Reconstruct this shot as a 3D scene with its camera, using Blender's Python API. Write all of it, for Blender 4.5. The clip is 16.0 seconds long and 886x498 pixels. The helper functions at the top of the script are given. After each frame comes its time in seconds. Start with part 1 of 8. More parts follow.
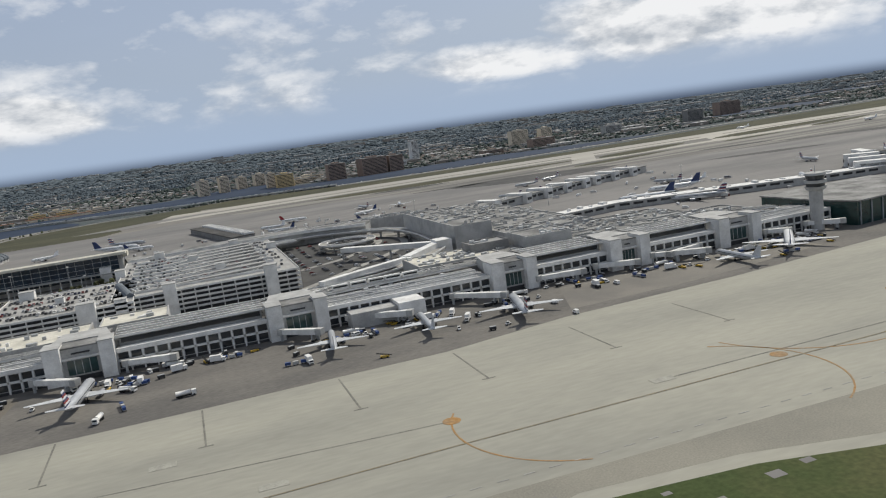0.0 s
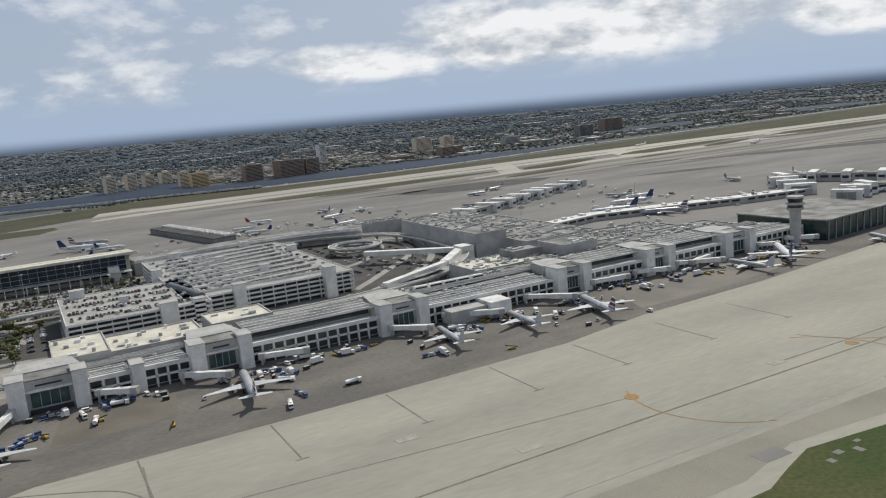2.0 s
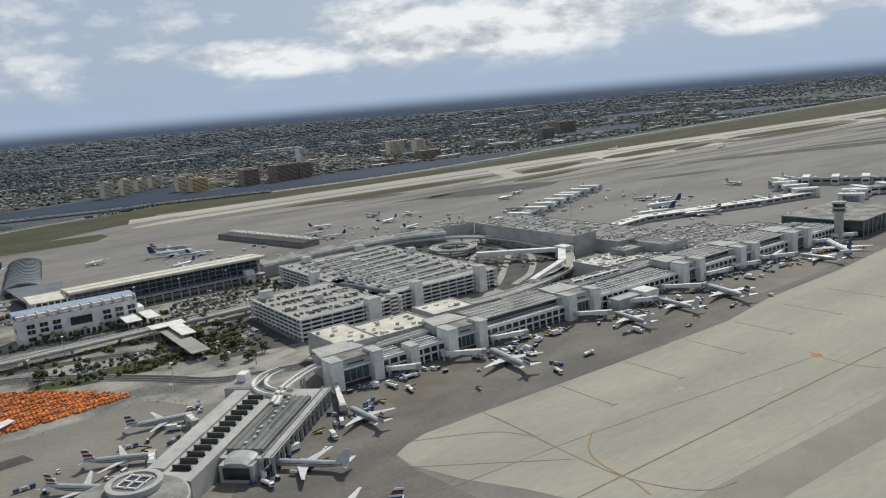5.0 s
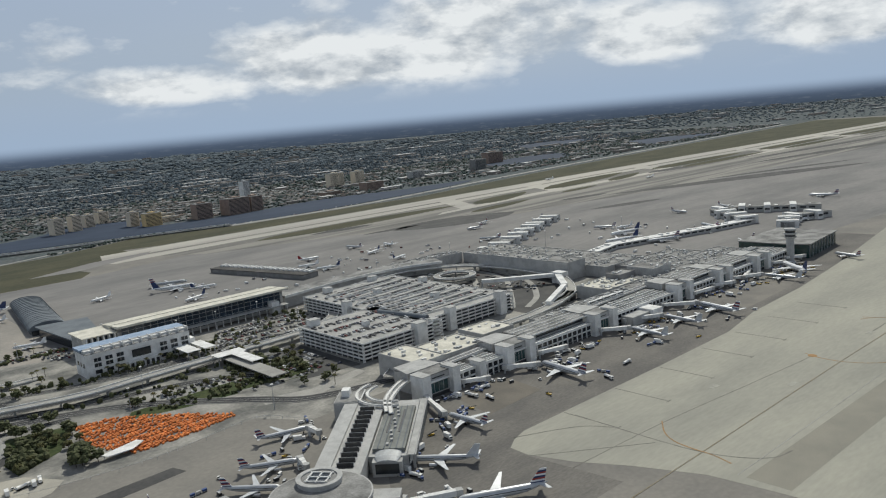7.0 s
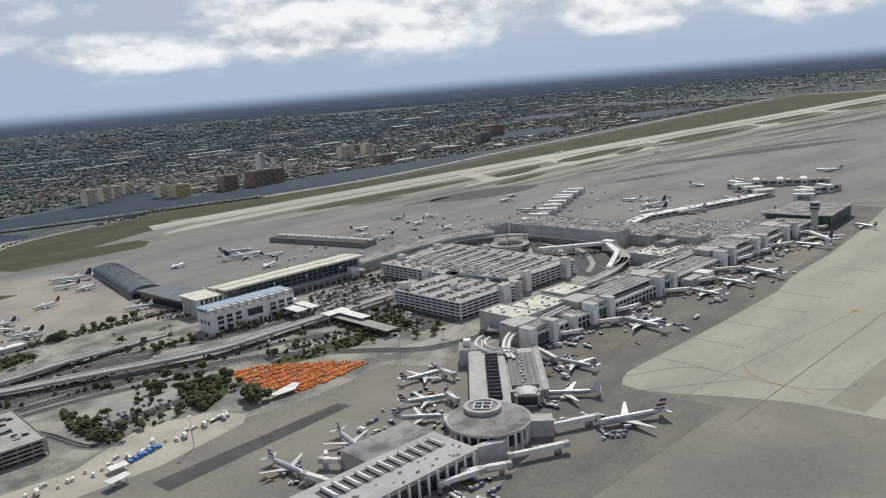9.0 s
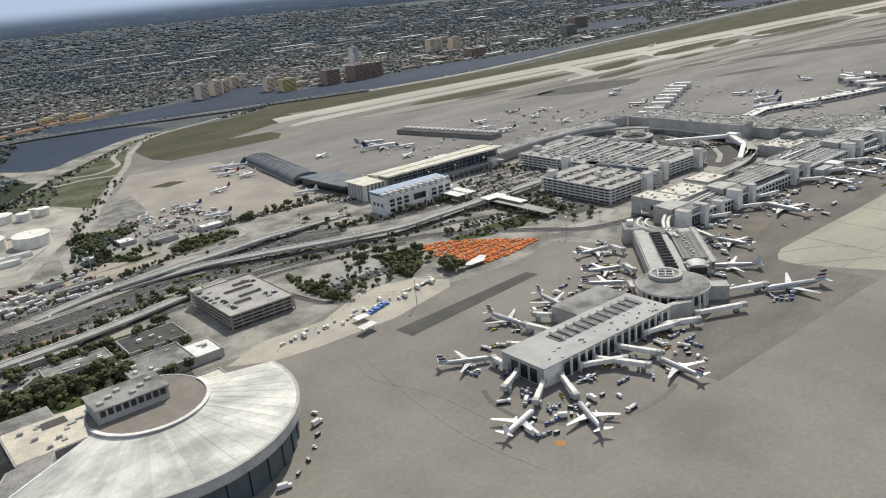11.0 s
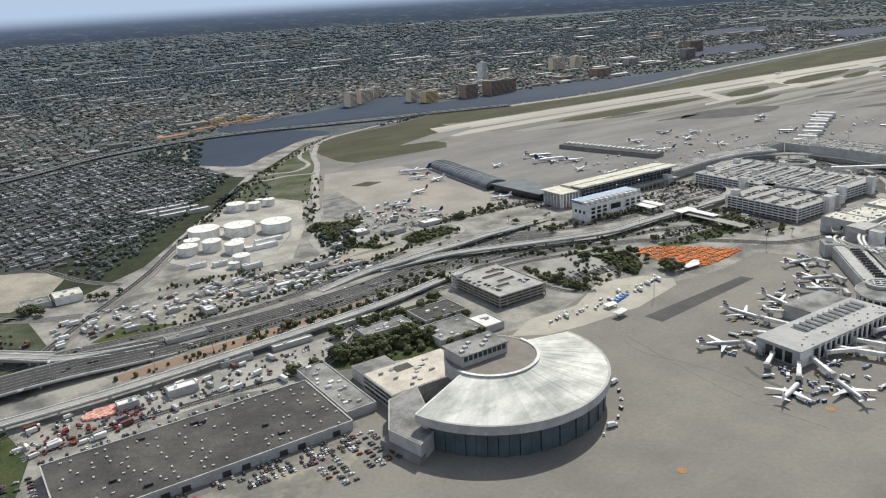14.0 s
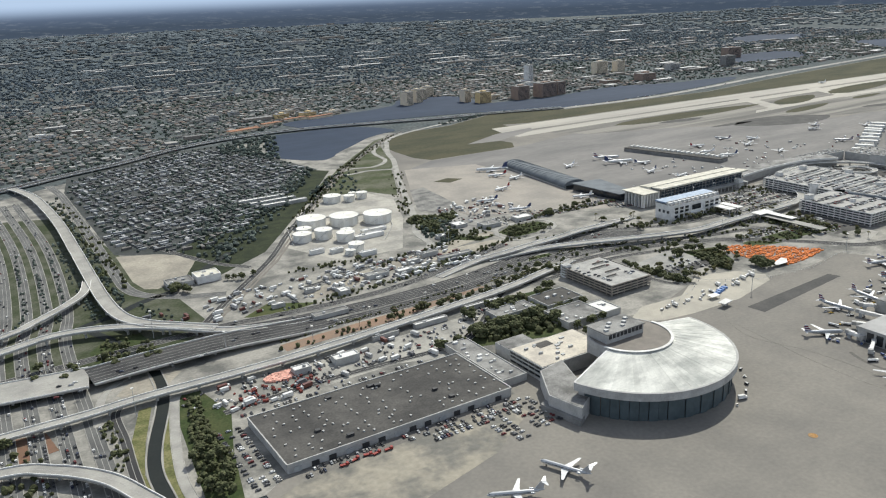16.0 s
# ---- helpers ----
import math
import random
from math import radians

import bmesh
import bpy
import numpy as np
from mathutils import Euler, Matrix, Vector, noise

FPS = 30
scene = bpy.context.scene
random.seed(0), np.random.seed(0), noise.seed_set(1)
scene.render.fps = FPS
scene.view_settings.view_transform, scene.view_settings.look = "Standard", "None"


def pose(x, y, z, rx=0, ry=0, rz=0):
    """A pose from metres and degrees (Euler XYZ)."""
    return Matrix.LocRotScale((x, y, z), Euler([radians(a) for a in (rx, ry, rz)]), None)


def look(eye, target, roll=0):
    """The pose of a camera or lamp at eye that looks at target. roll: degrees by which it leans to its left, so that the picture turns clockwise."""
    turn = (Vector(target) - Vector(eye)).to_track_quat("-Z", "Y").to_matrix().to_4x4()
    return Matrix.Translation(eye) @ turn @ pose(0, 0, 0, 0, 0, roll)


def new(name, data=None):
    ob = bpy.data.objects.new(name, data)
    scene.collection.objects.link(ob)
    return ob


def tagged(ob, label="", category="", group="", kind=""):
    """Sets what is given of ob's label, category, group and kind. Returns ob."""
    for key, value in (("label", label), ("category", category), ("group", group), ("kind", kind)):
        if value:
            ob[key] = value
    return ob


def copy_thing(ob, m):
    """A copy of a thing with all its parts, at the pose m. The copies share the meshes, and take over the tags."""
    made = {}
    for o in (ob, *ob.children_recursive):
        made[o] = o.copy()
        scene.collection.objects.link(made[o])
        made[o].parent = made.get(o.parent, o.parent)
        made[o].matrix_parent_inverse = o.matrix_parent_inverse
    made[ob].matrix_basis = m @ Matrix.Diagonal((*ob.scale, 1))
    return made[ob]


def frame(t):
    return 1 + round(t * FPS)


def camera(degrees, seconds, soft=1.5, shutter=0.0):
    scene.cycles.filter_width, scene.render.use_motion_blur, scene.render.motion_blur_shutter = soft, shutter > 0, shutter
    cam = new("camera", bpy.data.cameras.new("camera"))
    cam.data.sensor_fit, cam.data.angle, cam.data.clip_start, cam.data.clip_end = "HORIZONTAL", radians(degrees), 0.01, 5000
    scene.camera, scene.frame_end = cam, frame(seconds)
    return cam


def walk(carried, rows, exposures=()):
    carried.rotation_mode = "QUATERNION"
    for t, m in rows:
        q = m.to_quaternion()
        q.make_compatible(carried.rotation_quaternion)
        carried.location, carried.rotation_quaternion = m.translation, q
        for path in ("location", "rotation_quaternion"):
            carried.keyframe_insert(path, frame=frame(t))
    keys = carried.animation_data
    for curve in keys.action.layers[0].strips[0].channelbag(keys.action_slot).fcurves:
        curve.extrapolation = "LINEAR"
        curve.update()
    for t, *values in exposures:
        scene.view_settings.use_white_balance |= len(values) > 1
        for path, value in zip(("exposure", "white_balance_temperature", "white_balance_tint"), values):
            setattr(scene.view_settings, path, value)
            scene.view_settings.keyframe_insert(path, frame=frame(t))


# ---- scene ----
cam = camera(58.15, 16.0, 1.15)
# the plan below is drawn in metres of the ground; K is the scale at which the scene stands
K = 0.5
PATH = [
(0, (1.859, -0.757, 55.779), (2.4536, 1.1268, 55.4643), -7.672),
    (0.5, (-17.639, -0.692, 59.409), (-16.9313, 1.1540, 59.1060), -7.808),
    (1, (-37.153, -0.675, 63.012), (-36.3374, 1.1248, 62.7021), -6.174),
    (1.5, (-56.664, -0.692, 66.591), (-55.8091, 1.0847, 66.2570), -6.446),
    (2, (-76.159, -0.730, 70.149), (-75.2424, 1.0134, 69.8024), -5.043),
    (2.5, (-95.623, -0.777, 73.690), (-94.6969, 0.9596, 73.3327), -4.025),
    (3, (-115.043, -0.822, 77.215), (-114.0705, 0.8833, 76.8339), -5.097),
    (3.5, (-134.408, -0.857, 80.728), (-133.4292, 0.8353, 80.3070), -4.417),
    (4, (-153.708, -0.874, 84.229), (-152.7437, 0.8208, 83.7855), -5.045),
    (4.2, (-161.408, -0.875, 85.627), (-160.4141, 0.8069, 85.1965), -4.706),
    (6.3, (-240.831, -0.579, 102.223), (-239.5977, 0.9602, 101.8915), -5.645),
    (6.5, (-248.366, -0.518, 103.607), (-247.0999, 0.9926, 103.2676), -4.881),
    (7, (-267.136, -0.343, 107.060), (-265.8437, 1.1482, 106.7339), -5.006),
    (7.5, (-285.806, -0.135, 110.505), (-284.4693, 1.3184, 110.1871), -5.162),
    (8, (-304.377, 0.104, 113.941), (-303.0423, 1.5572, 113.6143), -5.061),
    (8.2, (-311.779, 0.207, 115.313), (-310.4430, 1.6560, 114.9730), -5.007),
    (10.3, (-389.214, 1.430, 127.588), (-387.9812, 2.9024, 127.0286), -5.553),
    (10.5, (-396.456, 1.547, 128.932), (-395.2490, 3.0283, 128.3431), -5.671),
    (11, (-414.516, 1.824, 132.277), (-413.3611, 3.3250, 131.6326), -5.458),
    (11.5, (-432.516, 2.072, 135.596), (-431.3563, 3.5750, 134.9663), -6.361),
    (12, (-450.467, 2.276, 138.888), (-449.3293, 3.8099, 138.2939), -6.865),
    (12.5, (-468.382, 2.420, 142.147), (-467.2589, 3.9726, 141.5726), -6.463),
    (13, (-486.273, 2.489, 145.369), (-485.1710, 4.0519, 144.7855), -4.459),
    (13.5, (-504.157, 2.463, 148.550), (-503.0843, 4.0437, 147.9587), -4.163),
    (14, (-522.048, 2.323, 151.685), (-521.0208, 3.9291, 151.0806), -3.607),
    (14.5, (-539.965, 2.049, 154.768), (-538.9404, 3.6539, 154.1559), -3.186),
    (15, (-557.926, 1.618, 157.794), (-556.8964, 3.2261, 157.1970), -2.868),
    (15.5, (-575.950, 1.008, 160.756), (-574.9157, 2.6063, 160.1445), -2.357),
    (16, (-594.060, 0.192, 163.649), (-593.0574, 1.8119, 163.0404), -2.337),
]
walk(cam, [(t, look(eye, target, roll)) for t, eye, target, roll in PATH],
     [(0, -0.28, 6480, 9), (4.2, -0.27, 6450, 8), (7.5, -0.40, 6350, 6), (8.4, -0.35, 6350, 7), (10.3, 0.0, 6600, 9), (12.5, 0.0, 6520, 9), (16, 0.12, 6360, 7)])

# ---- sky, sun ----
SUN_UP = 47.0
SUN_TO = Vector((0.80, 0.60, 0.0)).normalized() * math.cos(radians(SUN_UP)) + Vector((0, 0, math.sin(radians(SUN_UP))))
world = bpy.data.worlds.new("sky")
scene.world = world
world.use_nodes = True
wn, wl = world.node_tree.nodes, world.node_tree.links
wn.clear()


def wnode(kind, **kw):
    n = wn.new(kind)
    for k, v in kw.items():
        n.inputs[k].default_value = v
    return n


def wmath(op, a, b=0.0, clamp=False):
    n = wn.new("ShaderNodeMath")
    n.operation, n.use_clamp = op, clamp
    for i, v in enumerate((a, b)):
        if isinstance(v, (int, float)):
            n.inputs[i].default_value = v
        else:
            wl.new(v, n.inputs[i])
    return n.outputs[0]


def wmix(fac, a, b):
    n = wn.new("ShaderNodeMix")
    n.data_type = "RGBA"
    for i, v in ((0, fac), (6, a), (7, b)):
        if isinstance(v, (int, float, tuple)):
            n.inputs[i].default_value = v
        else:
            wl.new(v, n.inputs[i])
    return n.outputs[2]


sky = wn.new("ShaderNodeTexSky")
sky.sky_type, sky.sun_disc = "NISHITA", False
sky.sun_elevation = radians(SUN_UP)
sky.sun_rotation = math.atan2(SUN_TO.x, SUN_TO.y)
sky.altitude, sky.air_density, sky.dust_density, sky.ozone_density = 100, 1.0, 2.0, 1.5
SKY_STRENGTH = 0.075
coord = wn.new("ShaderNodeTexCoord")
sep = wn.new("ShaderNodeSeparateXYZ")
wl.new(coord.outputs["Generated"], sep.inputs[0])
up = sep.outputs[2]
# the cloud deck: the view direction laid out on a flat layer
lift = wmath("ADD", wmath("MAXIMUM", up, 0.0), 0.16)
flat = wn.new("ShaderNodeCombineXYZ")
wl.new(wmath("DIVIDE", sep.outputs[0], lift), flat.inputs[0])
wl.new(wmath("DIVIDE", sep.outputs[1], lift), flat.inputs[1])
wl.new(wmath("MULTIPLY", up, 3.5), flat.inputs[2])
puff = wn.new("ShaderNodeVectorMath")
puff.operation = "MULTIPLY"
wl.new(coord.outputs["Generated"], puff.inputs[0])
puff.inputs[1].default_value = (1.0, 1.0, 2.3)
above = wn.new("ShaderNodeVectorMath")
above.operation = "ADD"
wl.new(puff.outputs[0], above.inputs[0])
above.inputs[1].default_value = (0.010, 0.006, 0.032)
cl = wnode("ShaderNodeTexNoise", Scale=8.5, Detail=9.0, Roughness=0.56, Distortion=0.1)
wl.new(puff.outputs[0], cl.inputs["Vector"])
cl2 = wnode("ShaderNodeTexNoise", Scale=8.5, Detail=9.0, Roughness=0.56, Distortion=0.1)
wl.new(above.outputs[0], cl2.inputs["Vector"])


def billow(vec):
    """Round heads of cumulus: fractal cells."""
    v = wnode("ShaderNodeTexVoronoi", Scale=24.0, Detail=3.0, Roughness=0.55, Lacunarity=2.2)
    v.feature = "SMOOTH_F1"
    v.normalize = True
    wl.new(vec, v.inputs["Vector"])
    return wmath("MULTIPLY", wmath("SUBTRACT", 0.36, v.outputs["Distance"]), 0.42)


heads, heads2 = wmath("ADD", cl.outputs["Fac"], billow(puff.outputs[0])), wmath("ADD", cl2.outputs["Fac"], billow(above.outputs[0]))
veil = wnode("ShaderNodeTexNoise", Scale=0.45, Detail=4.0, Roughness=0.5)
wl.new(flat.outputs[0], veil.inputs["Vector"])
ramp = wn.new("ShaderNodeMapRange")
# banks of cumulus: azimuth, elevation, half width, height above and depth below, in degrees
BANKS = ((-9.0, 3.0, 6.0, 2.2, 1.4), (24.0, 3.4, 8.0, 2.0, 1.3), (34.0, 4.0, 10.0, 3.6, 1.9), (44.0, 4.4, 9.0, 6.5, 2.2), (56.0, 4.0, 6.0, 3.4, 1.8), (69.5, 3.6, 7.5, 3.8, 1.4),
         (84.0, 4.0, 7.0, 3.0, 1.5), (-26.0, 3.6, 7.0, 2.6, 1.5), (-44.0, 4.0, 8.0, 3.0, 1.5))
azim = wmath("MULTIPLY", wmath("ARCTAN2", sep.outputs[0], sep.outputs[1]), 57.2958)
elev = wmath("MULTIPLY", wmath("ARCSINE", up), 57.2958)
bank = 0.0
for az0, el0, wide, high, deep in BANKS:
    across = wmath("DIVIDE", wmath("SUBTRACT", azim, az0), wide)
    rel = wmath("SUBTRACT", elev, el0)
    tall = wmath("MAXIMUM", wmath("DIVIDE", rel, high), wmath("DIVIDE", rel, -deep))
    bank = wmath("MAXIMUM", bank, wmath("SUBTRACT", 1.0, wmath("ADD", wmath("MULTIPLY", across, across), wmath("MULTIPLY", tall, tall))))
climb = wn.new("ShaderNodeMapRange")
wl.new(elev, climb.inputs["Value"])
for k, v in (("From Min", 9.0), ("From Max", 22.0), ("To Min", -0.14), ("To Max", 0.02)):
    climb.inputs[k].default_value = v
wl.new(wmath("ADD", heads, wmath("ADD", wmath("MULTIPLY", wmath("MAXIMUM", bank, 0.0), 0.40), climb.outputs[0])), ramp.inputs["Value"])
for k, v in (("From Min", 0.41), ("From Max", 0.69)):
    ramp.inputs[k].default_value = v
rise = wn.new("ShaderNodeMapRange")
rise.interpolation_type = "SMOOTHSTEP"
wl.new(up, rise.inputs["Value"])
for k, v in (("From Min", 0.022), ("From Max", 0.05)):
    rise.inputs[k].default_value = v
cover = wmath("MULTIPLY", ramp.outputs[0], rise.outputs[0])
shade = wn.new("ShaderNodeMapRange")
wl.new(wmath("SUBTRACT", heads2, heads), shade.inputs["Value"])
for k, v in (("From Min", -0.05), ("From Max", 0.15)):
    shade.inputs[k].default_value = v
cloud_colour = wmix(shade.outputs[0], (1.09, 1.09, 1.10, 1), (0.56, 0.60, 0.66, 1))
clear = wn.new("ShaderNodeVectorMath")
clear.operation = "SCALE"
wl.new(sky.outputs[0], clear.inputs[0])
clear.inputs["Scale"].default_value = SKY_STRENGTH
zenith = wn.new("ShaderNodeMapRange")
zenith.interpolation_type = "SMOOTHSTEP"
wl.new(up, zenith.inputs["Value"])
for k, v in (("From Min", 0.22), ("From Max", 0.6), ("To Min", 1.0), ("To Max", 0.25)):
    zenith.inputs[k].default_value = v
thin = wmix(wmath("MULTIPLY", zenith.outputs[0], wmath("ADD", wmath("MULTIPLY", veil.outputs["Fac"], 0.5), 0.42)), clear.outputs[0], (0.53, 0.62, 0.80, 1))
low = wn.new("ShaderNodeMapRange")
low.interpolation_type = "SMOOTHSTEP"
wl.new(up, low.inputs["Value"])
for k, v in (("From Min", 0.0), ("From Max", 0.13), ("To Min", 0.9), ("To Max", 0.0)):
    low.inputs[k].default_value = v
hazy = wmix(low.outputs[0], thin, (0.46, 0.58, 0.77, 1))
dome = wmix(wmath("MULTIPLY", wmath("MULTIPLY", cover, 0.95), zenith.outputs[0]), hazy, cloud_colour)
# land beyond the built ground, with haze at the horizon put into its colour
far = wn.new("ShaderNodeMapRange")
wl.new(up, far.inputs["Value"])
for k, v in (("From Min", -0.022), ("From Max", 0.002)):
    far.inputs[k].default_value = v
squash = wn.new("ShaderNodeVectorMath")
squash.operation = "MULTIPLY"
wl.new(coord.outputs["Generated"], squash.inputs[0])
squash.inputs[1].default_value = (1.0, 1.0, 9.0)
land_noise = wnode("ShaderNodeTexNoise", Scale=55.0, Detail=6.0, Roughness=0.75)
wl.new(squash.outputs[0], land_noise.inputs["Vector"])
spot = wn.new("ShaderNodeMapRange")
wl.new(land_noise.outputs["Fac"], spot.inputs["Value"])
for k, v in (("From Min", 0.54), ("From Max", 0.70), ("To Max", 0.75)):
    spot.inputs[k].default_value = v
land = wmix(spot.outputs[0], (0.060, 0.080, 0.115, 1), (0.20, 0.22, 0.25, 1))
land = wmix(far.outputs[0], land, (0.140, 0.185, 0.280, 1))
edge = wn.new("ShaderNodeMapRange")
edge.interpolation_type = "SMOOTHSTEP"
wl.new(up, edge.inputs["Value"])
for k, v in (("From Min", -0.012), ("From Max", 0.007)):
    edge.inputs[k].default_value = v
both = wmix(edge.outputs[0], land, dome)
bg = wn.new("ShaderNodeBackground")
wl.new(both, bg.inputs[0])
wout = wn.new("ShaderNodeOutputWorld")
wl.new(bg.outputs[0], wout.inputs[0])

sun = new("sun", bpy.data.lights.new("sun", "SUN"))
sun.data.energy, sun.data.angle, sun.data.color = 4.0, radians(0.6), (1.0, 0.955, 0.86)
sun.matrix_world = look(SUN_TO * 1000, (0, 0, 0))


# ---- materials ----
def mat(name, a, b=None, scale=0.05, rough=0.85, metal=0.0, fine=1.5, grain=0.12, bump=0.0, island=0.0, rand=0.0, space="Object", stretch=None, lo=0.40, hi=0.62):
    """A worn surface: two colours in patches of 1/scale metres, a fine grain, and relief."""
    m = bpy.data.materials.new(name)
    m.use_nodes = True
    n, l = m.node_tree.nodes, m.node_tree.links
    bsdf = n["Principled BSDF"]
    bsdf.inputs["Roughness"].default_value = rough
    bsdf.inputs["Metallic"].default_value = metal
    bsdf.inputs["Specular IOR Level"].default_value = 0.18 if metal == 0 and rough > 0.6 else 0.4
    b = b or tuple(c * 0.78 for c in a)
    tc = n.new("ShaderNodeTexCoord")
    src = tc.outputs[space]
    if stretch:
        mp = n.new("ShaderNodeMapping")
        mp.inputs["Scale"].default_value = stretch
        l.new(src, mp.inputs["Vector"])
        src = mp.outputs[0]
    big = n.new("ShaderNodeTexNoise")
    big.inputs["Scale"].default_value, big.inputs["Detail"].default_value, big.inputs["Roughness"].default_value = scale / K, 6.0, 0.6
    l.new(src, big.inputs["Vector"])
    rng = n.new("ShaderNodeMapRange")
    rng.inputs["From Min"].default_value, rng.inputs["From Max"].default_value = lo, hi
    l.new(big.outputs["Fac"], rng.inputs["Value"])
    mix = n.new("ShaderNodeMix")
    mix.data_type = "RGBA"
    l.new(rng.outputs[0], mix.inputs[0])
    mix.inputs[6].default_value, mix.inputs[7].default_value = (*a, 1), (*b, 1)
    out = mix.outputs[2]
    small = n.new("ShaderNodeTexNoise")
    small.inputs["Scale"].default_value, small.inputs["Detail"].default_value = fine / K, 3.0
    l.new(src, small.inputs["Vector"])
    gr = n.new("ShaderNodeMapRange")
    gr.inputs["From Min"].default_value, gr.inputs["From Max"].default_value = 0.3, 0.7
    gr.inputs["To Min"].default_value, gr.inputs["To Max"].default_value = 1 - grain, 1 + grain
    l.new(small.outputs["Fac"], gr.inputs["Value"])
    val = gr.outputs[0]
    if island or rand:
        src2 = n.new("ShaderNodeNewGeometry").outputs["Random Per Island"] if island else n.new("ShaderNodeObjectInfo").outputs["Random"]
        k = island or rand
        r2 = n.new("ShaderNodeMapRange")
        r2.inputs["To Min"].default_value, r2.inputs["To Max"].default_value = 1 - k, 1 + k
        l.new(src2, r2.inputs["Value"])
        mm = n.new("ShaderNodeMath")
        mm.operation = "MULTIPLY"
        l.new(val, mm.inputs[0])
        l.new(r2.outputs[0], mm.inputs[1])
        val = mm.outputs[0]
    sc = n.new("ShaderNodeVectorMath")
    sc.operation = "SCALE"
    l.new(out, sc.inputs[0])
    l.new(val, sc.inputs["Scale"])
    l.new(sc.outputs[0], bsdf.inputs["Base Color"])
    if bump:
        bp = n.new("ShaderNodeBump")
        bp.inputs["Strength"].default_value, bp.inputs["Distance"].default_value = 0.6, bump
        l.new(small.outputs["Fac"], bp.inputs["Height"])
        l.new(bp.outputs[0], bsdf.inputs["Normal"])
    return m


def palette(name, colours, rough=0.5, metal=0.0, source="island"):
    """One of several paints, by island of the mesh or by object."""
    m = bpy.data.materials.new(name)
    m.use_nodes = True
    n, l = m.node_tree.nodes, m.node_tree.links
    bsdf = n["Principled BSDF"]
    bsdf.inputs["Roughness"].default_value, bsdf.inputs["Metallic"].default_value = rough, metal
    src = n.new("ShaderNodeNewGeometry").outputs["Random Per Island"] if source == "island" else n.new("ShaderNodeObjectInfo").outputs["Random"]
    cr = n.new("ShaderNodeValToRGB")
    cr.color_ramp.interpolation = "CONSTANT"
    el = cr.color_ramp.elements
    while len(el) < len(colours):
        el.new(0.5)
    for i, c in enumerate(colours):
        el[i].position, el[i].color = i / len(colours), (*c, 1)
    l.new(src, cr.inputs[0])
    tc = n.new("ShaderNodeTexCoord")
    nz = n.new("ShaderNodeTexNoise")
    nz.inputs["Scale"].default_value = 0.8
    l.new(tc.outputs["Object"], nz.inputs["Vector"])
    r = n.new("ShaderNodeMapRange")
    r.inputs["To Min"].default_value, r.inputs["To Max"].default_value = 0.75, 1.2
    l.new(nz.outputs["Fac"], r.inputs["Value"])
    sc = n.new("ShaderNodeVectorMath")
    sc.operation = "SCALE"
    l.new(cr.outputs[0], sc.inputs[0])
    l.new(r.outputs[0], sc.inputs["Scale"])
    l.new(sc.outputs[0], bsdf.inputs["Base Color"])
    return m


def glassy(name, a, rough=0.12):
    m = mat(name, a, tuple(c * 0.6 for c in a), scale=0.15, rough=rough, grain=0.05)
    m.node_tree.nodes["Principled BSDF"].inputs["Specular IOR Level"].default_value = 0.6
    return m


M_LAND = mat("scrub_land", (0.068, 0.084, 0.087), (0.106, 0.115, 0.114), scale=0.012, fine=0.11, grain=0.45, rough=1.0)
M_CONC = mat("weathered_concrete_pavement", (0.365, 0.352, 0.292), (0.262, 0.256, 0.220), scale=0.008, fine=0.25, grain=0.06, rough=0.9, stretch=(0.45, 1.6, 1), lo=0.36, hi=0.66)
M_ASPH = mat("grey_apron_asphalt", (0.128, 0.121, 0.111), (0.182, 0.170, 0.150), scale=0.018, fine=0.5, grain=0.14, rough=0.92, stretch=(0.6, 1.3, 1))
M_APRON = mat("grey_apron_concrete", (0.232, 0.217, 0.190), (0.170, 0.161, 0.146), scale=0.009, fine=0.3, grain=0.08, rough=0.9)
M_SOUTH = mat("warm_apron_concrete", (0.225, 0.215, 0.202), (0.160, 0.156, 0.150), scale=0.006, fine=0.1, grain=0.07, rough=0.9, stretch=(0.5, 1.6, 1))
M_STRIP = mat("dark_asphalt_strip", (0.062, 0.061, 0.059), (0.090, 0.087, 0.082), scale=0.03, fine=0.4, grain=0.12)
M_ROAD = mat("road_asphalt", (0.042, 0.042, 0.043), (0.070, 0.069, 0.068), scale=0.03, fine=0.7, grain=0.12)
M_DECK = mat("road_deck_concrete", (0.370, 0.358, 0.325), (0.270, 0.262, 0.242), scale=0.04, fine=0.8, grain=0.09)
M_LOT = mat("lot_paving", (0.325, 0.310, 0.275), (0.130, 0.129, 0.118), scale=0.026, fine=0.4, grain=0.14)
M_SAND = mat("bare_sandy_ground", (0.36, 0.33, 0.27), (0.24, 0.22, 0.185), scale=0.02, fine=0.3, grain=0.15)
M_GRASS = mat("mown_grass", (0.055, 0.075, 0.026), (0.085, 0.090, 0.038), scale=0.02, fine=0.5, grain=0.2, rough=1.0)
M_DRYGR = mat("dry_grass", (0.082, 0.078, 0.047), (0.056, 0.058, 0.036), scale=0.012, fine=0.2, grain=0.18, rough=1.0, stretch=(0.5, 1.4, 1))
M_VERGE = mat("dark_green_verge", (0.038, 0.056, 0.020), (0.070, 0.080, 0.034), scale=0.05, fine=0.5, grain=0.3, rough=1.0)
M_LINE = mat("faded_orange_line_paint", (0.36, 0.20, 0.07), (0.28, 0.20, 0.12), scale=0.1, fine=0.8, grain=0.2)
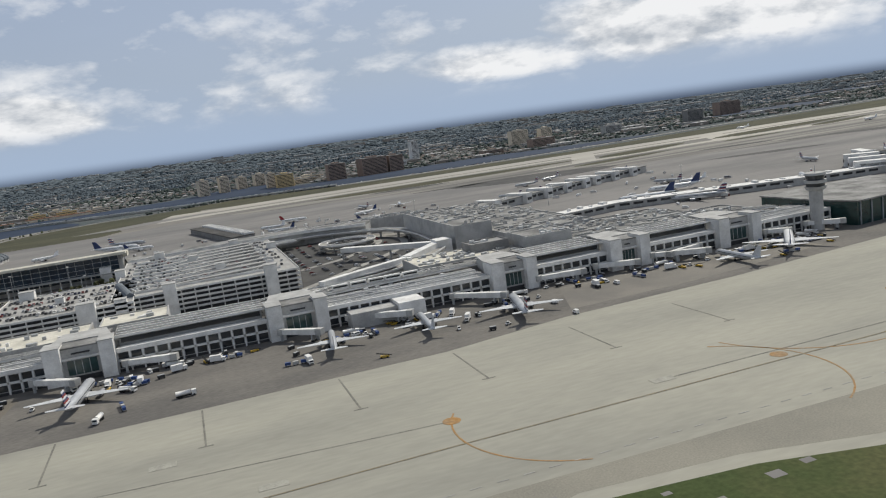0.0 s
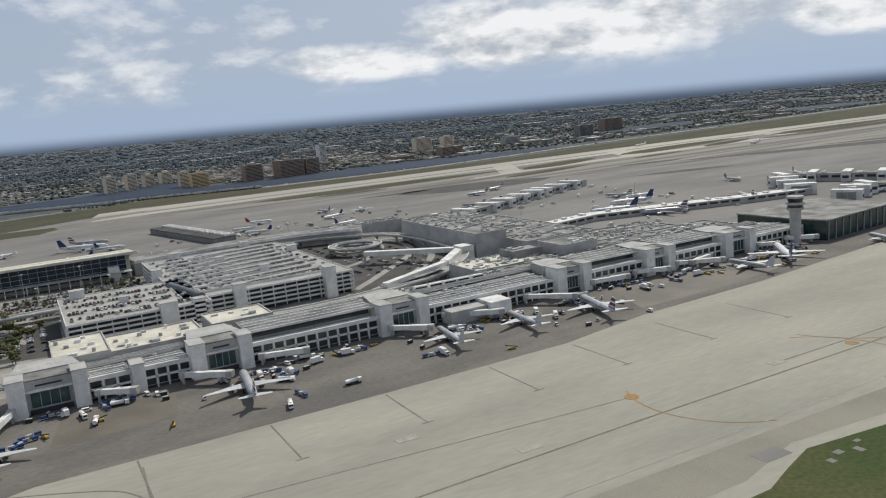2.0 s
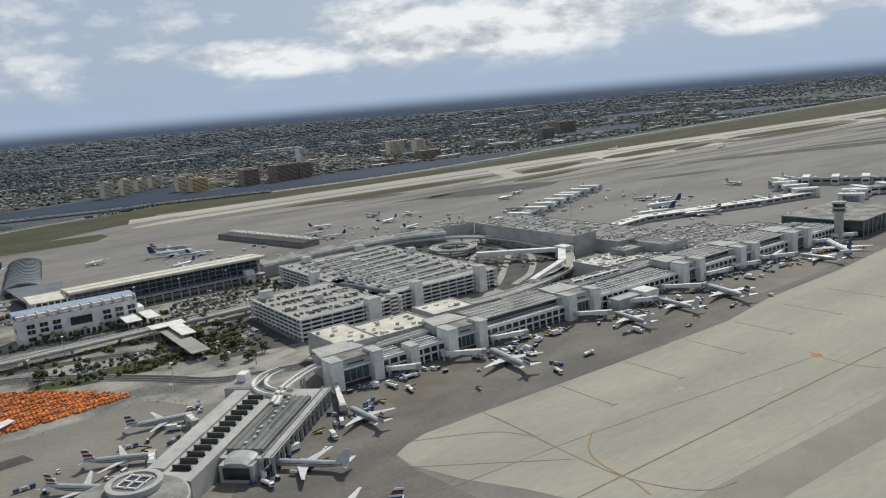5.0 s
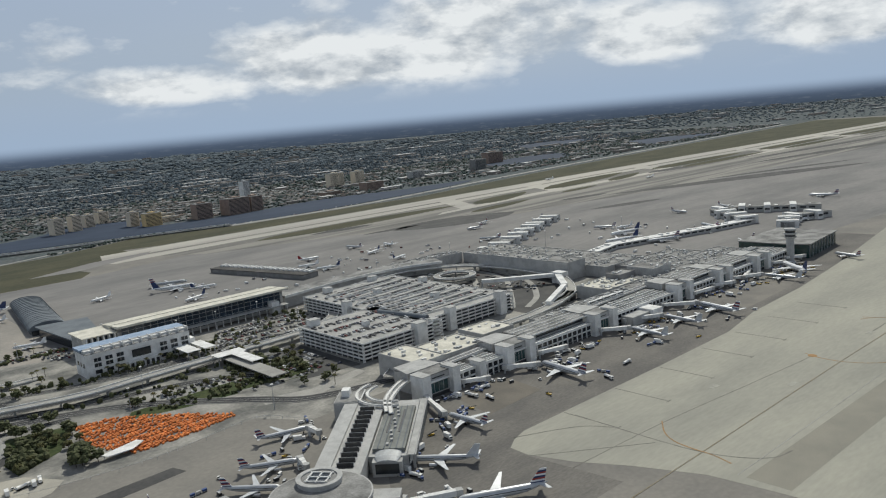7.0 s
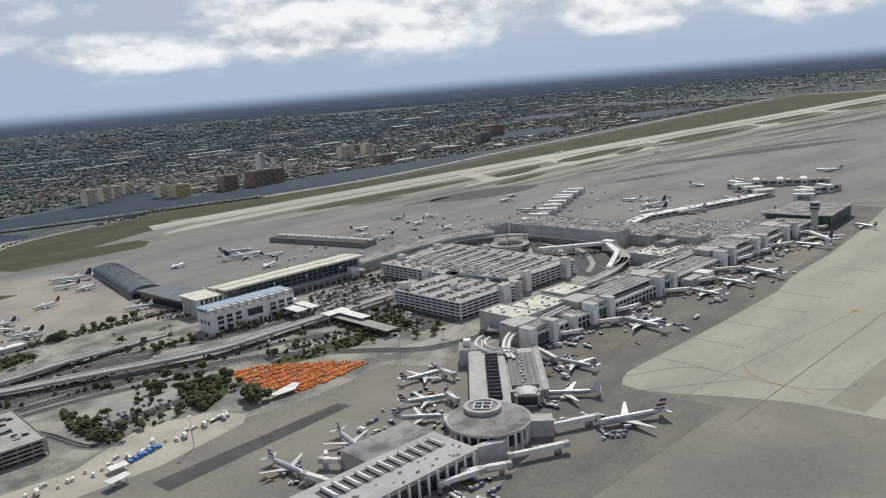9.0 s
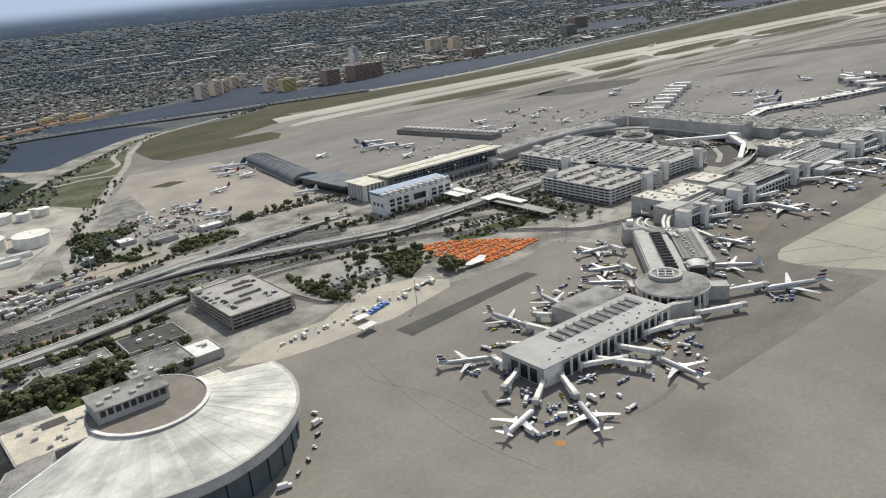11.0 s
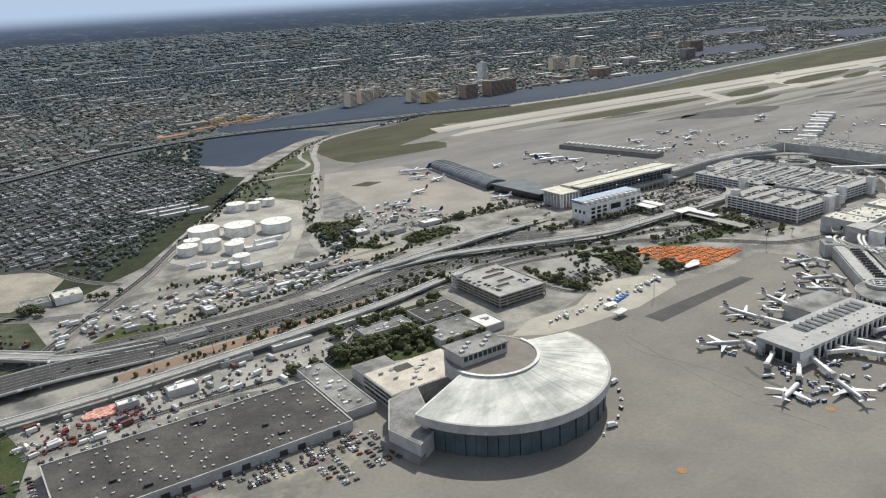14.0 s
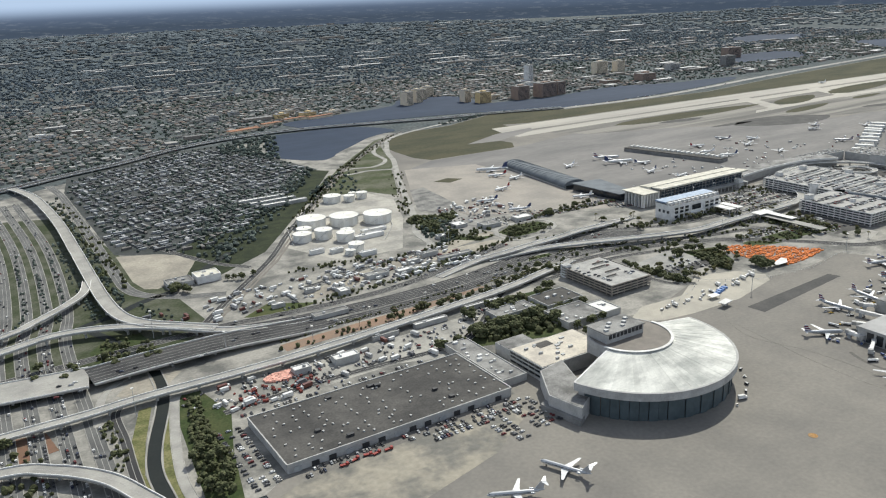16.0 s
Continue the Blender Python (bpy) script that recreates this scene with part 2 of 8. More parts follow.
M_DLINE = mat("dark_rubber_marks", (0.165, 0.158, 0.138), (0.225, 0.216, 0.185), scale=0.1, fine=0.8, grain=0.25)
M_WLINE = mat("faded_white_line_paint", (0.40, 0.39, 0.36), (0.30, 0.295, 0.275), scale=0.1, fine=0.8, grain=0.15)
M_YLINE = mat("yellow_line_paint", (0.30, 0.235, 0.12), (0.24, 0.20, 0.13), scale=0.2, fine=0.8, grain=0.15)
M_WHITE = mat("white_painted_concrete", (0.78, 0.77, 0.74), (0.62, 0.61, 0.58), scale=0.12, fine=1.2, grain=0.07)
M_PALE = mat("pale_grey_concrete", (0.46, 0.455, 0.435), (0.36, 0.355, 0.34), scale=0.1, fine=1.0, grain=0.10)
M_GREY = mat("grey_concrete", (0.27, 0.265, 0.255), (0.20, 0.197, 0.19), scale=0.08, fine=1.0, grain=0.12)
M_ROOF = mat("grey_gravel_roof", (0.300, 0.295, 0.280), (0.130, 0.128, 0.122), scale=0.05, fine=0.9, grain=0.18)
M_CREAM = mat("cream_roof_membrane", (0.66, 0.63, 0.54), (0.50, 0.475, 0.40), scale=0.08, fine=0.9, grain=0.10)
M_DROOF = mat("dark_tar_roof", (0.060, 0.058, 0.055), (0.104, 0.099, 0.091), scale=0.03, fine=0.6, grain=0.2)
M_METAL = mat("grey_metal_roof", (0.165, 0.185, 0.200), (0.125, 0.140, 0.155), scale=0.06, rough=0.8, fine=0.7, grain=0.06)
M_SEAM = mat("weathered_seam_roof", (0.215, 0.222, 0.205), (0.150, 0.156, 0.145), scale=0.06, rough=0.7, fine=0.7, grain=0.10)
M_STEEL = mat("painted_steel", (0.42, 0.43, 0.43), (0.33, 0.335, 0.33), scale=0.3, rough=0.5, fine=2.0, grain=0.08)
# Near-black for dark fittings, and for the shade inside openings, put into the colour.
M_DARK = mat("dark_fittings_and_shade", (0.030, 0.031, 0.033), (0.045, 0.045, 0.046), scale=0.3, fine=1.0, grain=0.2, rough=0.6)
M_GLASS = glassy("dark_window_glass", (0.028, 0.034, 0.040))
M_TEAL = glassy("teal_window_glass", (0.040, 0.085, 0.085))
M_BLUEG = glassy("blue_curtain_glass", (0.018, 0.036, 0.058))
M_GREENG = glassy("dark_green_curtain_glass", (0.016, 0.050, 0.047), 0.2)
M_TANK = mat("white_tank_paint", (0.80, 0.79, 0.74), (0.66, 0.64, 0.58), scale=0.08, fine=0.6, grain=0.05, stretch=(1, 1, 0.25))
M_HROOF = mat("whitewashed_shell_roof", (0.72, 0.715, 0.655), (0.40, 0.405, 0.375), scale=0.045, fine=0.5, grain=0.07, lo=0.38, hi=0.66, stretch=(0.7, 1.2, 1), rand=0.09)
M_BRICK = mat("tan_block_wall", (0.36, 0.325, 0.28), (0.27, 0.245, 0.21), scale=0.1, fine=1.2, grain=0.15)
M_WATER = mat("lake_water", (0.030, 0.044, 0.072), (0.040, 0.056, 0.088), scale=0.004, rough=0.8, fine=0.06, grain=0.10, stretch=(0.4, 1.5, 1))
M_WATER.node_tree.nodes["Principled BSDF"].inputs["Specular IOR Level"].default_value = 0.10
M_CANAL = mat("canal_water", (0.010, 0.014, 0.014), (0.016, 0.020, 0.018), scale=0.02, rough=0.7, fine=0.4, grain=0.1)
M_TRUNK = mat("tree_bark", (0.10, 0.08, 0.06), scale=0.8, fine=3.0, grain=0.2)
M_LEAF = mat("tree_leaves", (0.064, 0.074, 0.034), (0.096, 0.098, 0.050), scale=0.25, fine=1.1, grain=0.35, rough=0.9, island=0.35)
M_LEAF2 = mat("olive_leaves", (0.090, 0.090, 0.036), (0.120, 0.106, 0.050), scale=0.25, fine=1.1, grain=0.35, rough=0.9, island=0.35)
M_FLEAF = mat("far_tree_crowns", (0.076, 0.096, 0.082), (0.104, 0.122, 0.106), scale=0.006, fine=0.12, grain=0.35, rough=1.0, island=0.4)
# Paler and bluer than the nearer crowns: distance haze put into the colour.
M_DLEAF = mat("hazed_tree_crowns", (0.098, 0.120, 0.134), (0.120, 0.142, 0.154), scale=0.003, fine=0.05, grain=0.3, rough=1.0, island=0.3)
M_ORANGE = mat("faded_orange_plastic", (0.66, 0.22, 0.065), (0.50, 0.155, 0.05), scale=0.06, fine=0.4, grain=0.2, island=0.3)
M_SALMON = mat("salmon_plastic", (0.66, 0.36, 0.29), (0.52, 0.28, 0.22), scale=0.06, fine=0.4, grain=0.2, island=0.3)
M_CAR = palette("car_paints", [(0.60, 0.60, 0.59), (0.36, 0.37, 0.38), (0.022, 0.022, 0.025), (0.66, 0.66, 0.64), (0.06, 0.062, 0.066), (0.14, 0.018, 0.018), (0.16, 0.165, 0.17), (0.025, 0.035, 0.07), (0.30, 0.29, 0.27), (0.035, 0.035, 0.037), (0.05, 0.05, 0.052), (0.10, 0.10, 0.105)], rough=0.65)
M_CARGLASS = glassy("car_glass", (0.020, 0.022, 0.025))
M_TYRE = mat("rubber_tyre", (0.025, 0.025, 0.025), scale=1.0, fine=4.0)
M_HOUSE = palette("house_walls", [(0.28, 0.27, 0.25), (0.36, 0.35, 0.33), (0.24, 0.21, 0.18), (0.22, 0.22, 0.21), (0.30, 0.26, 0.22)], rough=0.9)
M_HRF = palette("house_roofs", [(0.125, 0.12, 0.112), (0.26, 0.255, 0.245), (0.145, 0.108, 0.086), (0.10, 0.10, 0.098), (0.18, 0.168, 0.15), (0.09, 0.09, 0.088), (0.20, 0.197, 0.188), (0.13, 0.10, 0.082), (0.36, 0.355, 0.34), (0.11, 0.11, 0.11)], rough=0.9)
# Roof greys kept dark: cloud shade over the park is in the colours.
M_TRAILER = palette("mobile_home_roofs", [(0.17, 0.18, 0.19), (0.11, 0.115, 0.12), (0.30, 0.305, 0.31), (0.08, 0.08, 0.085), (0.13, 0.12, 0.11), (0.21, 0.215, 0.22), (0.10, 0.10, 0.10), (0.40, 0.40, 0.40)], rough=0.7)
M_RED = mat("red_paint", (0.30, 0.045, 0.035), scale=0.5, rough=0.45)
M_BLUE = mat("blue_paint", (0.035, 0.075, 0.22), scale=0.5, rough=0.45)
M_YEL = mat("yellow_paint", (0.62, 0.40, 0.05), scale=0.5, rough=0.5)
M_BSHEET = mat("bright_blue_sheet", (0.10, 0.22, 0.50), scale=0.4, rough=0.6)
M_BTRIM = mat("blue_roof_edge", (0.20, 0.28, 0.40), (0.32, 0.40, 0.50), scale=0.15, rough=0.6)
M_JETW = mat("white_aircraft_paint", (0.78, 0.78, 0.77), (0.70, 0.70, 0.69), scale=0.15, rough=0.35, fine=1.0, grain=0.03)
M_JETS = mat("silver_aircraft_paint", (0.50, 0.51, 0.52), (0.42, 0.43, 0.44), scale=0.15, rough=0.35, metal=0.25, fine=1.0, grain=0.04)
M_WING = mat("grey_wing_paint", (0.60, 0.61, 0.61), (0.50, 0.51, 0.51), scale=0.2, rough=0.4, fine=1.0, grain=0.05)
M_ENG = mat("bare_engine_metal", (0.40, 0.40, 0.41), scale=0.4, rough=0.4, metal=0.5)
M_HOT1 = mat("tan_stucco", (0.78, 0.67, 0.51), (0.68, 0.58, 0.45), scale=0.06, fine=0.3, grain=0.06)
M_HOT2 = mat("ochre_stucco", (0.74, 0.55, 0.28), (0.66, 0.49, 0.26), scale=0.06, fine=0.3, grain=0.06)
M_HOT3 = mat("brown_brick_far", (0.33, 0.25, 0.20), (0.27, 0.20, 0.165), scale=0.06, fine=0.3, grain=0.08)
M_TERRA = mat("terracotta_tiles", (0.34, 0.17, 0.10), (0.26, 0.14, 0.09), scale=0.05, fine=0.4, grain=0.15)


# ---- mesh helpers ----
def bend(v, xs, ys):
    for x0, x1, y0, y1 in zip(xs, xs[1:], ys, ys[1:]):
        if v <= x1:
            return y0 + (y1 - y0) * max(0.0, v - x0) / (x1 - x0)
    return ys[-1]


def plan(x, y):
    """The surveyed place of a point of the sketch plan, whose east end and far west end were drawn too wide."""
    if x < -250:
        e = bend(-x, (250, 330, 500, 620, 810, 1040, 1110, 1210, 1400), (0, 3, 8, 9, 13, 16, 13, 9, 5))
        n = bend(-x, (250, 500, 830, 1040, 1210), (0, 4, 3.5, 5, 8))
        return x + e, y + n * max(1.0, y / 600)
    if x > 100 and y > 1000:
        w = min(1.0, (y - 1000) / 400) * (x - 100)
        return x - 0.05 * w, y - 0.022 * w
    return x, y


class Solid:
    """A mesh in the making: vertices and faces, laid out in metres."""

    def __init__(self, turn=0.0, at=(0, 0, 0)):
        self.v, self.f = [], []
        self.c, self.s, self.o = math.cos(radians(turn)), math.sin(radians(turn)), at

    def put(self, x, y, z):
        a, b = plan(self.o[0] + x * self.c - y * self.s, self.o[1] + x * self.s + y * self.c)
        self.v.append((K * a, K * b, K * (self.o[2] + z)))
        return len(self.v) - 1

    def box(self, x0, x1, y0, y1, z0, z1):
        i = len(self.v)
        for z in (z0, z1):
            for x, y in ((x0, y0), (x1, y0), (x1, y1), (x0, y1)):
                self.put(x, y, z)
        for q in ((3, 2, 1, 0), (4, 5, 6, 7), (0, 1, 5, 4), (1, 2, 6, 5), (2, 3, 7, 6), (3, 0, 4, 7)):
            self.f.append(tuple(i + k for k in q))
        return self

    def prism(self, poly, z0, z1, zs=None):
        """An upright prism on a polygon; zs: a height for each corner of its top."""
        if sum(a[0] * b[1] - b[0] * a[1] for a, b in zip(poly, poly[1:] + poly[:1])) < 0:
            poly = poly[::-1]
            zs = zs[::-1] if zs else None
        n, i = len(poly), len(self.v)
        for x, y in poly:
            self.put(x, y, z0)
        for k, (x, y) in enumerate(poly):
            self.put(x, y, zs[k] if zs else z1)
        self.f.append(tuple(range(i + n - 1, i - 1, -1)))
        self.f.append(tuple(range(i + n, i + 2 * n)))
        for k in range(n):
            j = (k + 1) % n
            self.f.append((i + k, i + j, i + n + j, i + n + k))
        return self

    def tube(self, rings, n=16, caps=True):
        """Rings of (x, y, z, ry, rz) along x: each an ellipse across the x axis."""
        i = len(self.v)
        for x, y, z, ry, rz in rings:
            for k in range(n):
                a = 2 * math.pi * k / n
                self.put(x, y + ry * math.cos(a), z + rz * math.sin(a))
        for r in range(len(rings) - 1):
            for k in range(n):
                j = (k + 1) % n
                self.f.append((i + r * n + k, i + r * n + j, i + (r + 1) * n + j, i + (r + 1) * n + k))
        if caps:
            self.f.append(tuple(i + k for k in range(n)))
            self.f.append(tuple(i + (len(rings) - 1) * n + k for k in range(n - 1, -1, -1)))
        return self

    def cyl(self, x, y, r, z0, z1, n=16, r2=None):
        i, r2 = len(self.v), r if r2 is None else r2
        for z, q in ((z0, r), (z1, r2)):
            for k in range(n):
                a = 2 * math.pi * k / n
                self.put(x + q * math.cos(a), y + q * math.sin(a), z)
        self.f.append(tuple(i + k for k in range(n - 1, -1, -1)))
        self.f.append(tuple(i + n + k for k in range(n)))
        for k in range(n):
            j = (k + 1) % n
            self.f.append((i + k, i + j, i + n + j, i + n + k))
        return self

    def ring(self, x, y, ra, rb, z0, z1, a0=0.0, a1=360.0, n=48):
        """A ring sector between two radii."""
        i, full = len(self.v), abs(a1 - a0) >= 360
        steps = n if full else n + 1
        for k in range(steps):
            a = radians(a0 + (a1 - a0) * k / n)
            for r, z in ((ra, z0), (rb, z0), (rb, z1), (ra, z1)):
                self.put(x + r * math.cos(a), y + r * math.sin(a), z)
        for k in range(n):
            p, q = i + 4 * k, i + 4 * ((k + 1) % steps)
            for a, b in ((0, 1), (1, 2), (2, 3), (3, 0)):
                self.f.append((p + a, q + a, q + b, p + b)[::-1])
        if not full:
            self.f.append((i, i + 1, i + 2, i + 3))
            e = i + 4 * (steps - 1)
            self.f.append((e + 3, e + 2, e + 1, e))
        return self

    def band(self, line, width, z0, z1, off=0.0):
        """A strip of even width along a line of (x, y) or (x, y, z) points, with depth."""
        pts = [Vector((p[0], p[1], p[2] if len(p) > 2 else 0.0)) for p in line]
        i = len(self.v)
        for k, p in enumerate(pts):
            d = (pts[min(k + 1, len(pts) - 1)] - pts[max(k - 1, 0)]).to_2d().normalized()
            nrm = Vector((-d.y, d.x))
            for w, z in ((off - width / 2, z0), (off + width / 2, z0), (off + width / 2, z1), (off - width / 2, z1)):
                self.put(p.x + nrm.x * w, p.y + nrm.y * w, p.z + z)
        for k in range(len(pts) - 1):
            p, q = i + 4 * k, i + 4 * k + 4
            for a, b in ((0, 1), (1, 2), (2, 3), (3, 0)):
                self.f.append((p + a, q + a, q + b, p + b)[::-1])
        self.f.append((i, i + 1, i + 2, i + 3))
        e = i + 4 * (len(pts) - 1)
        self.f.append((e + 3, e + 2, e + 1, e))
        return self

    def slab(self, pts, thick=0.3):
        """A plate between a top outline (3D corners) and the same moved down."""
        i, n = len(self.v), len(pts)
        for dz in (-thick, 0):
            for x, y, z in pts:
                self.put(x, y, z + dz)
        self.f.append(tuple(range(i + n - 1, i - 1, -1)))
        self.f.append(tuple(range(i + n, i + 2 * n)))
        for k in range(n):
            j = (k + 1) % n
            self.f.append((i + k, i + j, i + n + j, i + n + k))
        return self


def mesh_of(name, solid, material, smooth=False):
    me = bpy.data.meshes.new(name)
    me.from_pydata(solid.v, [], solid.f)
    me.materials.append(material)
    if smooth:
        me.polygons.foreach_set("use_smooth", [True] * len(me.polygons))
    me.update()
    return me


def part(name, solid, material, parent, label="", smooth=False):
    ob = new(name, mesh_of(name, solid, material, smooth))
    ob.parent = parent
    return tagged(ob, label)


def thing(name, label, category, group="", at=(0, 0, 0), turn=0.0):
    ob = new(name)
    ob.empty_display_size = 1.0
    ob.matrix_basis = pose(*(K * q for q in plan(at[0], at[1])), K * at[2], 0, 0, turn)
    return tagged(ob, label, category, group)


def structure(name, solid, material, label, category):
    return tagged(new(name, mesh_of(name, solid, material)), label, category, "", "structure")


def stuff(name, solid, material, label, category, smooth=False):
    return tagged(new(name, mesh_of(name, solid, material, smooth)), label, category, "", "stuff")


def curve_pts(pts, n=10):
    """A smooth line through points (Catmull-Rom)."""
    p = [Vector((*q, 0.0) if len(q) == 2 else q) for q in pts]
    p = [2 * p[0] - p[1]] + p + [2 * p[-1] - p[-2]]
    out = []
    for i in range(1, len(p) - 2):
        for k in range(n):
            t = k / n
            out.append(tuple(0.5 * (2 * p[i] + (p[i + 1] - p[i - 1]) * t + (2 * p[i - 1] - 5 * p[i] + 4 * p[i + 1] - p[i + 2]) * t * t + (3 * p[i] - p[i - 1] - 3 * p[i + 1] + p[i + 2]) * t ** 3)))
    return out + [tuple(p[-2])]


def inside(x, y, poly):
    c = False
    for (x0, y0), (x1, y1) in zip(poly, poly[1:] + poly[:1]):
        if (y0 > y) != (y1 > y) and x < (x1 - x0) * (y - y0) / (y1 - y0) + x0:
            c = not c
    return c


# ---- ground, pavements, water ----
structure("ground", Solid().cyl(-300, 0, 11500, -3.0, -0.5, 96), M_LAND, "dark scrubby flat land running to the horizon", "ground")


def flat(name, poly, z, material, label, category):
    return structure(name, Solid().prism(list(poly), -0.45, z), material, label, category)


AIRSIDE = [(-1062, -700), (4700, -700), (4700, 2260), (2422, 1985), (1548, 1858), (930, 1742), (348, 1766), (116, 1838), (-60, 1762),
           (-210, 1742), (-320, 1645), (-372, 1520), (-442, 1370), (-562, 1150), (-640, 960), (-640, 905), (-700, 700), (-1062, 470)]
flat("pavement_airside", AIRSIDE, 0.0, M_APRON, "stained grey concrete airport apron", "pavement")
flat("pavement_taxiway", [(-191, 346), (-180, 353), (-165, 358), (0, 359), (114, 362), (186, 376), (300, 382), (437, 398), (900, 470), (2600, 640),
                          (2600, -300), (-140, -300), (-142, 150), (-150, 230), (-166, 270), (-182, 300), (-192, 330)],
     0.05, M_CONC, "pale weathered concrete taxiway beside the gates", "pavement")
flat("pavement_gate_apron", [(-420, 300), (-420, 260), (-186, 262), (-193, 330), (-192, 346), (-180, 353.5), (-165, 358.5), (0, 359.5), (114, 362.5), (186, 376.5),
                             (300, 382.5), (437, 398.5), (640, 430), (640, 520), (440, 520), (400, 470), (-130, 470), (-200, 450), (-262, 385), (-300, 330)],
     0.04, M_ASPH, "oil-stained dark grey asphalt at the gates", "pavement")
flat("pavement_brown_patch", [(-158, 398), (-98, 402), (-92, 446), (-150, 440)], 0.08, mat("brown_stained_concrete", (0.165, 0.148, 0.122), (0.13, 0.118, 0.10), scale=0.03),
     "brownish concrete patch on the apron", "pavement")
flat("pavement_tan_patch", [(196, 388), (292, 392), (392, 410), (385, 446), (215, 440)], 0.08, mat("tan_apron_concrete", (0.21, 0.195, 0.168), (0.165, 0.155, 0.138), scale=0.03),
     "tan concrete gate stands", "pavement")
flat("pavement_south_apron", [(-420, 1350), (-520, 1060), (-532, 968), (-440, 935), (-300, 905), (-290, 886), (-60, 890), (140, 882), (250, 806), (300, 700), (440, 520),
                              (900, 480), (4200, 720), (4200, 1240), (700, 1150), (420, 1260), (100, 1440), (-100, 1395), (-350, 1390)],
     0.03, M_SOUTH, "wide warm grey concrete apron south of the terminals", "pavement")
M_RUN = mat("pale_runway_concrete", (0.43, 0.405, 0.35), (0.33, 0.314, 0.28), scale=0.004, fine=0.05, grain=0.08, stretch=(0.3, 2.5, 1))
flat("grass_runway_edge", [(-55, 1760), (116, 1834), (348, 1762), (930, 1738), (1548, 1853), (2422, 1978), (4600, 2240), (4600, 1640), (100, 1640), (-60, 1700)], 0.06, M_DRYGR,
     "dry mown grass along the far runway", "grass")
flat("runway_far", [(-40, 1560), (4600, 1560), (4600, 1632), (-20, 1632)], 0.09, M_RUN, "long pale concrete runway", "runway")
M_INF = mat("worn_taxiway_paving", (0.245, 0.232, 0.204), (0.118, 0.114, 0.104), scale=0.006, fine=0.06, grain=0.12, stretch=(0.18, 3.2, 1), lo=0.42, hi=0.58)
flat("pavement_infield", [(100, 1400), (420, 1290), (800, 1150), (1100, 1080), (4600, 900), (4600, 1552), (60, 1552), (40, 1500)], 0.05, M_INF, "worn grey-brown paving between runway and taxiways", "pavement")
flat("pavement_far_taxiway", [(-40, 1490), (300, 1500), (4600, 1490), (4600, 1535), (300, 1540), (-60, 1540)], 0.08, M_RUN, "pale taxiway parallel to the far runway", "pavement")
flat("pavement_far_taxilane", [(640, 1345), (1050, 1372), (4600, 1290), (4600, 1335), (1050, 1412), (680, 1372)], 0.08, M_RUN, "pale taxiway beside the far apron", "pavement")
for x0, w in ((735, 55), (1075, 60), (1600, 70), (2250, 60), (2900, 60)):
    flat("pavement_exit", [(x0, 1365), (x0 + w, 1365), (x0 + w + 110, 1565), (x0 + 110, 1565)], 0.085, M_RUN, "pale slanting taxiway exit", "pavement")


def lens_shape(x0, y0, x1, y1, wide, blunt=0.55):
    """A long island with one blunt and one drawn-out end, between two points."""
    out, n = [], 12
    dx, dy = x1 - x0, y1 - y0
    ln = math.hypot(dx, dy)
    for side in (1, -1):
        for i in range(n + 1):
            u = i / n if side > 0 else 1 - i / n
            h = wide * 0.5 * side * max(0.0, u ** blunt * (1 - u) ** 0.8) * 1.9
            out.append((x0 + dx * u - dy / ln * h, y0 + dy * u + dx / ln * h))
    return out[:n] + out[n + 1:-1]


for x0, y0, x1, y1, w in ((230, 1452, 800, 1445, 62), (820, 1402, 1070, 1462, 62), (690, 1290, 930, 1325, 34), (1120, 1440, 1570, 1505, 66), (1055, 1330, 1225, 1345, 26), (1330, 1378, 1560, 1440, 40), (1640, 1450, 2240, 1470, 60),
                         (1700, 1380, 2250, 1390, 50), (2330, 1450, 2890, 1460, 60), (2350, 1370, 2900, 1380, 50), (2980, 1440, 3700, 1450, 60), (2980, 1360, 3700, 1370, 50)):
    flat("grass_island", lens_shape(x0, y0, x1, y1, w * 1.6), 0.11, M_DRYGR, "long lens-shaped island of dry grass between taxiways", "grass")
for x0, y0, x1, y1, w in ((430, 1250, 720, 1190, 150), (370, 1272, 515, 1262, 26), (330, 1400, 490, 1390, 40), (900, 1215, 1045, 1185, 40), (770, 1030, 945, 975, 42), (1010, 1160, 1700, 830, 90), (1530, 1390, 1800, 1370, 70), (1310, 1090, 1790, 905, 40), (1750, 1200, 2600, 1010, 70), (1900, 1290, 2900, 1180, 60)):
    flat("pavement_dark_patch", lens_shape(x0, y0, x1, y1, w * 1.35, 0.8), 0.095, M_STRIP, "long dark asphalt patch on the airfield", "pavement")
flat("grass_field", [(-306, 1671), (-348, 1600), (-358, 1526), (-362, 1440), (-345, 1396), (-131, 1393), (-100, 1440), (-107, 1487), (30, 1545), (42, 1765), (-202, 1741)], 0.07, M_DRYGR,
     "brown-green grass field inside the perimeter road", "grass")
flat("pavement_light_stands", [(-300, 1300), (-400, 1335), (-440, 1345), (-500, 1225), (-552, 1125), (-530, 985), (-440, 925), (-330, 880), (-300, 1000)], 0.06, mat("pale_stand_concrete", (0.335, 0.305, 0.265), (0.255, 0.238, 0.212), scale=0.012, fine=0.2, grain=0.07), "pale tan concrete stands east of the pier", "pavement")
flat("pavement_field_strip", [(-187, 1495), (-110, 1480), (40, 1540), (60, 1575), (-60, 1560)], 0.11, M_SOUTH, "grey paved strip in the grass field", "pavement")
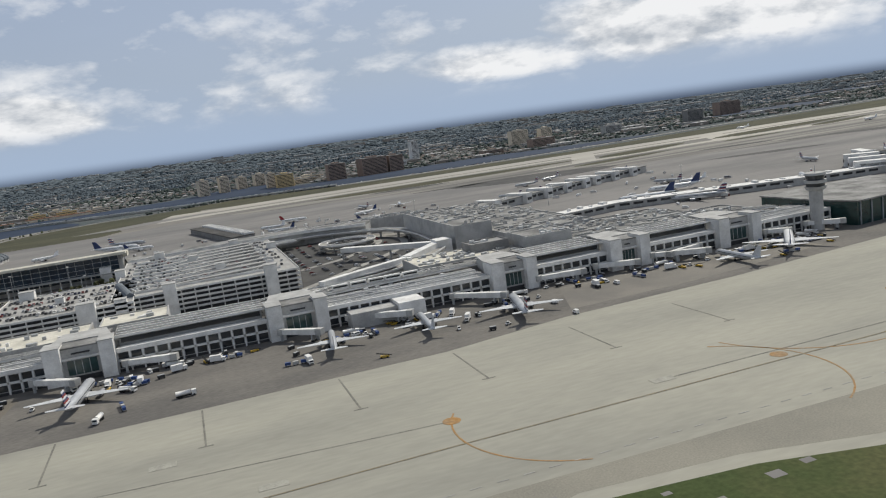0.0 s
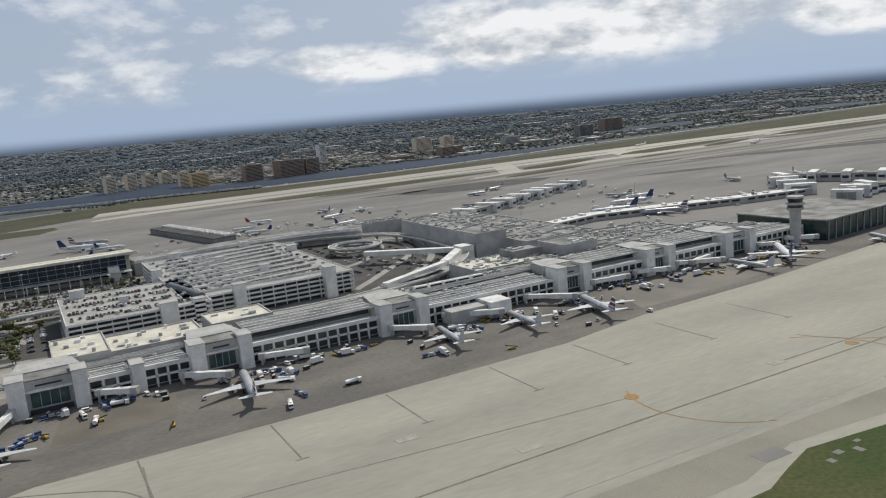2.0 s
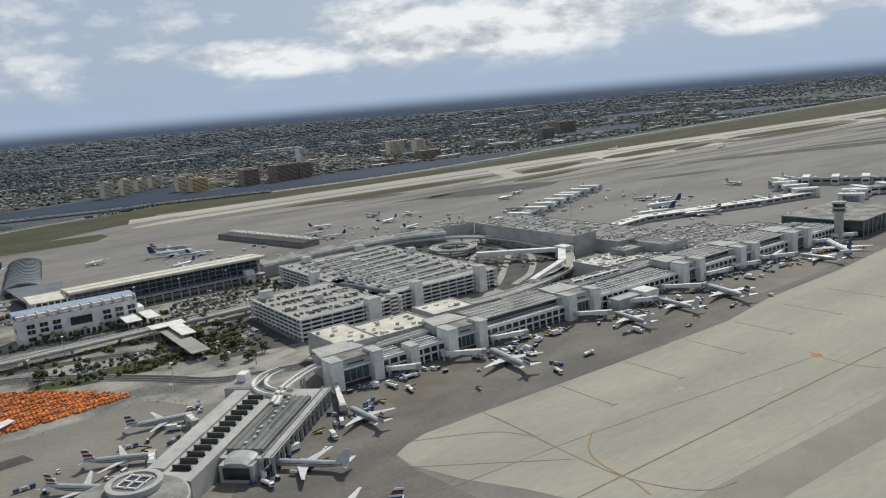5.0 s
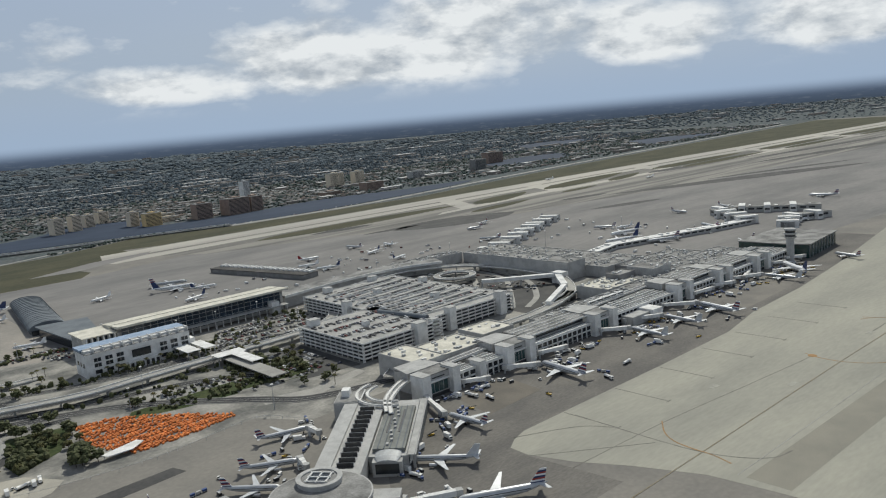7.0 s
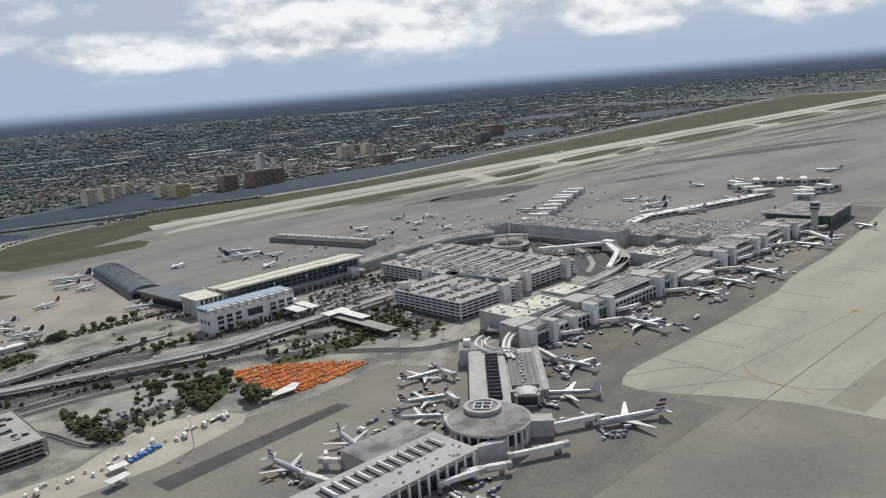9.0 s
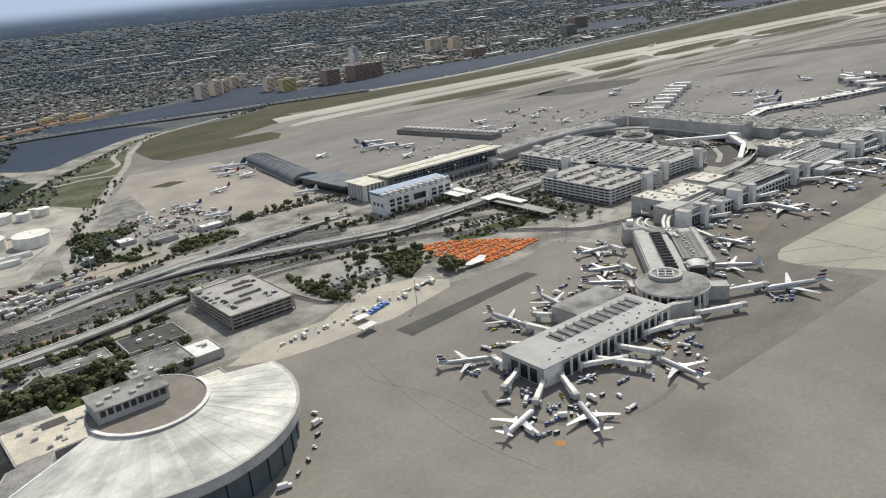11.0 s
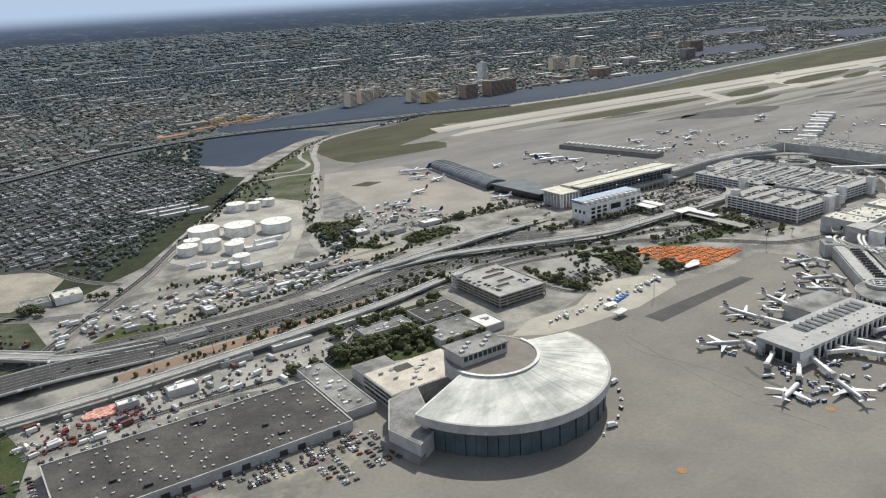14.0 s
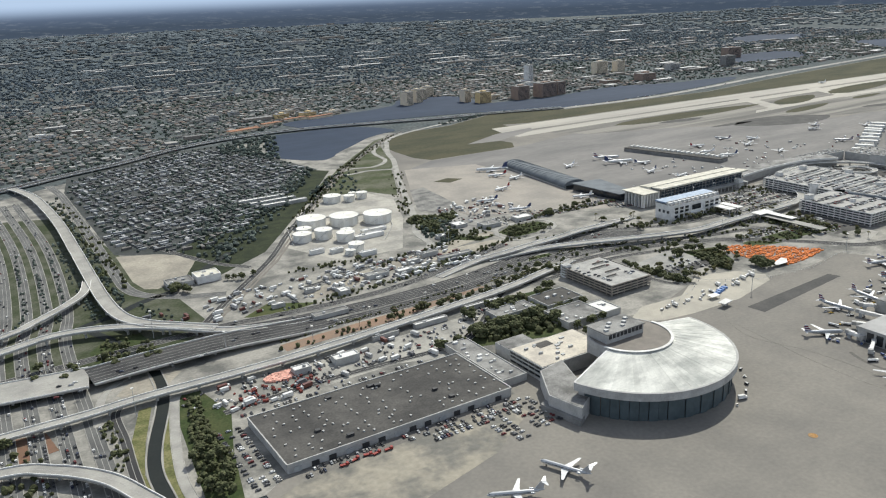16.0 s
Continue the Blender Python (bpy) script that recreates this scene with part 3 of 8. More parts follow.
flat("grass_near", [(-14, 165), (-8, 172), (10, 176), (62, 177), (80, 184), (98, 190), (150, 184), (193, 172), (600, 160), (600, 40), (-60, 40), (-40, 120)], 0.08, M_GRASS,
     "dark green mown grass beside the taxiway", "grass")
for x, y, w, d in ((84, 195, 14, 8), (150, 176, 5, 4), (163, 178, 4, 3), (104, 181, 4, 3), (112, 178, 3, 4), (128, 172, 4, 3), (96, 178, 3, 3), (118, 183, 3, 2)):
    flat("pavement_pad", [(x - w / 2, y - d / 2), (x + w / 2, y - d / 2), (x + w / 2, y + d / 2), (x - w / 2, y + d / 2)], 0.13, M_SOUTH, "small pale concrete pad in the grass", "pavement")
flat("pavement_taxi_shoulder", [(-140, 186), (60, 186), (98, 197), (150, 192), (193, 180), (600, 172), (600, 205), (-140, 212)], 0.07, mat("shoulder_paving", (0.265, 0.250, 0.205), (0.225, 0.214, 0.178), scale=0.02), "tan taxiway shoulder", "pavement")

LANDSIDE = [(-1300, 470), (-1062, 470), (-1045, 482), (-832, 486), (-820, 520), (-700, 560), (-600, 545), (-496, 579), (-436, 541), (-366, 530), (-271, 540), (-245, 500), (-130, 505),
            (160, 520), (240, 620), (250, 800), (140, 872), (-60, 834), (-290, 834), (-300, 904), (-440, 934), (-531, 966), (-562, 1150), (-442, 1370), (-372, 1520), (-320, 1645), (-210, 1742),
            (-300, 1800), (-700, 1900), (-1300, 1500)]
flat("pavement_landside", LANDSIDE, 0.02, M_LOT, "patchy grey landside paving and lots", "pavement")
# Ground of the park, with the cloud shade over it put into the colour.
flat("ground_trailer_park", [(-1036, 1130), (-1034, 1600), (-1010, 1738), (-895, 1800), (-756, 1892), (-640, 1900), (-600, 1720), (-590, 1600), (-572, 1473), (-660, 1346), (-940, 1045)], 0.08,
     mat("shaded_lanes", (0.062, 0.066, 0.066), (0.042, 0.048, 0.044), scale=0.03, fine=0.3, grain=0.3), "lanes and yards of a mobile home park, cloud shade in their dark colour", "ground")
flat("ground_wood_belt", [(-600, 1500), (-560, 1440), (-700, 1230), (-860, 1010), (-960, 940), (-1000, 1000), (-960, 1090), (-700, 1330)], 0.11, mat("deep_green_thicket", (0.024, 0.032, 0.018), (0.042, 0.050, 0.026), scale=0.05, fine=0.5, grain=0.3, rough=1.0), "shady green belt of trees along the tracks", "grass")
flat("ground_sandy_lot", [(-1036, 1121), (-984, 1096), (-943, 1048), (-979, 975), (-1020, 950), (-1034, 960), (-1040, 996)], 0.12, M_SAND, "bare sandy lot", "ground")
M_BANK = mat("yellowing_bank_grass", (0.19, 0.18, 0.085), (0.105, 0.115, 0.045), scale=0.08, fine=0.5, grain=0.3, rough=1.0)
flat("grass_canal_inner", [(-1112, 470), (-1112, 540), (-1102, 585), (-1082, 648), (-1076, 646), (-1095, 585), (-1105, 540), (-1105, 470)], 0.12, M_BANK, "yellow-green grass edge of the canal", "grass")
flat("grass_canal_strip", [(-1100, 460), (-1080, 655), (-1055, 655), (-1045, 600), (-1062, 540), (-1076, 470)], 0.09, M_VERGE, "rough green strip beside the canal", "grass")
flat("grass_canal_bank", [(-1124, 480), (-1124, 545), (-1114, 590), (-1096, 650), (-1106, 650), (-1122, 600), (-1132, 540), (-1132, 480)], 0.13, M_BANK, "grassy canal bank", "grass")
flat("pavement_tan_yard", [(-640, 540), (-611, 520), (-570, 514), (-500, 512), (-424, 530), (-412, 545), (-430, 573), (-479, 590), (-543, 556), (-600, 560)], 0.06, mat("tan_yard", (0.43, 0.40, 0.335), (0.34, 0.32, 0.275), scale=0.03), "pale tan concrete yard with service vehicles", "pavement")
flat("pavement_pale_lot", [(-960, 596), (-885, 598), (-842, 583), (-772, 618), (-768, 655), (-843, 652), (-960, 646)], 0.05, mat("pale_worn_lot", (0.37, 0.355, 0.315), (0.25, 0.242, 0.22), scale=0.03, fine=0.3), "pale worn lot with scattered cars", "pavement")
flat("pavement_tan_forecourt", [(-1035, 470), (-842, 478), (-842, 455), (-900, 420), (-1060, 380), (-1062, 460)], 0.06, mat("tan_forecourt", (0.315, 0.288, 0.232), (0.165, 0.160, 0.142), scale=0.03, fine=0.2, lo=0.42, hi=0.60), "stained tan concrete forecourt", "pavement")
flat("pavement_asphalt_strip", [(-514, 492), (-512, 472), (-350, 490), (-354, 503)], 0.06, M_STRIP, "dark asphalt strip across the apron", "pavement")
flat("pavement_tank_farm", [(-830, 1010), (-800, 1090), (-690, 1245), (-590, 1235), (-575, 1150), (-620, 1040), (-700, 905), (-790, 905)], 0.07, mat("pale_gravel", (0.42, 0.40, 0.35), (0.27, 0.26, 0.235), scale=0.02, fine=0.2), "pale gravel yard round the fuel tanks", "pavement")
flat("grass_perimeter", [(-790, 1115), (-690, 1255), (-590, 1245), (-556, 1170), (-505, 1268), (-455, 1372), (-400, 1448), (-385, 1525), (-335, 1645), (-230, 1738), (-320, 1695), (-469, 1525), (-536, 1447), (-640, 1312), (-719, 1207)], 0.09,
     mat("rough_green_verge", (0.060, 0.074, 0.034), (0.125, 0.125, 0.090), scale=0.02, fine=0.3, grain=0.25, rough=1.0), "rough green ground along the perimeter road", "grass")
flat("pavement_patch_dark", [(-452, 1218), (-415, 1228), (-395, 1205), (-432, 1192)], 0.10, M_DRYGR, "small dry grass patch on the stands", "grass")
flat("grass_tank_edge", [(-690, 1250), (-590, 1240), (-560, 1330), (-520, 1390), (-580, 1400)], 0.07, M_VERGE, "green verge by the perimeter road", "grass")
flat("ground_construction", [(-960, 686), (-840, 690), (-760, 702), (-700, 712), (-700, 717), (-780, 712), (-960, 704)], 0.09, mat("red_earth", (0.27, 0.18, 0.125), (0.22, 0.165, 0.125), scale=0.06), "reddish dug-up earth between the roads", "ground")
flat("ground_sandy_strip", [(-880, 800), (-640, 862), (-560, 880), (-560, 895), (-650, 890), (-880, 830)], 0.09, M_SAND, "bare sandy strip beside the road", "ground")
flat("pavement_staff_lot", [(-504, 663), (-422, 678), (-424, 624), (-497, 622)], 0.09, mat("pale_lot_paving", (0.33, 0.325, 0.30), (0.25, 0.245, 0.23), scale=0.05), "pale staff lot among hedges", "pavement")
flat("pavement_staff_lane", [(-497, 621.5), (-424, 623.5), (-428, 606), (-499, 605)], 0.09, M_STRIP, "dark asphalt lane of the staff lot", "pavement")
flat("grass_wedge", [(-628, 1020), (-602, 1036), (-577, 1013), (-540, 1016), (-552, 990), (-590, 964), (-612, 960), (-616, 922), (-593, 880), (-562, 874), (-597, 864), (-626, 896), (-636, 970)], 0.10, M_VERGE, "dark planted band beside the perimeter road", "grass")
flat("pavement_vehicle_lot", [(-606, 955), (-565, 985), (-545, 990), (-511, 962), (-560, 880), (-590, 890), (-608, 925)], 0.08, mat("worn_vehicle_lot", (0.30, 0.29, 0.265), (0.16, 0.158, 0.15), scale=0.05, fine=0.4), "grey worn lot of service vehicles", "pavement")
flat("pavement_depot", [(-578, 1066), (-520, 1188), (-490, 1192), (-506, 1080), (-524, 1006), (-566, 1030)], 0.09, mat("worn_depot_lot", (0.25, 0.243, 0.225), (0.12, 0.12, 0.115), scale=0.06, fine=0.4), "dark patched depot yard", "pavement")
flat("grass_loop_island", [(-555, 880), (-521, 897), (-474, 890), (-470, 866), (-511, 848), (-550, 848)], 0.10, M_VERGE, "planted island inside the loop road", "grass")
flat("ground_sand_bank", [(-700, 836), (-657, 862), (-579, 857), (-575, 830), (-641, 829), (-664, 827)], 0.11, M_SAND, "bare sandy bank beside the road", "ground")
flat("grass_road_side", [(-965, 797), (-929, 821), (-880, 790), (-938, 778)], 0.10, M_GRASS, "green mown corner beside the frontage road", "grass")
flat("grass_ramp_loop", [(-1069, 822), (-1062, 776), (-1080, 754), (-1120, 766), (-1120, 800), (-1098, 828)], 0.10, M_VERGE, "green island inside the ramp loop", "grass")
flat("ground_embankment", [(-1117, 688), (-1098, 712), (-1065, 716), (-1058, 704), (-1078, 680), (-1104, 674)], 0.10, M_SAND, "bare sandy embankment under the bridge", "ground")
flat("grass_trees_block", [(-752, 640), (-697, 668), (-640, 668), (-640, 570), (-720, 556), (-800, 582), (-800, 612)], 0.05, M_VERGE, "shaded green ground among workshop trees", "grass")
flat("grass_terminal_beds", [(-432, 578), (-398, 600), (-372, 650), (-420, 662), (-436, 620)], 0.085, M_VERGE, "hedge-filled beds beside the barrier field", "grass")
flat("grass_entry_median", [(-600, 754), (-520, 745), (-450, 728), (-440, 736), (-510, 758), (-590, 766)], 0.12, M_VERGE, "narrow planted median between the entry roads", "grass")
# One dark colour for the asphalt and for the court's shade.
flat("pavement_pit", [(70, 570), (150, 560), (215, 640), (228, 800), (140, 866), (86, 840)], 0.05, M_STRIP, "sunken roadway court between the terminals, asphalt and shade in one dark colour", "pavement")
for pts in ([(80, 600), (120, 640), (190, 720), (205, 800), (150, 858)], [(92, 588), (140, 618), (198, 690), (222, 790)], [(90, 690), (140, 720), (186, 790), (150, 846)]):
    structure("road_court", Solid().band(curve_pts(pts, 8), 7, -0.3, 0.2), M_DECK, "pale lane in the sunken court", "road")
flat("grass_red_soil", [(-1240, 610), (-1170, 620), (-1175, 655), (-1240, 665)], 0.09, mat("red_soil", (0.20, 0.11, 0.075), (0.15, 0.10, 0.065), scale=0.05), "reddish bare soil by the ramp", "ground")
flat("grass_hotel", [(-330, 640), (-215, 640), (-170, 640), (-150, 612), (-180, 596), (-300, 612), (-340, 625)], 0.07, M_VERGE, "planted beds beside the elevated roads", "grass")
# Asphalt yard darkened where the garage casts its shadow, as colour.
flat("pavement_garage_yard", [(-206, 590), (-140, 580), (-138, 700), (-168, 690), (-160, 640), (-178, 600)], 0.09, M_STRIP, "asphalt yard beside the garage, the garage shadow put into its dark colour", "pavement")
flat("pavement_bed_lot", [(-300, 640), (-228, 642), (-232, 664), (-306, 662)], 0.10, mat("pale_bed_lot", (0.34, 0.33, 0.30), (0.22, 0.215, 0.20), scale=0.05, fine=0.4), "pale small lot between planted beds", "pavement")
flat("pavement_bed_walk", [(-250, 604), (-176, 598), (-172, 604), (-248, 612)], 0.10, M_LOT, "pale walk between planted beds", "pavement")
flat("pavement_link_path", [(-250, 560), (-205, 545), (-150, 560), (-150, 572), (-205, 562), (-245, 575)], 0.08, mat("pale_path", (0.36, 0.345, 0.31), (0.27, 0.26, 0.24), scale=0.05), "pale paved strip along the access road", "pavement")
flat("grass_interchange", [(-1300, 700), (-1060, 740), (-1000, 800), (-1010, 930), (-1060, 1400), (-1300, 1500)], 0.05, mat("rough_verge", (0.045, 0.056, 0.028), (0.100, 0.104, 0.075), scale=0.03, fine=0.4, grain=0.25, rough=1.0), "green verges of the road interchange", "grass")

water = [("lake_near", [(-483, 1940), (-545, 1840), (-569, 1762), (-590, 1690), (-583, 1624), (-534, 1556), (-500, 1560), (-454, 1612), (-390, 1670), (-318, 1736), (-250, 1775), (-205, 1800), (-240, 1900), (-330, 1945)]),
         ("lake_main", [(-380, 2010), (-300, 1985), (-100, 1960), (60, 1920), (137, 1890), (348, 1790), (593, 1795), (860, 1820), (1056, 1848), (1290, 1914), (1330, 1960), (1184, 1985), (1061, 1990), (867, 2062), (690, 2050), (570, 2020),
                        (470, 2010), (330, 2030), (250, 2050), (290, 2180), (277, 2290), (180, 2330), (92, 2315), (30, 2230), (-60, 2190), (-142, 2175), (-300, 2150), (-390, 2110)]),
         ("lake_west", [(1829, 2304), (2227, 2269), (2490, 2508), (2225, 2575), (1900, 2480)]),
         ("lake_far", [(2908, 3093), (3100, 3350), (3479, 3482), (3719, 3270), (3243, 3026)]),
         ("lake_edge", [(2883, 2247), (3169, 2623), (3476, 2579), (3700, 2330)])]
for n, poly in water:
    structure(n, Solid().prism(curve_pts(poly + poly[:1], 4)[:-1] and [(p[0], p[1]) for p in curve_pts(poly + poly[:1], 4)[:-1]], -1.5, 0.14), M_WATER, "still blue-grey lake water", "water")
flatc = [(-1118, 440), (-1118, 507), (-1117, 545), (-1108, 585), (-1084, 660), (-1078, 720), (-1090, 800), (-1110, 860)]
structure("canal", Solid().band(curve_pts(flatc, 6), 9.5, -1.0, 0.16), M_CANAL, "narrow dark canal", "water")
structure("canal_branch", Solid().band(curve_pts([(-1125, 868), (-1104, 882), (-1079, 892), (-1046, 916), (-1006, 932), (-985, 956), (-900, 1040)], 6), 11, -1.0, 0.16), M_CANAL, "narrow dark canal", "water")
structure("canal_wall", Solid().band(curve_pts(flatc[:6], 6), 1.2, -0.4, 0.5, 5.6).band(curve_pts(flatc[:6], 6), 1.2, -0.4, 0.5, -5.6), M_DECK, "pale concrete canal edge", "kerb")

# ---- markings ----
def line(name, pts, width, z, material, label):
    structure(name, Solid().band(pts, width, 0.0, 0.03 + z), material, label, "marking")


line("line_taxi_centre", [(-200, 247), (-125, 248), (80, 251), (2000, 256)], 1.1, 0.10, M_DLINE, "dark-edged taxiway centreline")
line("line_taxi_yellow", [(-200, 247), (-125, 248), (80, 251), (2000, 256)], 0.35, 0.16, M_YLINE, "faded yellow centreline stripe")
line("line_taxi_second", [(165, 262), (2000, 262)], 0.8, 0.10, M_DLINE, "second dark taxiway line")
for x in (-124, -64, -4, 58, 115, 178, 240):
    line("line_stand", [(x, 357), (x, 310)], 0.8, 0.10, M_DLINE, "dark stand lead-in line")
    line("line_stand_end", [(x - 3, 310.5), (x + 3, 310.5)], 0.8, 0.12, M_DLINE, "dark stand line crossbar")
for cx, cy, r, a0, a1 in ((128, 258, 46, 150, 250), (185, 245, 45, 60, -60), (268, 300, 55, 195, 285)):
    arc = [(cx + r * math.cos(radians(a0 + (a1 - a0) * k / 16)), cy + r * math.sin(radians(a0 + (a1 - a0) * k / 16))) for k in range(17)]
    line("line_curve", arc, 0.7, 0.11, M_LINE if r < 60 else M_DLINE, "faded curved turn-off line")
for x, y in ((85, 274), (222, 257), (-545, 285), (-690, 300), (330, 300)):
    structure("marking_spot", Solid().cyl(x, y, 3.6, 0.0, 0.15, 14), M_LINE, "orange painted gate spot", "marking")
line("line_turn_dark", curve_pts([(-123, 348), (-125, 308), (-126, 274), (-125, 248), (-118, 226), (-107, 212), (-92, 208)]), 0.8, 0.11, M_DLINE, "dark rubber-marked turn line")
line("line_turn_orange", curve_pts([(-98, 294), (-113, 282), (-121, 270), (-124, 256), (-125, 241), (-129, 227)]), 0.9, 0.14, M_LINE, "faded orange turn line")
line("line_turn_in", curve_pts([(-179, 356), (-154, 343), (-135, 330), (-125, 313)]), 0.7, 0.12, M_DLINE, "dark turn-in line")
line("line_lead", [(-194, 329), (-130, 278)], 0.6, 0.12, M_DLINE, "straight dark lead line")
line("line_edge_dashes", [(-140, 217), (60, 217)], 0.4, 0.12, M_WLINE, "pale edge line")
for k in range(24):
    line("line_dash", [(62 + k * 9, 217), (66 + k * 9, 217)], 0.4, 0.12, M_WLINE, "pale edge dash")
for x, y in ((16, 258), (170, 262), (-20, 300)):
    structure("marking_panel", Solid().box(x - 5, x + 5, y - 2.5, y + 2.5, 0.0, 0.16), mat("pale_panel_paint", (0.36, 0.35, 0.30), scale=0.2), "pale painted taxiway panel", "marking")
line("line_lane_a", curve_pts([(-190, 296), (-100, 292), (0, 282), (60, 276), (85, 274)]), 0.6, 0.1, M_DLINE, "faint dark lane line")
line("line_hangar_a", curve_pts([(-560, 300), (-556, 340), (-560, 390), (-575, 440), (-560, 480), (-530, 510)]), 0.7, 0.06, M_DLINE, "faint dark lane line on the apron")
line("line_hangar_b", curve_pts([(-570, 270), (-578, 330), (-572, 400), (-560, 470)]), 0.4, 0.06, M_DLINE, "faint lane line on the apron")
line("line_apron_arc", [(-470 + 72 * math.cos(radians(q)), 335 + 62 * math.sin(radians(q))) for q in range(150, 300, 8)], 3.5, 0.05, M_ASPH, "dark tyre-stained arc round the stands")

# ---- roads and viaducts ----
def road(name, pts, width, label, material=M_ROAD, z=0.13, lanes=2):
    c = curve_pts(pts, 8)
    s = structure(name, Solid().band(c, width, -0.5, z), material, label, "road")
    for k in range(1, lanes):
        o = -width / 2 + k * width / lanes
        structure("road_marking", Solid().band(c, 0.35, z, z + 0.03, o), M_WLINE, "white lane line", "marking")
    for o in (-width / 2 - 0.4, width / 2 + 0.4):
        structure("road_kerb", Solid().band(c, 0.6, -0.5, z + 0.2, o), M_DECK, "pale concrete kerb", "kerb")
    return s


def viaduct(pts, width, label, gap=34, name="viaduct", surface=None):
    """A raised road: deck, two parapets, columns with a cap beam."""
    c = curve_pts(pts, 8)
    t = thing(name, label, "bridge")
    part("deck", Solid().band(c, width, -1.6, 0.0), M_DECK, t)
    part("road_surface", Solid().band(c, width - 1.6, 0.0, 0.06), surface or (M_DECK if width < 20 else M_ROAD), t, "grey worn road surface")
    for o in (-width / 2 + 0.3, width / 2 - 0.3):
        part("parapet", Solid().band(c, 0.6, 0.0, 1.1, o), M_WHITE, t, "pale concrete parapet")
    n = max(1, round(width / 7) - 1)
    for k in range(1, n + 1):
        part("lane_line", Solid().band(c, 0.3, 0.06, 0.09, -width / 2 + k * width / (n + 1)), M_WLINE, t, "white lane line")
    run = 0.0
    for a, b in zip(c, c[1:]):
        run += math.dist(a[:2], b[:2])
        if run > gap and a[2] > 3.5:
            run = 0.0
            ang = math.degrees(math.atan2(b[1] - a[1], b[0] - a[0]))
            s = Solid(ang, (a[0], a[1], 0))
            s.box(-1.0, 1.0, -width * 0.42, width * 0.42, a[2] - 2.9, a[2] - 1.6)
            for o in ((0,) if width < 14 else (-width * 0.3, width * 0.3)):
                s.box(-0.9, 0.9, o - 1.1, o + 1.1, -0.4, a[2] - 2.9)
            part("pier", s, M_PALE, t)
    return t


viaduct([(-1330, 645, 7), (-1204, 653, 7), (-1146, 654, 7), (-1097, 658, 7), (-1030, 657, 7), (-976, 657, 7), (-916, 660, 7), (-847, 668, 6), (-774, 674, 6), (-689, 685, 5), (-620, 702, 4), (-560, 716, 3)], 11, "long pale concrete viaduct into the airport")
viaduct([(-1345, 772, 7), (-1260, 750, 7), (-1190, 737, 7), (-1131, 728, 7)], 44, "broad pale concrete road bridge slab over the freeway", surface=M_DECK)
viaduct([(-1130.5, 728, 7), (-1070, 732, 7), (-1005, 733, 6.4), (-950, 731, 4), (-915, 732, 1.5), (-895, 734, 0.3)], 40, "broad grey road bridge with many lanes")
viaduct([(-1330, 785, 8), (-1192, 832, 9), (-1141, 847, 9), (-1091, 833, 9), (-1044, 800, 8.5), (-999, 764, 6), (-950, 750, 3), (-906, 747, 0.4)], 12, "curving pale concrete flyover")
viaduct([(-1110, 1690, 5), (-1087, 1557, 9), (-1077, 1355, 9), (-1079, 1169, 9), (-1082, 1024, 9), (-1083, 927, 9), (-1078, 862, 9), (-1061, 824, 9), (-1029, 792, 8.5), (-1003, 772, 7)], 15, "tall curving concrete flyover")
viaduct([(-1330, 820, 7), (-1189, 877, 8), (-1156, 901, 8), (-1118, 938, 8.5), (-1098, 968, 8.8), (-1088, 1008, 8.9)], 10, "slim concrete ramp joining the flyover")
viaduct([(-1330, 610, 7), (-1213, 596, 8), (-1179, 578, 8), (-1150, 546, 8), (-1134, 510, 8), (-1122, 470, 8), (-1110, 380, 8)], 13, "curving concrete flyover over the canal")
viaduct([(-1400, 1600, 2), (-1250, 1630, 3), (-1121, 1690, 4), (-1014, 1758, 4), (-895, 1815, 4), (-746, 1912, 4), (-596, 1960, 4), (-442, 1972, 4), (-289, 1954, 4), (-141, 1907, 4), (0, 1862, 3.6), (110, 1846, 3.6), (348, 1780, 3.6)], 22, "long expressway bridge across the lake", 60, "expressway_bridge")
road("road_expressway", [(348, 1783), (700, 1772), (1056, 1822), (1500, 1900), (2422, 2030), (4300, 2290)], 24, "expressway along the lake shore", M_DECK, 0.3, 6)
road("road_entry_main", [(-990, 768), (-940, 757), (-880, 750), (-790, 746), (-700, 750), (-620, 766), (-560, 784), (-500, 788), (-440, 775), (-400, 752)], 26, "broad dark airport entry road", M_ROAD, 0.16, 6)
road("road_exit_main", [(-900, 723), (-800, 722), (-720, 726), (-640, 738), (-590, 744), (-520, 742), (-450, 738), (-380, 728), (-330, 716)], 18, "broad dark airport exit road", M_ROAD, 0.17, 4)
road("road_entry_second", [(-560, 716), (-500, 712), (-440, 704), (-383, 686), (-330, 660), (-290, 625), (-250, 580), (-215, 540), (-130, 520), (20, 518), (150, 545)], 13, "grey access road along the terminals", M_ROAD, 0.15, 3)
road("road_entry_third", [(-560, 760), (-480, 745), (-420, 725), (-383, 706), (-340, 690), (-290, 680), (-240, 660), (-200, 620)], 10, "lower access road", M_ROAD, 0.15, 2)
viaduct([(-640, 788, 1), (-560, 776, 4), (-500, 752, 6), (-454, 733, 7), (-400, 715, 7), (-346, 702, 7), (-296, 704, 7), (-242, 706, 7), (-165, 707, 7), (-110, 712, 7), (-62, 740, 7), (-20, 815, 7.5), (40, 840, 8), (110, 842, 8)], 12, "elevated terminal drive on columns")
viaduct([(-725, 774, 0.4), (-656, 790, 3), (-611, 789, 5), (-568, 792, 6), (-521, 794, 6), (-468, 801, 6), (-430, 804, 5), (-395, 812, 2.5), (-350, 818, 0.4)], 11, "pale entry ramp over an underpass")
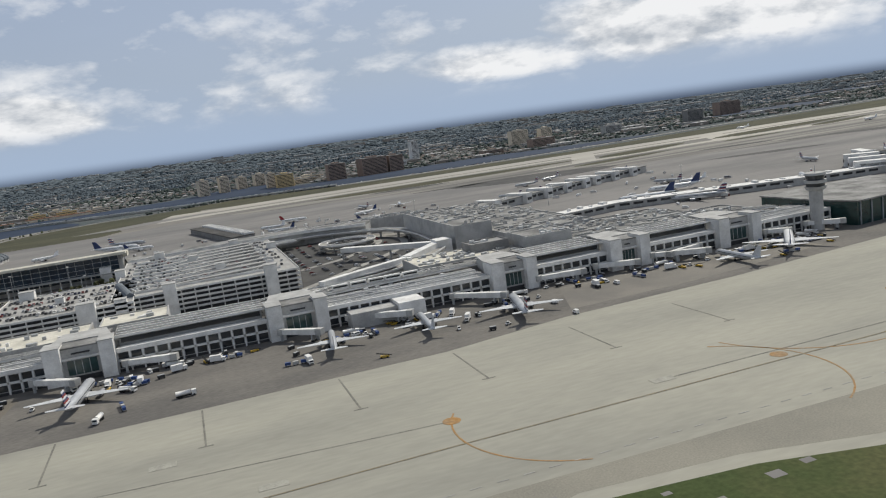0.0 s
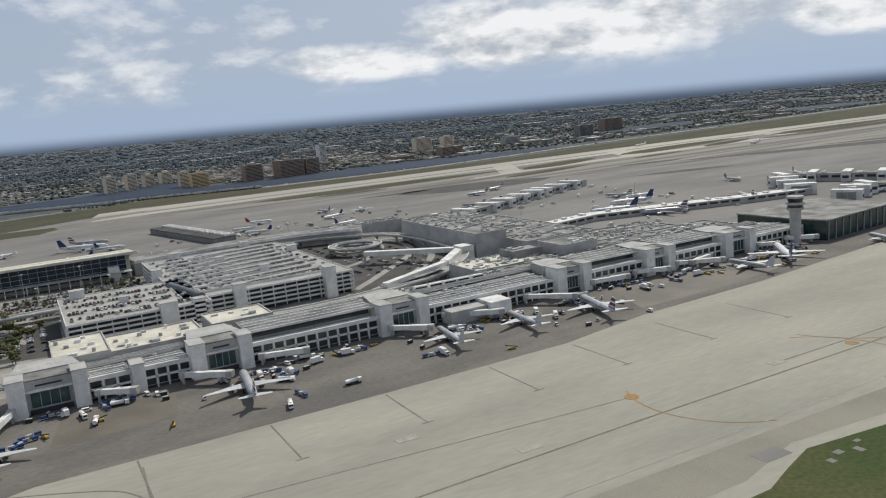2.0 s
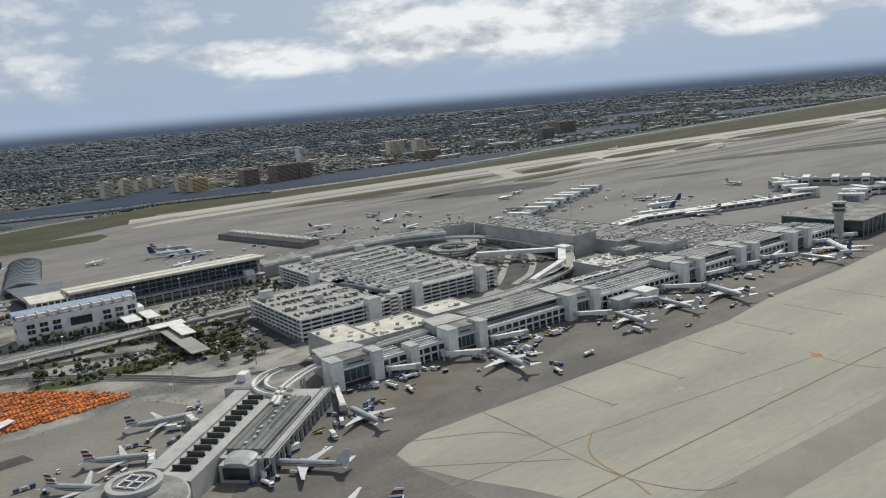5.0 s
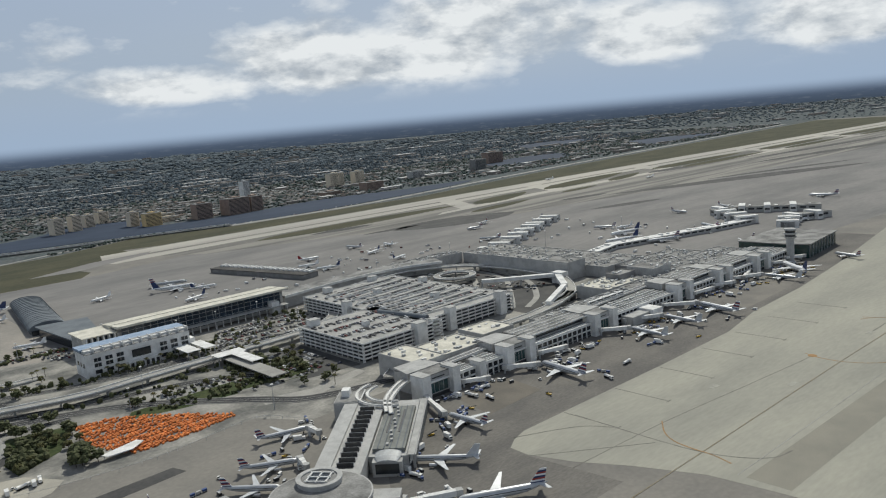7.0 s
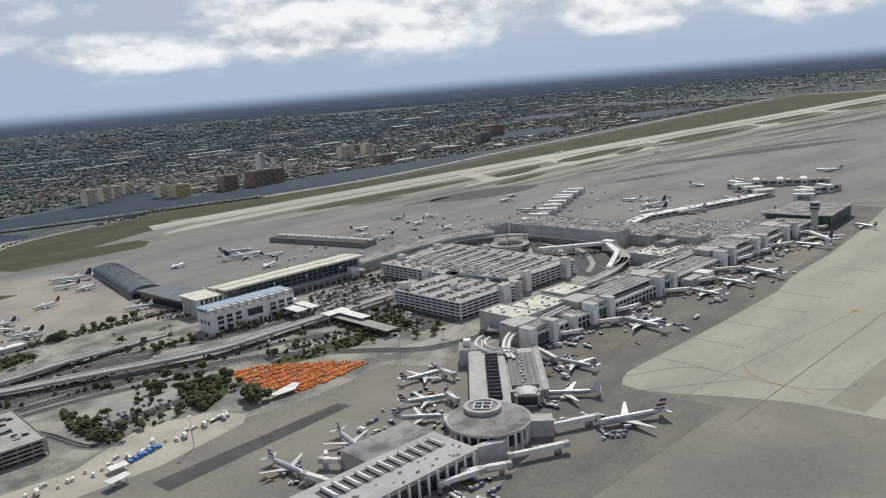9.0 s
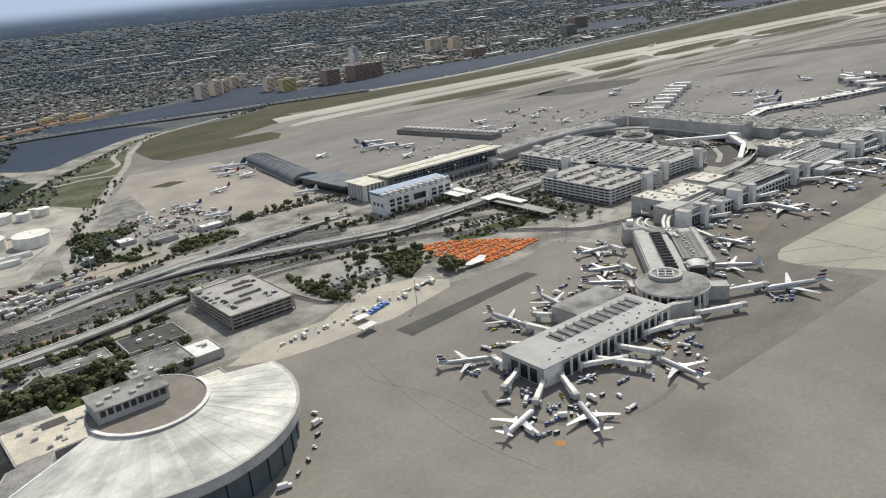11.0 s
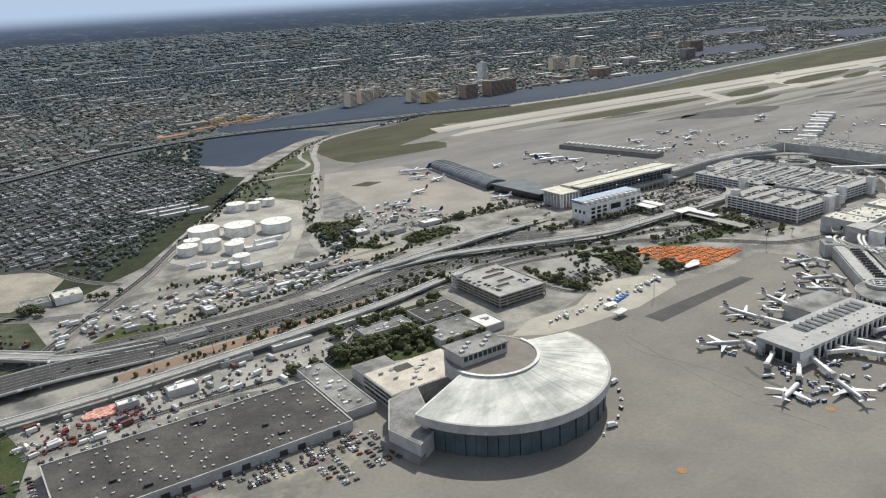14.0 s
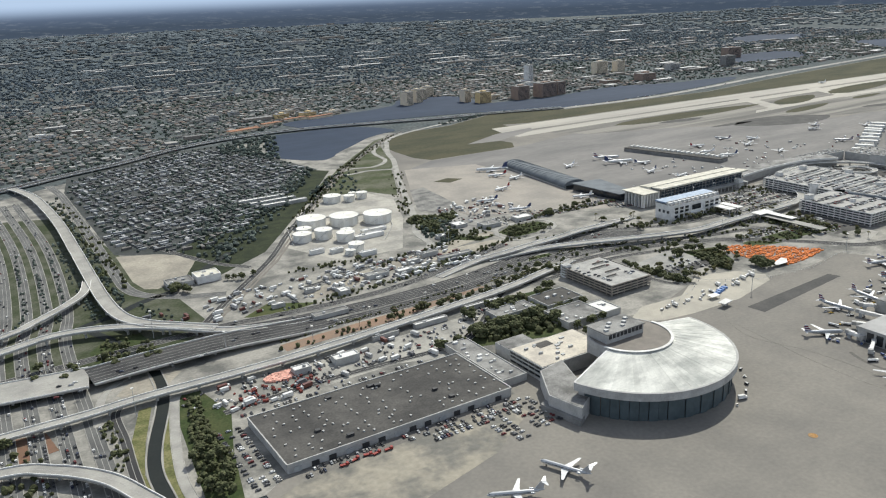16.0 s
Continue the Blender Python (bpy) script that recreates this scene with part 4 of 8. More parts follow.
road("road_north_loop", [(-1330, 765), (-1200, 776), (-1100, 784), (-1000, 788), (-940, 782), (-880, 776), (-800, 776), (-720, 790), (-650, 812), (-580, 830)], 12, "frontage road beside the lots", M_ROAD, 0.15, 4)
road("road_drive_inner", [(-640, 752), (-560, 735), (-500, 728), (-440, 716), (-390, 702), (-340, 700), (-280, 702), (-220, 712), (-170, 740)], 9, "dark terminal drive at ground level", M_ROAD, 0.18, 3)
road("road_drive_outer", [(-520, 806), (-460, 800), (-400, 782), (-350, 760), (-300, 750), (-250, 748), (-200, 752), (-150, 790), (-90, 820), (0, 828)], 10, "dark kerbside drive before the south terminal", M_ROAD, 0.19, 3)
road("road_frontage_low", [(-700, 700), (-620, 688), (-540, 698), (-470, 690), (-420, 676), (-370, 668)], 8, "narrow dark service road below the viaduct", M_ROAD, 0.17, 2)
road("road_lot_lane", [(-880, 842), (-800, 858), (-720, 872), (-660, 880)], 7, "dark lane between truck lots", M_ROAD, 0.17, 2)
road("road_staff_lane", [(-556, 690), (-535, 640), (-522, 590), (-500, 572)], 7, "dark lane beside the hedges", M_ROAD, 0.17, 2)
road("road_park_lane", [(-1060, 1250), (-1000, 1180), (-940, 1020), (-900, 960)], 8, "lane along the mobile home park", M_ROAD, 0.17, 2)
road("road_tank_side", [(-701, 873), (-662, 893), (-647, 955), (-618, 1005), (-580, 1086), (-534, 1186), (-478, 1306), (-430, 1400), (-402, 1460), (-380, 1520), (-336, 1606), (-290, 1680), (-215, 1735), (-40, 1800), (110, 1845)], 10, "two-lane perimeter road", M_DECK, 0.15, 2)
road("road_perimeter_loop", [(-450, 1366), (-500, 1385), (-543, 1380), (-560, 1400), (-520, 1425), (-470, 1415), (-420, 1460), (-395, 1560), (-300, 1690)], 8, "looping perimeter road", M_DECK, 0.15, 2)
road("road_loop", [(-564, 869), (-546, 896), (-507, 903), (-466, 896), (-460, 872), (-477, 851), (-516, 836), (-556, 836), (-564, 869)], 6, "small loop road round a planted island", M_DECK, 0.14, 1)
road("road_rail_side", [(-205, 1765), (-320, 1670), (-469, 1500), (-536, 1425), (-640, 1290), (-719, 1185), (-800, 1075), (-870, 970), (-961, 862), (-1010, 800)], 8, "straight road beside the tracks", M_ROAD, 0.15, 2)
for o in (-14, -9):
    c = [(-240, 1770), (-536, 1443), (-719, 1191), (-870, 974), (-961, 862), (-1040, 770)]
    structure("railway_track", Solid().band(c, 3.0, -0.4, 0.35, -o), mat("rail_ballast", (0.22, 0.20, 0.175), scale=0.05), "straight railway track on pale ballast", "railway")
M_FREE = mat("worn_freeway", (0.150, 0.150, 0.144), (0.100, 0.100, 0.097), scale=0.03, fine=0.6, grain=0.1)
def freeway(x):
    return [(x - 20, 420), (x - 14, 560), (x - 12, 640), (x - 5, 835), (x + 12, 955), (x + 24, 1230), (x + 14, 1560)]


for x in (-1191, -1171, -1151, -1131):
    road("road_freeway", freeway(x), 11.0, "freeway carriageway", M_FREE, 0.14, 3)
road("road_park_edge", [(-1050, 1690), (-1042, 1565), (-1047, 1250), (-1051, 1058), (-1051, 974), (-1036, 934), (-999, 903), (-957, 883)], 13, "pale grey road along the mobile home park", M_FREE, 0.16, 3)
road("road_canal_bank", [(-1132, 470), (-1130, 549), (-1126, 604), (-1124, 652), (-1112, 672)], 7, "dark lane with white dashes beside the canal", M_ROAD, 0.18, 2)
road("road_ramp_loop", [(-1139, 640), (-1136, 662), (-1124, 698), (-1104, 719), (-1083, 725), (-1060, 718)], 5.5, "narrow pale ramp curving under the bridge", M_DECK, 0.18, 1)
road("road_canal_side", [(-1092, 440), (-1104, 500), (-1097, 565), (-1080, 640), (-1072, 662)], 6.5, "pale lane along the canal", M_DECK, 0.17, 1)
road("road_hangar_side", [(-1050, 602), (-940, 606), (-830, 600), (-790, 610), (-740, 650), (-690, 690)], 7, "service lane between lots", M_ROAD, 0.14, 2)
road("road_residential", [(-1000, 2050), (-600, 2150), (-300, 2350), (300, 2500), (1200, 2700), (3000, 3100)], 12, "city street among houses", M_ROAD, 0.12, 2)


# ---- north terminal: facade sections and gate portals ----
def openings(t, x0, x1, y, rows, bay, material=M_GLASS, face=-1, depth=0.35):
    """Window panes set between piers along a wall that faces -y."""
    n = max(1, round((x1 - x0) / bay))
    w = (x1 - x0) / n
    for z0, z1 in rows:
        for k in range(n):
            part("window", Solid().box(x0 + k * w + w * 0.13, x0 + (k + 1) * w - w * 0.13, y - 0.06, y + 0.3, z0, z1), material, t)
    for k in range(n + 1):
        part("pilaster", Solid().box(x0 + k * w - 0.45, x0 + k * w + 0.45, y - 0.7, y - 0.1, 0.0, rows[-1][1] + 0.8), M_WHITE, t)


def terminal_section(x0, x1, hall=False, bay=6.6):
    t = thing("terminal_section", "white terminal wing with two rows of windows and a raised hall" if hall else "long white concrete terminal wing with two rows of dark windows", "terminal building", "north terminal wings")
    part("wall", Solid().box(x0, x1, 459, 500, -0.4, 12.2), M_PALE, t)
    part("roof", Solid().box(x0, x1, 459.6, 500, 12.2, 12.7), M_ROOF, t, "stained grey gravel roof")
    part("parapet", Solid().box(x0, x1, 458.0, 459.4, 11.0, 13.4), M_WHITE, t, "white concrete parapet")
    part("spandrel", Solid().box(x0, x1, 458.3, 458.96, 5.7, 6.9), M_WHITE, t)
    # Flat near-black band: shade of the service bays put into the colour.
    part("plinth_shade_band", Solid().box(x0 + 0.5, x1 - 0.5, 458.8, 459.05, 0.0, 1.6), M_DARK, t, "flat dark band, shade of the ground-level service bays in its colour")
    openings(t, x0, x1, 459.0, ((2.0, 5.5), (7.0, 10.6)), bay)
    if hall:
        part("hall", Solid().box(x0 + 2, x1 - 2, 466, 492, 12.7, 18.4), M_PALE, t)
        part("hall_roof", Solid().box(x0, x1, 463.5, 494, 18.4, 19.3), M_ROOF, t, "flat grey roof with a pale edge")
        part("hall_glazing", Solid().box(x0 + 3, x1 - 3, 465.6, 466.05, 14.6, 17.2), M_GLASS, t, "long dark clerestory band")
        part("hall_edge", Solid().box(x0, x1, 463.0, 463.5, 18.2, 19.6), M_WHITE, t)
    for yy, w, h2 in ((461.5, 0.7, 0.9), (465.5, 0.5, 0.7), (470, 0.8, 1.0), (475.5, 0.6, 0.8), (481, 0.9, 1.1), (487, 0.5, 0.7)):
        if not hall or yy < 463:
            part("roof_kerb", Solid().box(x0 + 1, x1 - 1, yy, yy + w, 12.7, 12.7 + h2), M_WHITE, t, "long white roof kerb")
            part("roof_gutter", Solid().box(x0 + 1, x1 - 1, yy + w + 0.2, yy + w + 2.2, 12.7, 12.78), M_DROOF, t, "dark tarred roof gutter")
    if hall:
        for k in range(4):
            part("roof_rib", Solid().box(x0 + 1, x1 - 1, 468 + k * 7, 468.6 + k * 7, 19.3, 19.9), M_WHITE, t)
    rnd = random.Random(int(x0))
    for k in range(int((x1 - x0) / 9)):
        a, b = rnd.uniform(x0 + 2, x1 - 5), rnd.uniform(493.5 if hall else 474, 497)
        part("roof_unit", Solid().box(a, a + rnd.uniform(1.5, 4), b, b + rnd.uniform(1.2, 2.6), 12.7, 12.7 + rnd.uniform(1.0, 2.2)), M_WHITE if rnd.random() < 0.5 else M_STEEL, t, "rooftop air unit")
    return t


def gate_portal(x0, x1):
    t = thing("gate_portal", "white gate tower pair round a teal glazed portal", "gate tower", "north terminal gate towers")
    for a, b in ((x0, x0 + 8.5), (x1 - 7.5, x1)):
        part("pylon", Solid().box(a, b, 453.5, 468, -0.4, 20.4), M_WHITE, t, "tall white concrete pylon")
        part("pylon_cap", Solid().box(a - 0.3, b + 0.3, 453.2, 468.3, 20.4, 20.9), M_PALE, t)
    a, b = x0 + 8.5, x1 - 7.5
    part("portal_wall", Solid().box(a, b, 458.5, 500, -0.4, 18.2), M_PALE, t)
    part("portal_glass", Solid().box(a + 2.2, b - 2.2, 458.1, 458.7, 3.8, 11.6), M_TEAL, t, "large teal glass front")
    for k in range(1, 4):
        xx = a + 2.2 + k * (b - a - 4.4) / 4
        part("mullion", Solid().box(xx - 0.15, xx + 0.15, 457.95, 458.1, 3.8, 11.6), M_STEEL, t)
    part("lintel", Solid().box(a, b, 456.8, 458.5, 12.4, 13.4), M_WHITE, t)
    part("slot", Solid().box(a + 5, b - 5, 458.2, 458.6, 15.0, 15.9), M_DARK, t, "dark vent slot")
    part("portal_roof", Solid().prism([(a, 458.5), (b, 458.5), (b + 5, 492), (a - 5, 492)], 18.2, 19.0), M_ROOF, t, "grey flat roof")
    part("rear_block", Solid().prism([(x0 + 2, 474), (x1 - 2, 474), (x1 - 6, 496), (x0 + 6, 496)], 12.7, 19.6), M_PALE, t)
    # No opening is cut; this near-black panel carries its shade as colour.
    part("base_shade_panel", Solid().box(a + 1, b - 1, 458.15, 458.6, 0.0, 2.8), M_DARK, t, "flat dark panel, shade of a vehicle opening in its colour")
    return t


for a, b in ((-80, -44.5), (38, 73), (177, 208), (261, 291), (346, 381)):
    gate_portal(a, b)
gate_portal(-173, -134)
for a, b, h in ((-134, -112, False), (-105, -80, False), (-44.5, 38, True), (73, 177, False), (208, 261, True), (291, 346, True), (381, 446, False)):
    terminal_section(a, b, h)
t = thing("terminal_pylon", "single tall white concrete pylon on the terminal front", "gate tower")
part("shaft", Solid().box(-112, -105, 453.5, 466, -0.4, 16.5), M_WHITE, t)
part("cap", Solid().box(-112.3, -104.7, 453.2, 466.3, 16.5, 17.0), M_PALE, t)
t = thing("gate_block", "low white block standing out from the terminal front", "annex")
part("block", Solid().box(112, 128, 440, 458, -0.4, 11.0), M_WHITE, t)
part("opening", Solid().box(110.9, 111.95, 444, 447, 3, 7), M_DARK, t)
part("link", Solid().box(84, 112, 444, 457.8, -0.4, 9.0), M_PALE, t)
# roof train: two white guideways along the roof, bending onto the round concourse
for o, zz in ((0, 14.6), (5.5, 14.6)):
    t = thing("guideway", "white concrete train guideway along the terminal roof", "guideway", "roof train guideways")
    c = curve_pts([(430, 497 + o, zz), (200, 497 + o, zz), (-60, 484 + o, zz), (-140, 478 + o, zz), (-175, 472 + o, zz), (-205, 452 + o, zz), (-222, 430 + o, zz)], 10)
    part("beam", Solid().band(c, 3.4, -1.0, 0.0), M_WHITE, t)
    part("rail", Solid().band(c, 0.5, 0.0, 0.5, -1.3), M_PALE, t)
    part("rail", Solid().band(c, 0.5, 0.0, 0.5, 1.3), M_PALE, t)
    for k in range(4, len(c) - 1, 5):
        part("post", Solid().box(c[k][0] - 0.6, c[k][0] + 0.6, c[k][1] - 0.6, c[k][1] + 0.6, 0 if c[k][0] < -180 else 12.0, zz - 1.0), M_PALE, t)
for k, (r, a0) in enumerate(((22, 60), (30, 60))):
    t = thing("guideway_spur", "curved white train guideway spur", "guideway", "roof train guideways")
    c = [(-205 + 14 + r * math.cos(radians(a)), 463 + r * math.sin(radians(a)), 14.6) for a in range(95, 236, 10)]
    part("beam", Solid().band(c, 3.0, -1.0, 0.0), M_WHITE, t)
    part("rail", Solid().band(c, 0.4, 0.0, 0.45, -1.2), M_PALE, t)
    part("rail", Solid().band(c, 0.4, 0.0, 0.45, 1.2), M_PALE, t)
for k, x in enumerate((84, 96, 108, 119, 131)):
    t = thing("train_car", "white rooftop train car on its guideway", "train", "rooftop train cars")
    part("body", Solid().box(x, x + 10.5, 496, 498.8, 14.7, 17.9), M_WHITE, t)
    part("window_band", Solid().box(x + 0.6, x + 9.9, 495.9, 498.9, 16.0, 17.2), M_GLASS, t)

# ---- diagonal pier and the round hub ----
ANG = 45.0
PO = (-210, 458, 0)


def along(u, v):
    """u metres down the diagonal pier, v across it to the near side."""
    c = math.cos(radians(225))
    return PO[0] + c * u - c * v, PO[1] + c * u + c * v


t = thing("diagonal_pier", "two-storey grey pier with a ridged metal roof and white fins", "terminal building")
S = lambda: Solid(225, PO)  # noqa: E731
part("wall", S().box(-6, 92, 4, 30, -0.4, 10.5), M_PALE, t)
part("metal_roof", S().box(12, 86, 6, 27, 10.5, 13.0), M_SEAM, t, "grey-green standing seam roof")
for v in (9, 13, 17, 21, 25):
    part("roof_rib", S().box(12, 86, v, v + 0.5, 13.0, 13.4), M_METAL, t)
for v in (11.5, 19.5):
    part("roof_slot", S().box(20, 60, v, v + 1.4, 13.0, 13.3), M_DARK, t, "dark roof vent slot")
part("spandrel", S().box(-6, 92, 30.05, 30.6, 5.0, 6.0), M_WHITE, t, "pale band between the floors")
for k in range(14):
    u = -4 + k * 7
    part("fin", S().box(u, u + 0.8, 29.9, 31.4, 5.4, 10.6), M_WHITE, t, "white concrete fin")
    part("outer_column", S().prism([(u + 0.1, 31.6), (u + 0.9, 31.6), (u + 0.9, 33.4), (u + 0.1, 33.4)], -0.4, 10.4), M_PALE, t, "tall pale column under the eave")
    part("window", S().box(u + 1.2, u + 6.6, 29.9, 30.3, 6.2, 9.9), M_GLASS, t)
    part("window_bar", S().box(u + 3.7, u + 4.0, 29.95, 30.45, 6.2, 9.9), M_STEEL, t)
    # Bay shade is put into the colour of a flat panel.
    part("bay", S().box(u + 1.0, u + 6.8, 29.9, 30.2, 0.4, 4.8), M_DARK, t, "flat dark panel, shade of a ground-level bay in its colour")
part("eave", S().box(-6, 92, 29, 34.2, 10.5, 11.0), M_PALE, t)
part("rounded_end", Solid(225, PO).tube([(86.2, 16.5, 10.4, 9.0, 2.3), (94, 16.5, 10.2, 8.2, 2.0), (99, 16.5, 9.6, 6.4, 1.3)], 20), M_STEEL, t, "rounded silver metal roof end")
part("end_block", S().box(92.2, 99, 7, 26, -0.4, 9.6), M_PALE, t)
part("end_glazing", S().box(98.95, 99.25, 9, 24, 2.0, 8.4), M_GLASS, t)
for v in (28.4, 33.4):
    part("roof_railing", S().box(-6, 92, v, v + 0.3, 11.0, 12.1), M_STEEL, t, "long pale roof railing")
for k in range(10):
    part("roof_unit", S().box(16 + k * 7, 18.4 + k * 7, 14.2 + (k % 3), 16 + (k % 3), 13.0, 14.2), M_PALE, t, "small roof plant box")
t = thing("sawtooth_pier", "white pier roof with a row of dark sawtooth skylights", "terminal building")
part("wall", S().box(-2, 122, -27, 3.5, -0.4, 12.0), M_PALE, t)
part("roof", S().box(-2, 122, -27, 3.5, 12.0, 12.5), M_PALE, t, "white roof deck")
part("roof_step", S().box(4, 112, -26, -16, 12.5, 14.0), M_PALE, t, "raised pale roof strip")
for k in range(13):
    u = 10 + k * 7.9
    part("skylight", S().prism([(u, -13), (u + 5.0, -13), (u + 5.0, -2), (u, -2)], 12.5, 14.0, [12.7, 15.2, 15.2, 12.7]), M_WHITE, t, "sawtooth skylight hood")
    part("skylight_glass", S().box(u + 5.0, u + 5.25, -12.6, -2.4, 12.6, 15.0), M_DARK, t, "dark skylight glass")
    # Flat dark strip with the shadow between two hoods put into the colour.
    part("skylight_shadow_gap", S().box(u + 5.3, u + 7.6, -12.6, -2.4, 12.5, 12.6), M_DROOF, t, "flat dark strip between skylight hoods, their shadow put into its colour")
t = thing("corner_block", "plain grey concrete plant block with a stair head", "annex")
part("block", Solid(45, (-220, 483, 0)).box(-12, 12, -10, 10, -0.4, 14.2), M_PALE, t)
part("block_roof", Solid(45, (-220, 483, 0)).box(-11.3, 11.3, -9.3, 9.3, 14.2, 14.5), M_ROOF, t)
part("stair_head", Solid(45, (-220, 487, 0)).box(-4, 4, -3, 3, 14.5, 19.5), M_WHITE, t)
part("parapet", Solid(45, (-220, 483, 0)).box(-12, 12, -10.4, -9.6, 14.2, 15.2), M_WHITE, t)

HX, HY = -327.0, 361.0
t = thing("round_hub", "round two-tier concourse hub with a flat white disc roof", "terminal building")
part("drum", Solid().cyl(HX, HY, 25.5, -0.4, 13.2, 48), M_PALE, t, "pale curved wall")
part("disc_roof", Solid().cyl(HX, HY, 29.5, 14.2, 16.0, 64), M_PALE, t, "wide pale disc roof")
part("disc_top", Solid().cyl(HX, HY, 28.6, 16.0, 16.2, 64), M_ROOF, t)
part("glass_band", Solid().ring(HX, HY, 25.3, 25.9, 4.5, 13.4, 0, 360, 64), M_GLASS, t, "dark ring of windows")
for k in range(26):
    a = radians(k * 360 / 26)
    part("column", Solid(math.degrees(a), (HX, HY, 0)).box(25.8, 27.6, -0.6, 0.6, -0.4, 14.2), M_WHITE, t)
part("upper_drum", Solid().cyl(-319, 374, 13, 14.2, 18.2, 40), M_PALE, t)
part("upper_rim", Solid().ring(-319, 374, 10.6, 13.6, 18.2, 19.3, 0, 360, 48), M_PALE, t, "white rim wall")
part("upper_roof", Solid().cyl(-319, 374, 10.7, 18.2, 18.5, 40), M_GREY, t)
sk = Solid(38, (-319, 374, 18.5))
for q in range(-1, 2):
    sk.box(-7, 7, q * 6 - 0.4, q * 6 + 0.4, 0.2, 0.9)
    sk.box(q * 6 - 0.4, q * 6 + 0.4, -7, 7, 0.2, 0.9)
part("grid_frame", sk, M_WHITE, t, "white steel grid on the hub roof")
part("grid_panel", Solid(38, (-319, 374, 18.5)).box(-6, 6, -6, 6, 0.02, 0.2), M_GLASS, t, "dark glass roof light")
part("arm", Solid(-45, (-303, 345, 0)).box(-2, 16, -6, 6, -0.4, 12), M_PALE, t, "short gate arm")
part("arm_window", Solid(-45, (-303, 345, 0)).box(16, 16.3, -4, 4, 4, 10), M_GLASS, t)
part("link", Solid().prism([(-352, 342), (-335, 336), (-345, 318 + 14), (-372, 345)], -0.4, 13.0), M_PALE, t)

# ---- satellite concourse ----
t = thing("satellite_concourse", "long flat-roofed grey concourse with tall dark bays", "terminal building")
part("wall", Solid().box(-503, -364, 337, 378, -0.4, 13.4), M_PALE, t)
part("roof", Solid().box(-503.6, -363.4, 336.4, 378.6, 13.4, 14.2), mat("pale_grey_roof_sheet", (0.43, 0.425, 0.41), (0.345, 0.34, 0.33), scale=0.05, fine=0.4, grain=0.07), t, "pale grey membrane roof")
part("rear_wing", Solid().box(-420, -362, 378, 408, -0.4, 12.5), M_PALE, t)
part("rear_roof", Solid().box(-420.5, -361.5, 378.6, 408.5, 12.5, 13.2), M_ROOF, t)
for k in range(15):
    x = -484 + k * 7.8
    part("bay", Solid().box(x, x + 5.6, 336.7, 337.2, 1.0, 11.0), M_GLASS, t, "tall dark glazed bay")
    part("fin", Solid().box(x + 5.9, x + 7.3, 335.6, 337.0, -0.4, 13.4), M_WHITE, t)
for k in range(3):
    y = 344 + k * 9
    part("bay", Solid().box(-503.3, -502.8, y, y + 6.6, 1.0, 11.0), M_GLASS, t, "tall dark glazed bay")
part("corner_panel", Solid().box(-503.5, -487, 336.3, 336.95, -0.4, 13.4), M_WHITE, t, "blank white end panel")
for k in range(11):
    x = -462 + k * 8.6
    part("skylight", Solid().prism([(x, 357), (x + 4.4, 357), (x + 4.4, 371), (x, 371)], 14.2, 16, [17.0, 14.4, 14.4, 17.0]), M_WHITE, t, "sawtooth skylight hood")
    part("skylight_glass", Solid().box(x - 3.9, x - 0.1, 357.2, 370.8, 14.2, 14.6), M_DARK, t, "dark skylight glass")
rnd = random.Random(5)
for k in range(22):
    x, y = rnd.uniform(-500, -368), rnd.uniform(339, 354)
    part("roof_unit", Solid().box(x, x + rnd.uniform(0.8, 2.2), y, y + rnd.uniform(0.8, 1.6), 14.2, 14.2 + rnd.uniform(0.6, 1.4)), M_STEEL, t)

# ---- halls behind the north terminal ----
def plain_hall(name, label, x0, x1, y0, y1, h, wall, roof, units=8, seed=1):
    t = thing(name, label, "hall")
    part("wall", Solid().box(x0, x1, y0, y1, -0.4, h), wall, t)
    part("roof", Solid().box(x0 + 0.8, x1 - 0.8, y0 + 0.8, y1 - 0.8, h, h + 0.3), roof, t)
    for a, b, c, d in ((x0, x1, y0, y0 + 0.8), (x0, x1, y1 - 0.8, y1), (x0, x0 + 0.8, y0 + 0.8, y1 - 0.8), (x1 - 0.8, x1, y0 + 0.8, y1 - 0.8)):
        part("parapet", Solid().box(a, b, c, d, h, h + 1.1), wall, t)
    r = random.Random(seed)
    for k in range(units):
        a, b = r.uniform(x0 + 2, x1 - 7), r.uniform(y0 + 2, y1 - 5)
        part("roof_unit", Solid().box(a, a + r.uniform(1.5, 5), b, b + r.uniform(1.2, 3), h + 0.3, h + 0.3 + r.uniform(0.8, 2.2)), M_STEEL if r.random() < 0.5 else M_WHITE, t, "rooftop air unit")
    return t


h = plain_hall("white_hall", "boxy hall with a bright cream roof and grey walls", -149, -118, 488, 541, 18.4, M_PALE, M_CREAM, 8, 3)
part("window", Solid().box(-149.3, -148.9, 500, 504, 6, 10), M_DARK, h)
part("window", Solid().box(-149.3, -148.9, 512, 515, 6, 12), M_DARK, h)
plain_hall("white_hall", "lower bright cream-roofed hall beside the road", -118, -62, 494, 536, 15.5, M_PALE, M_CREAM, 16, 4)
plain_hall("white_hall", "small cream-roofed hall in front of the garage", -56, -16, 506, 540, 17.0, M_PALE, M_CREAM, 6, 6)
plain_hall("terminal_hall", "long flat grey terminal hall behind the gates", 20, 170, 505, 520, 12.0, M_PALE, M_ROOF, 26, 7)
plain_hall("terminal_hall", "wide grey terminal roof crowded with air units", 165, 420, 500, 548, 13.0, M_PALE, M_ROOF, 60, 8)
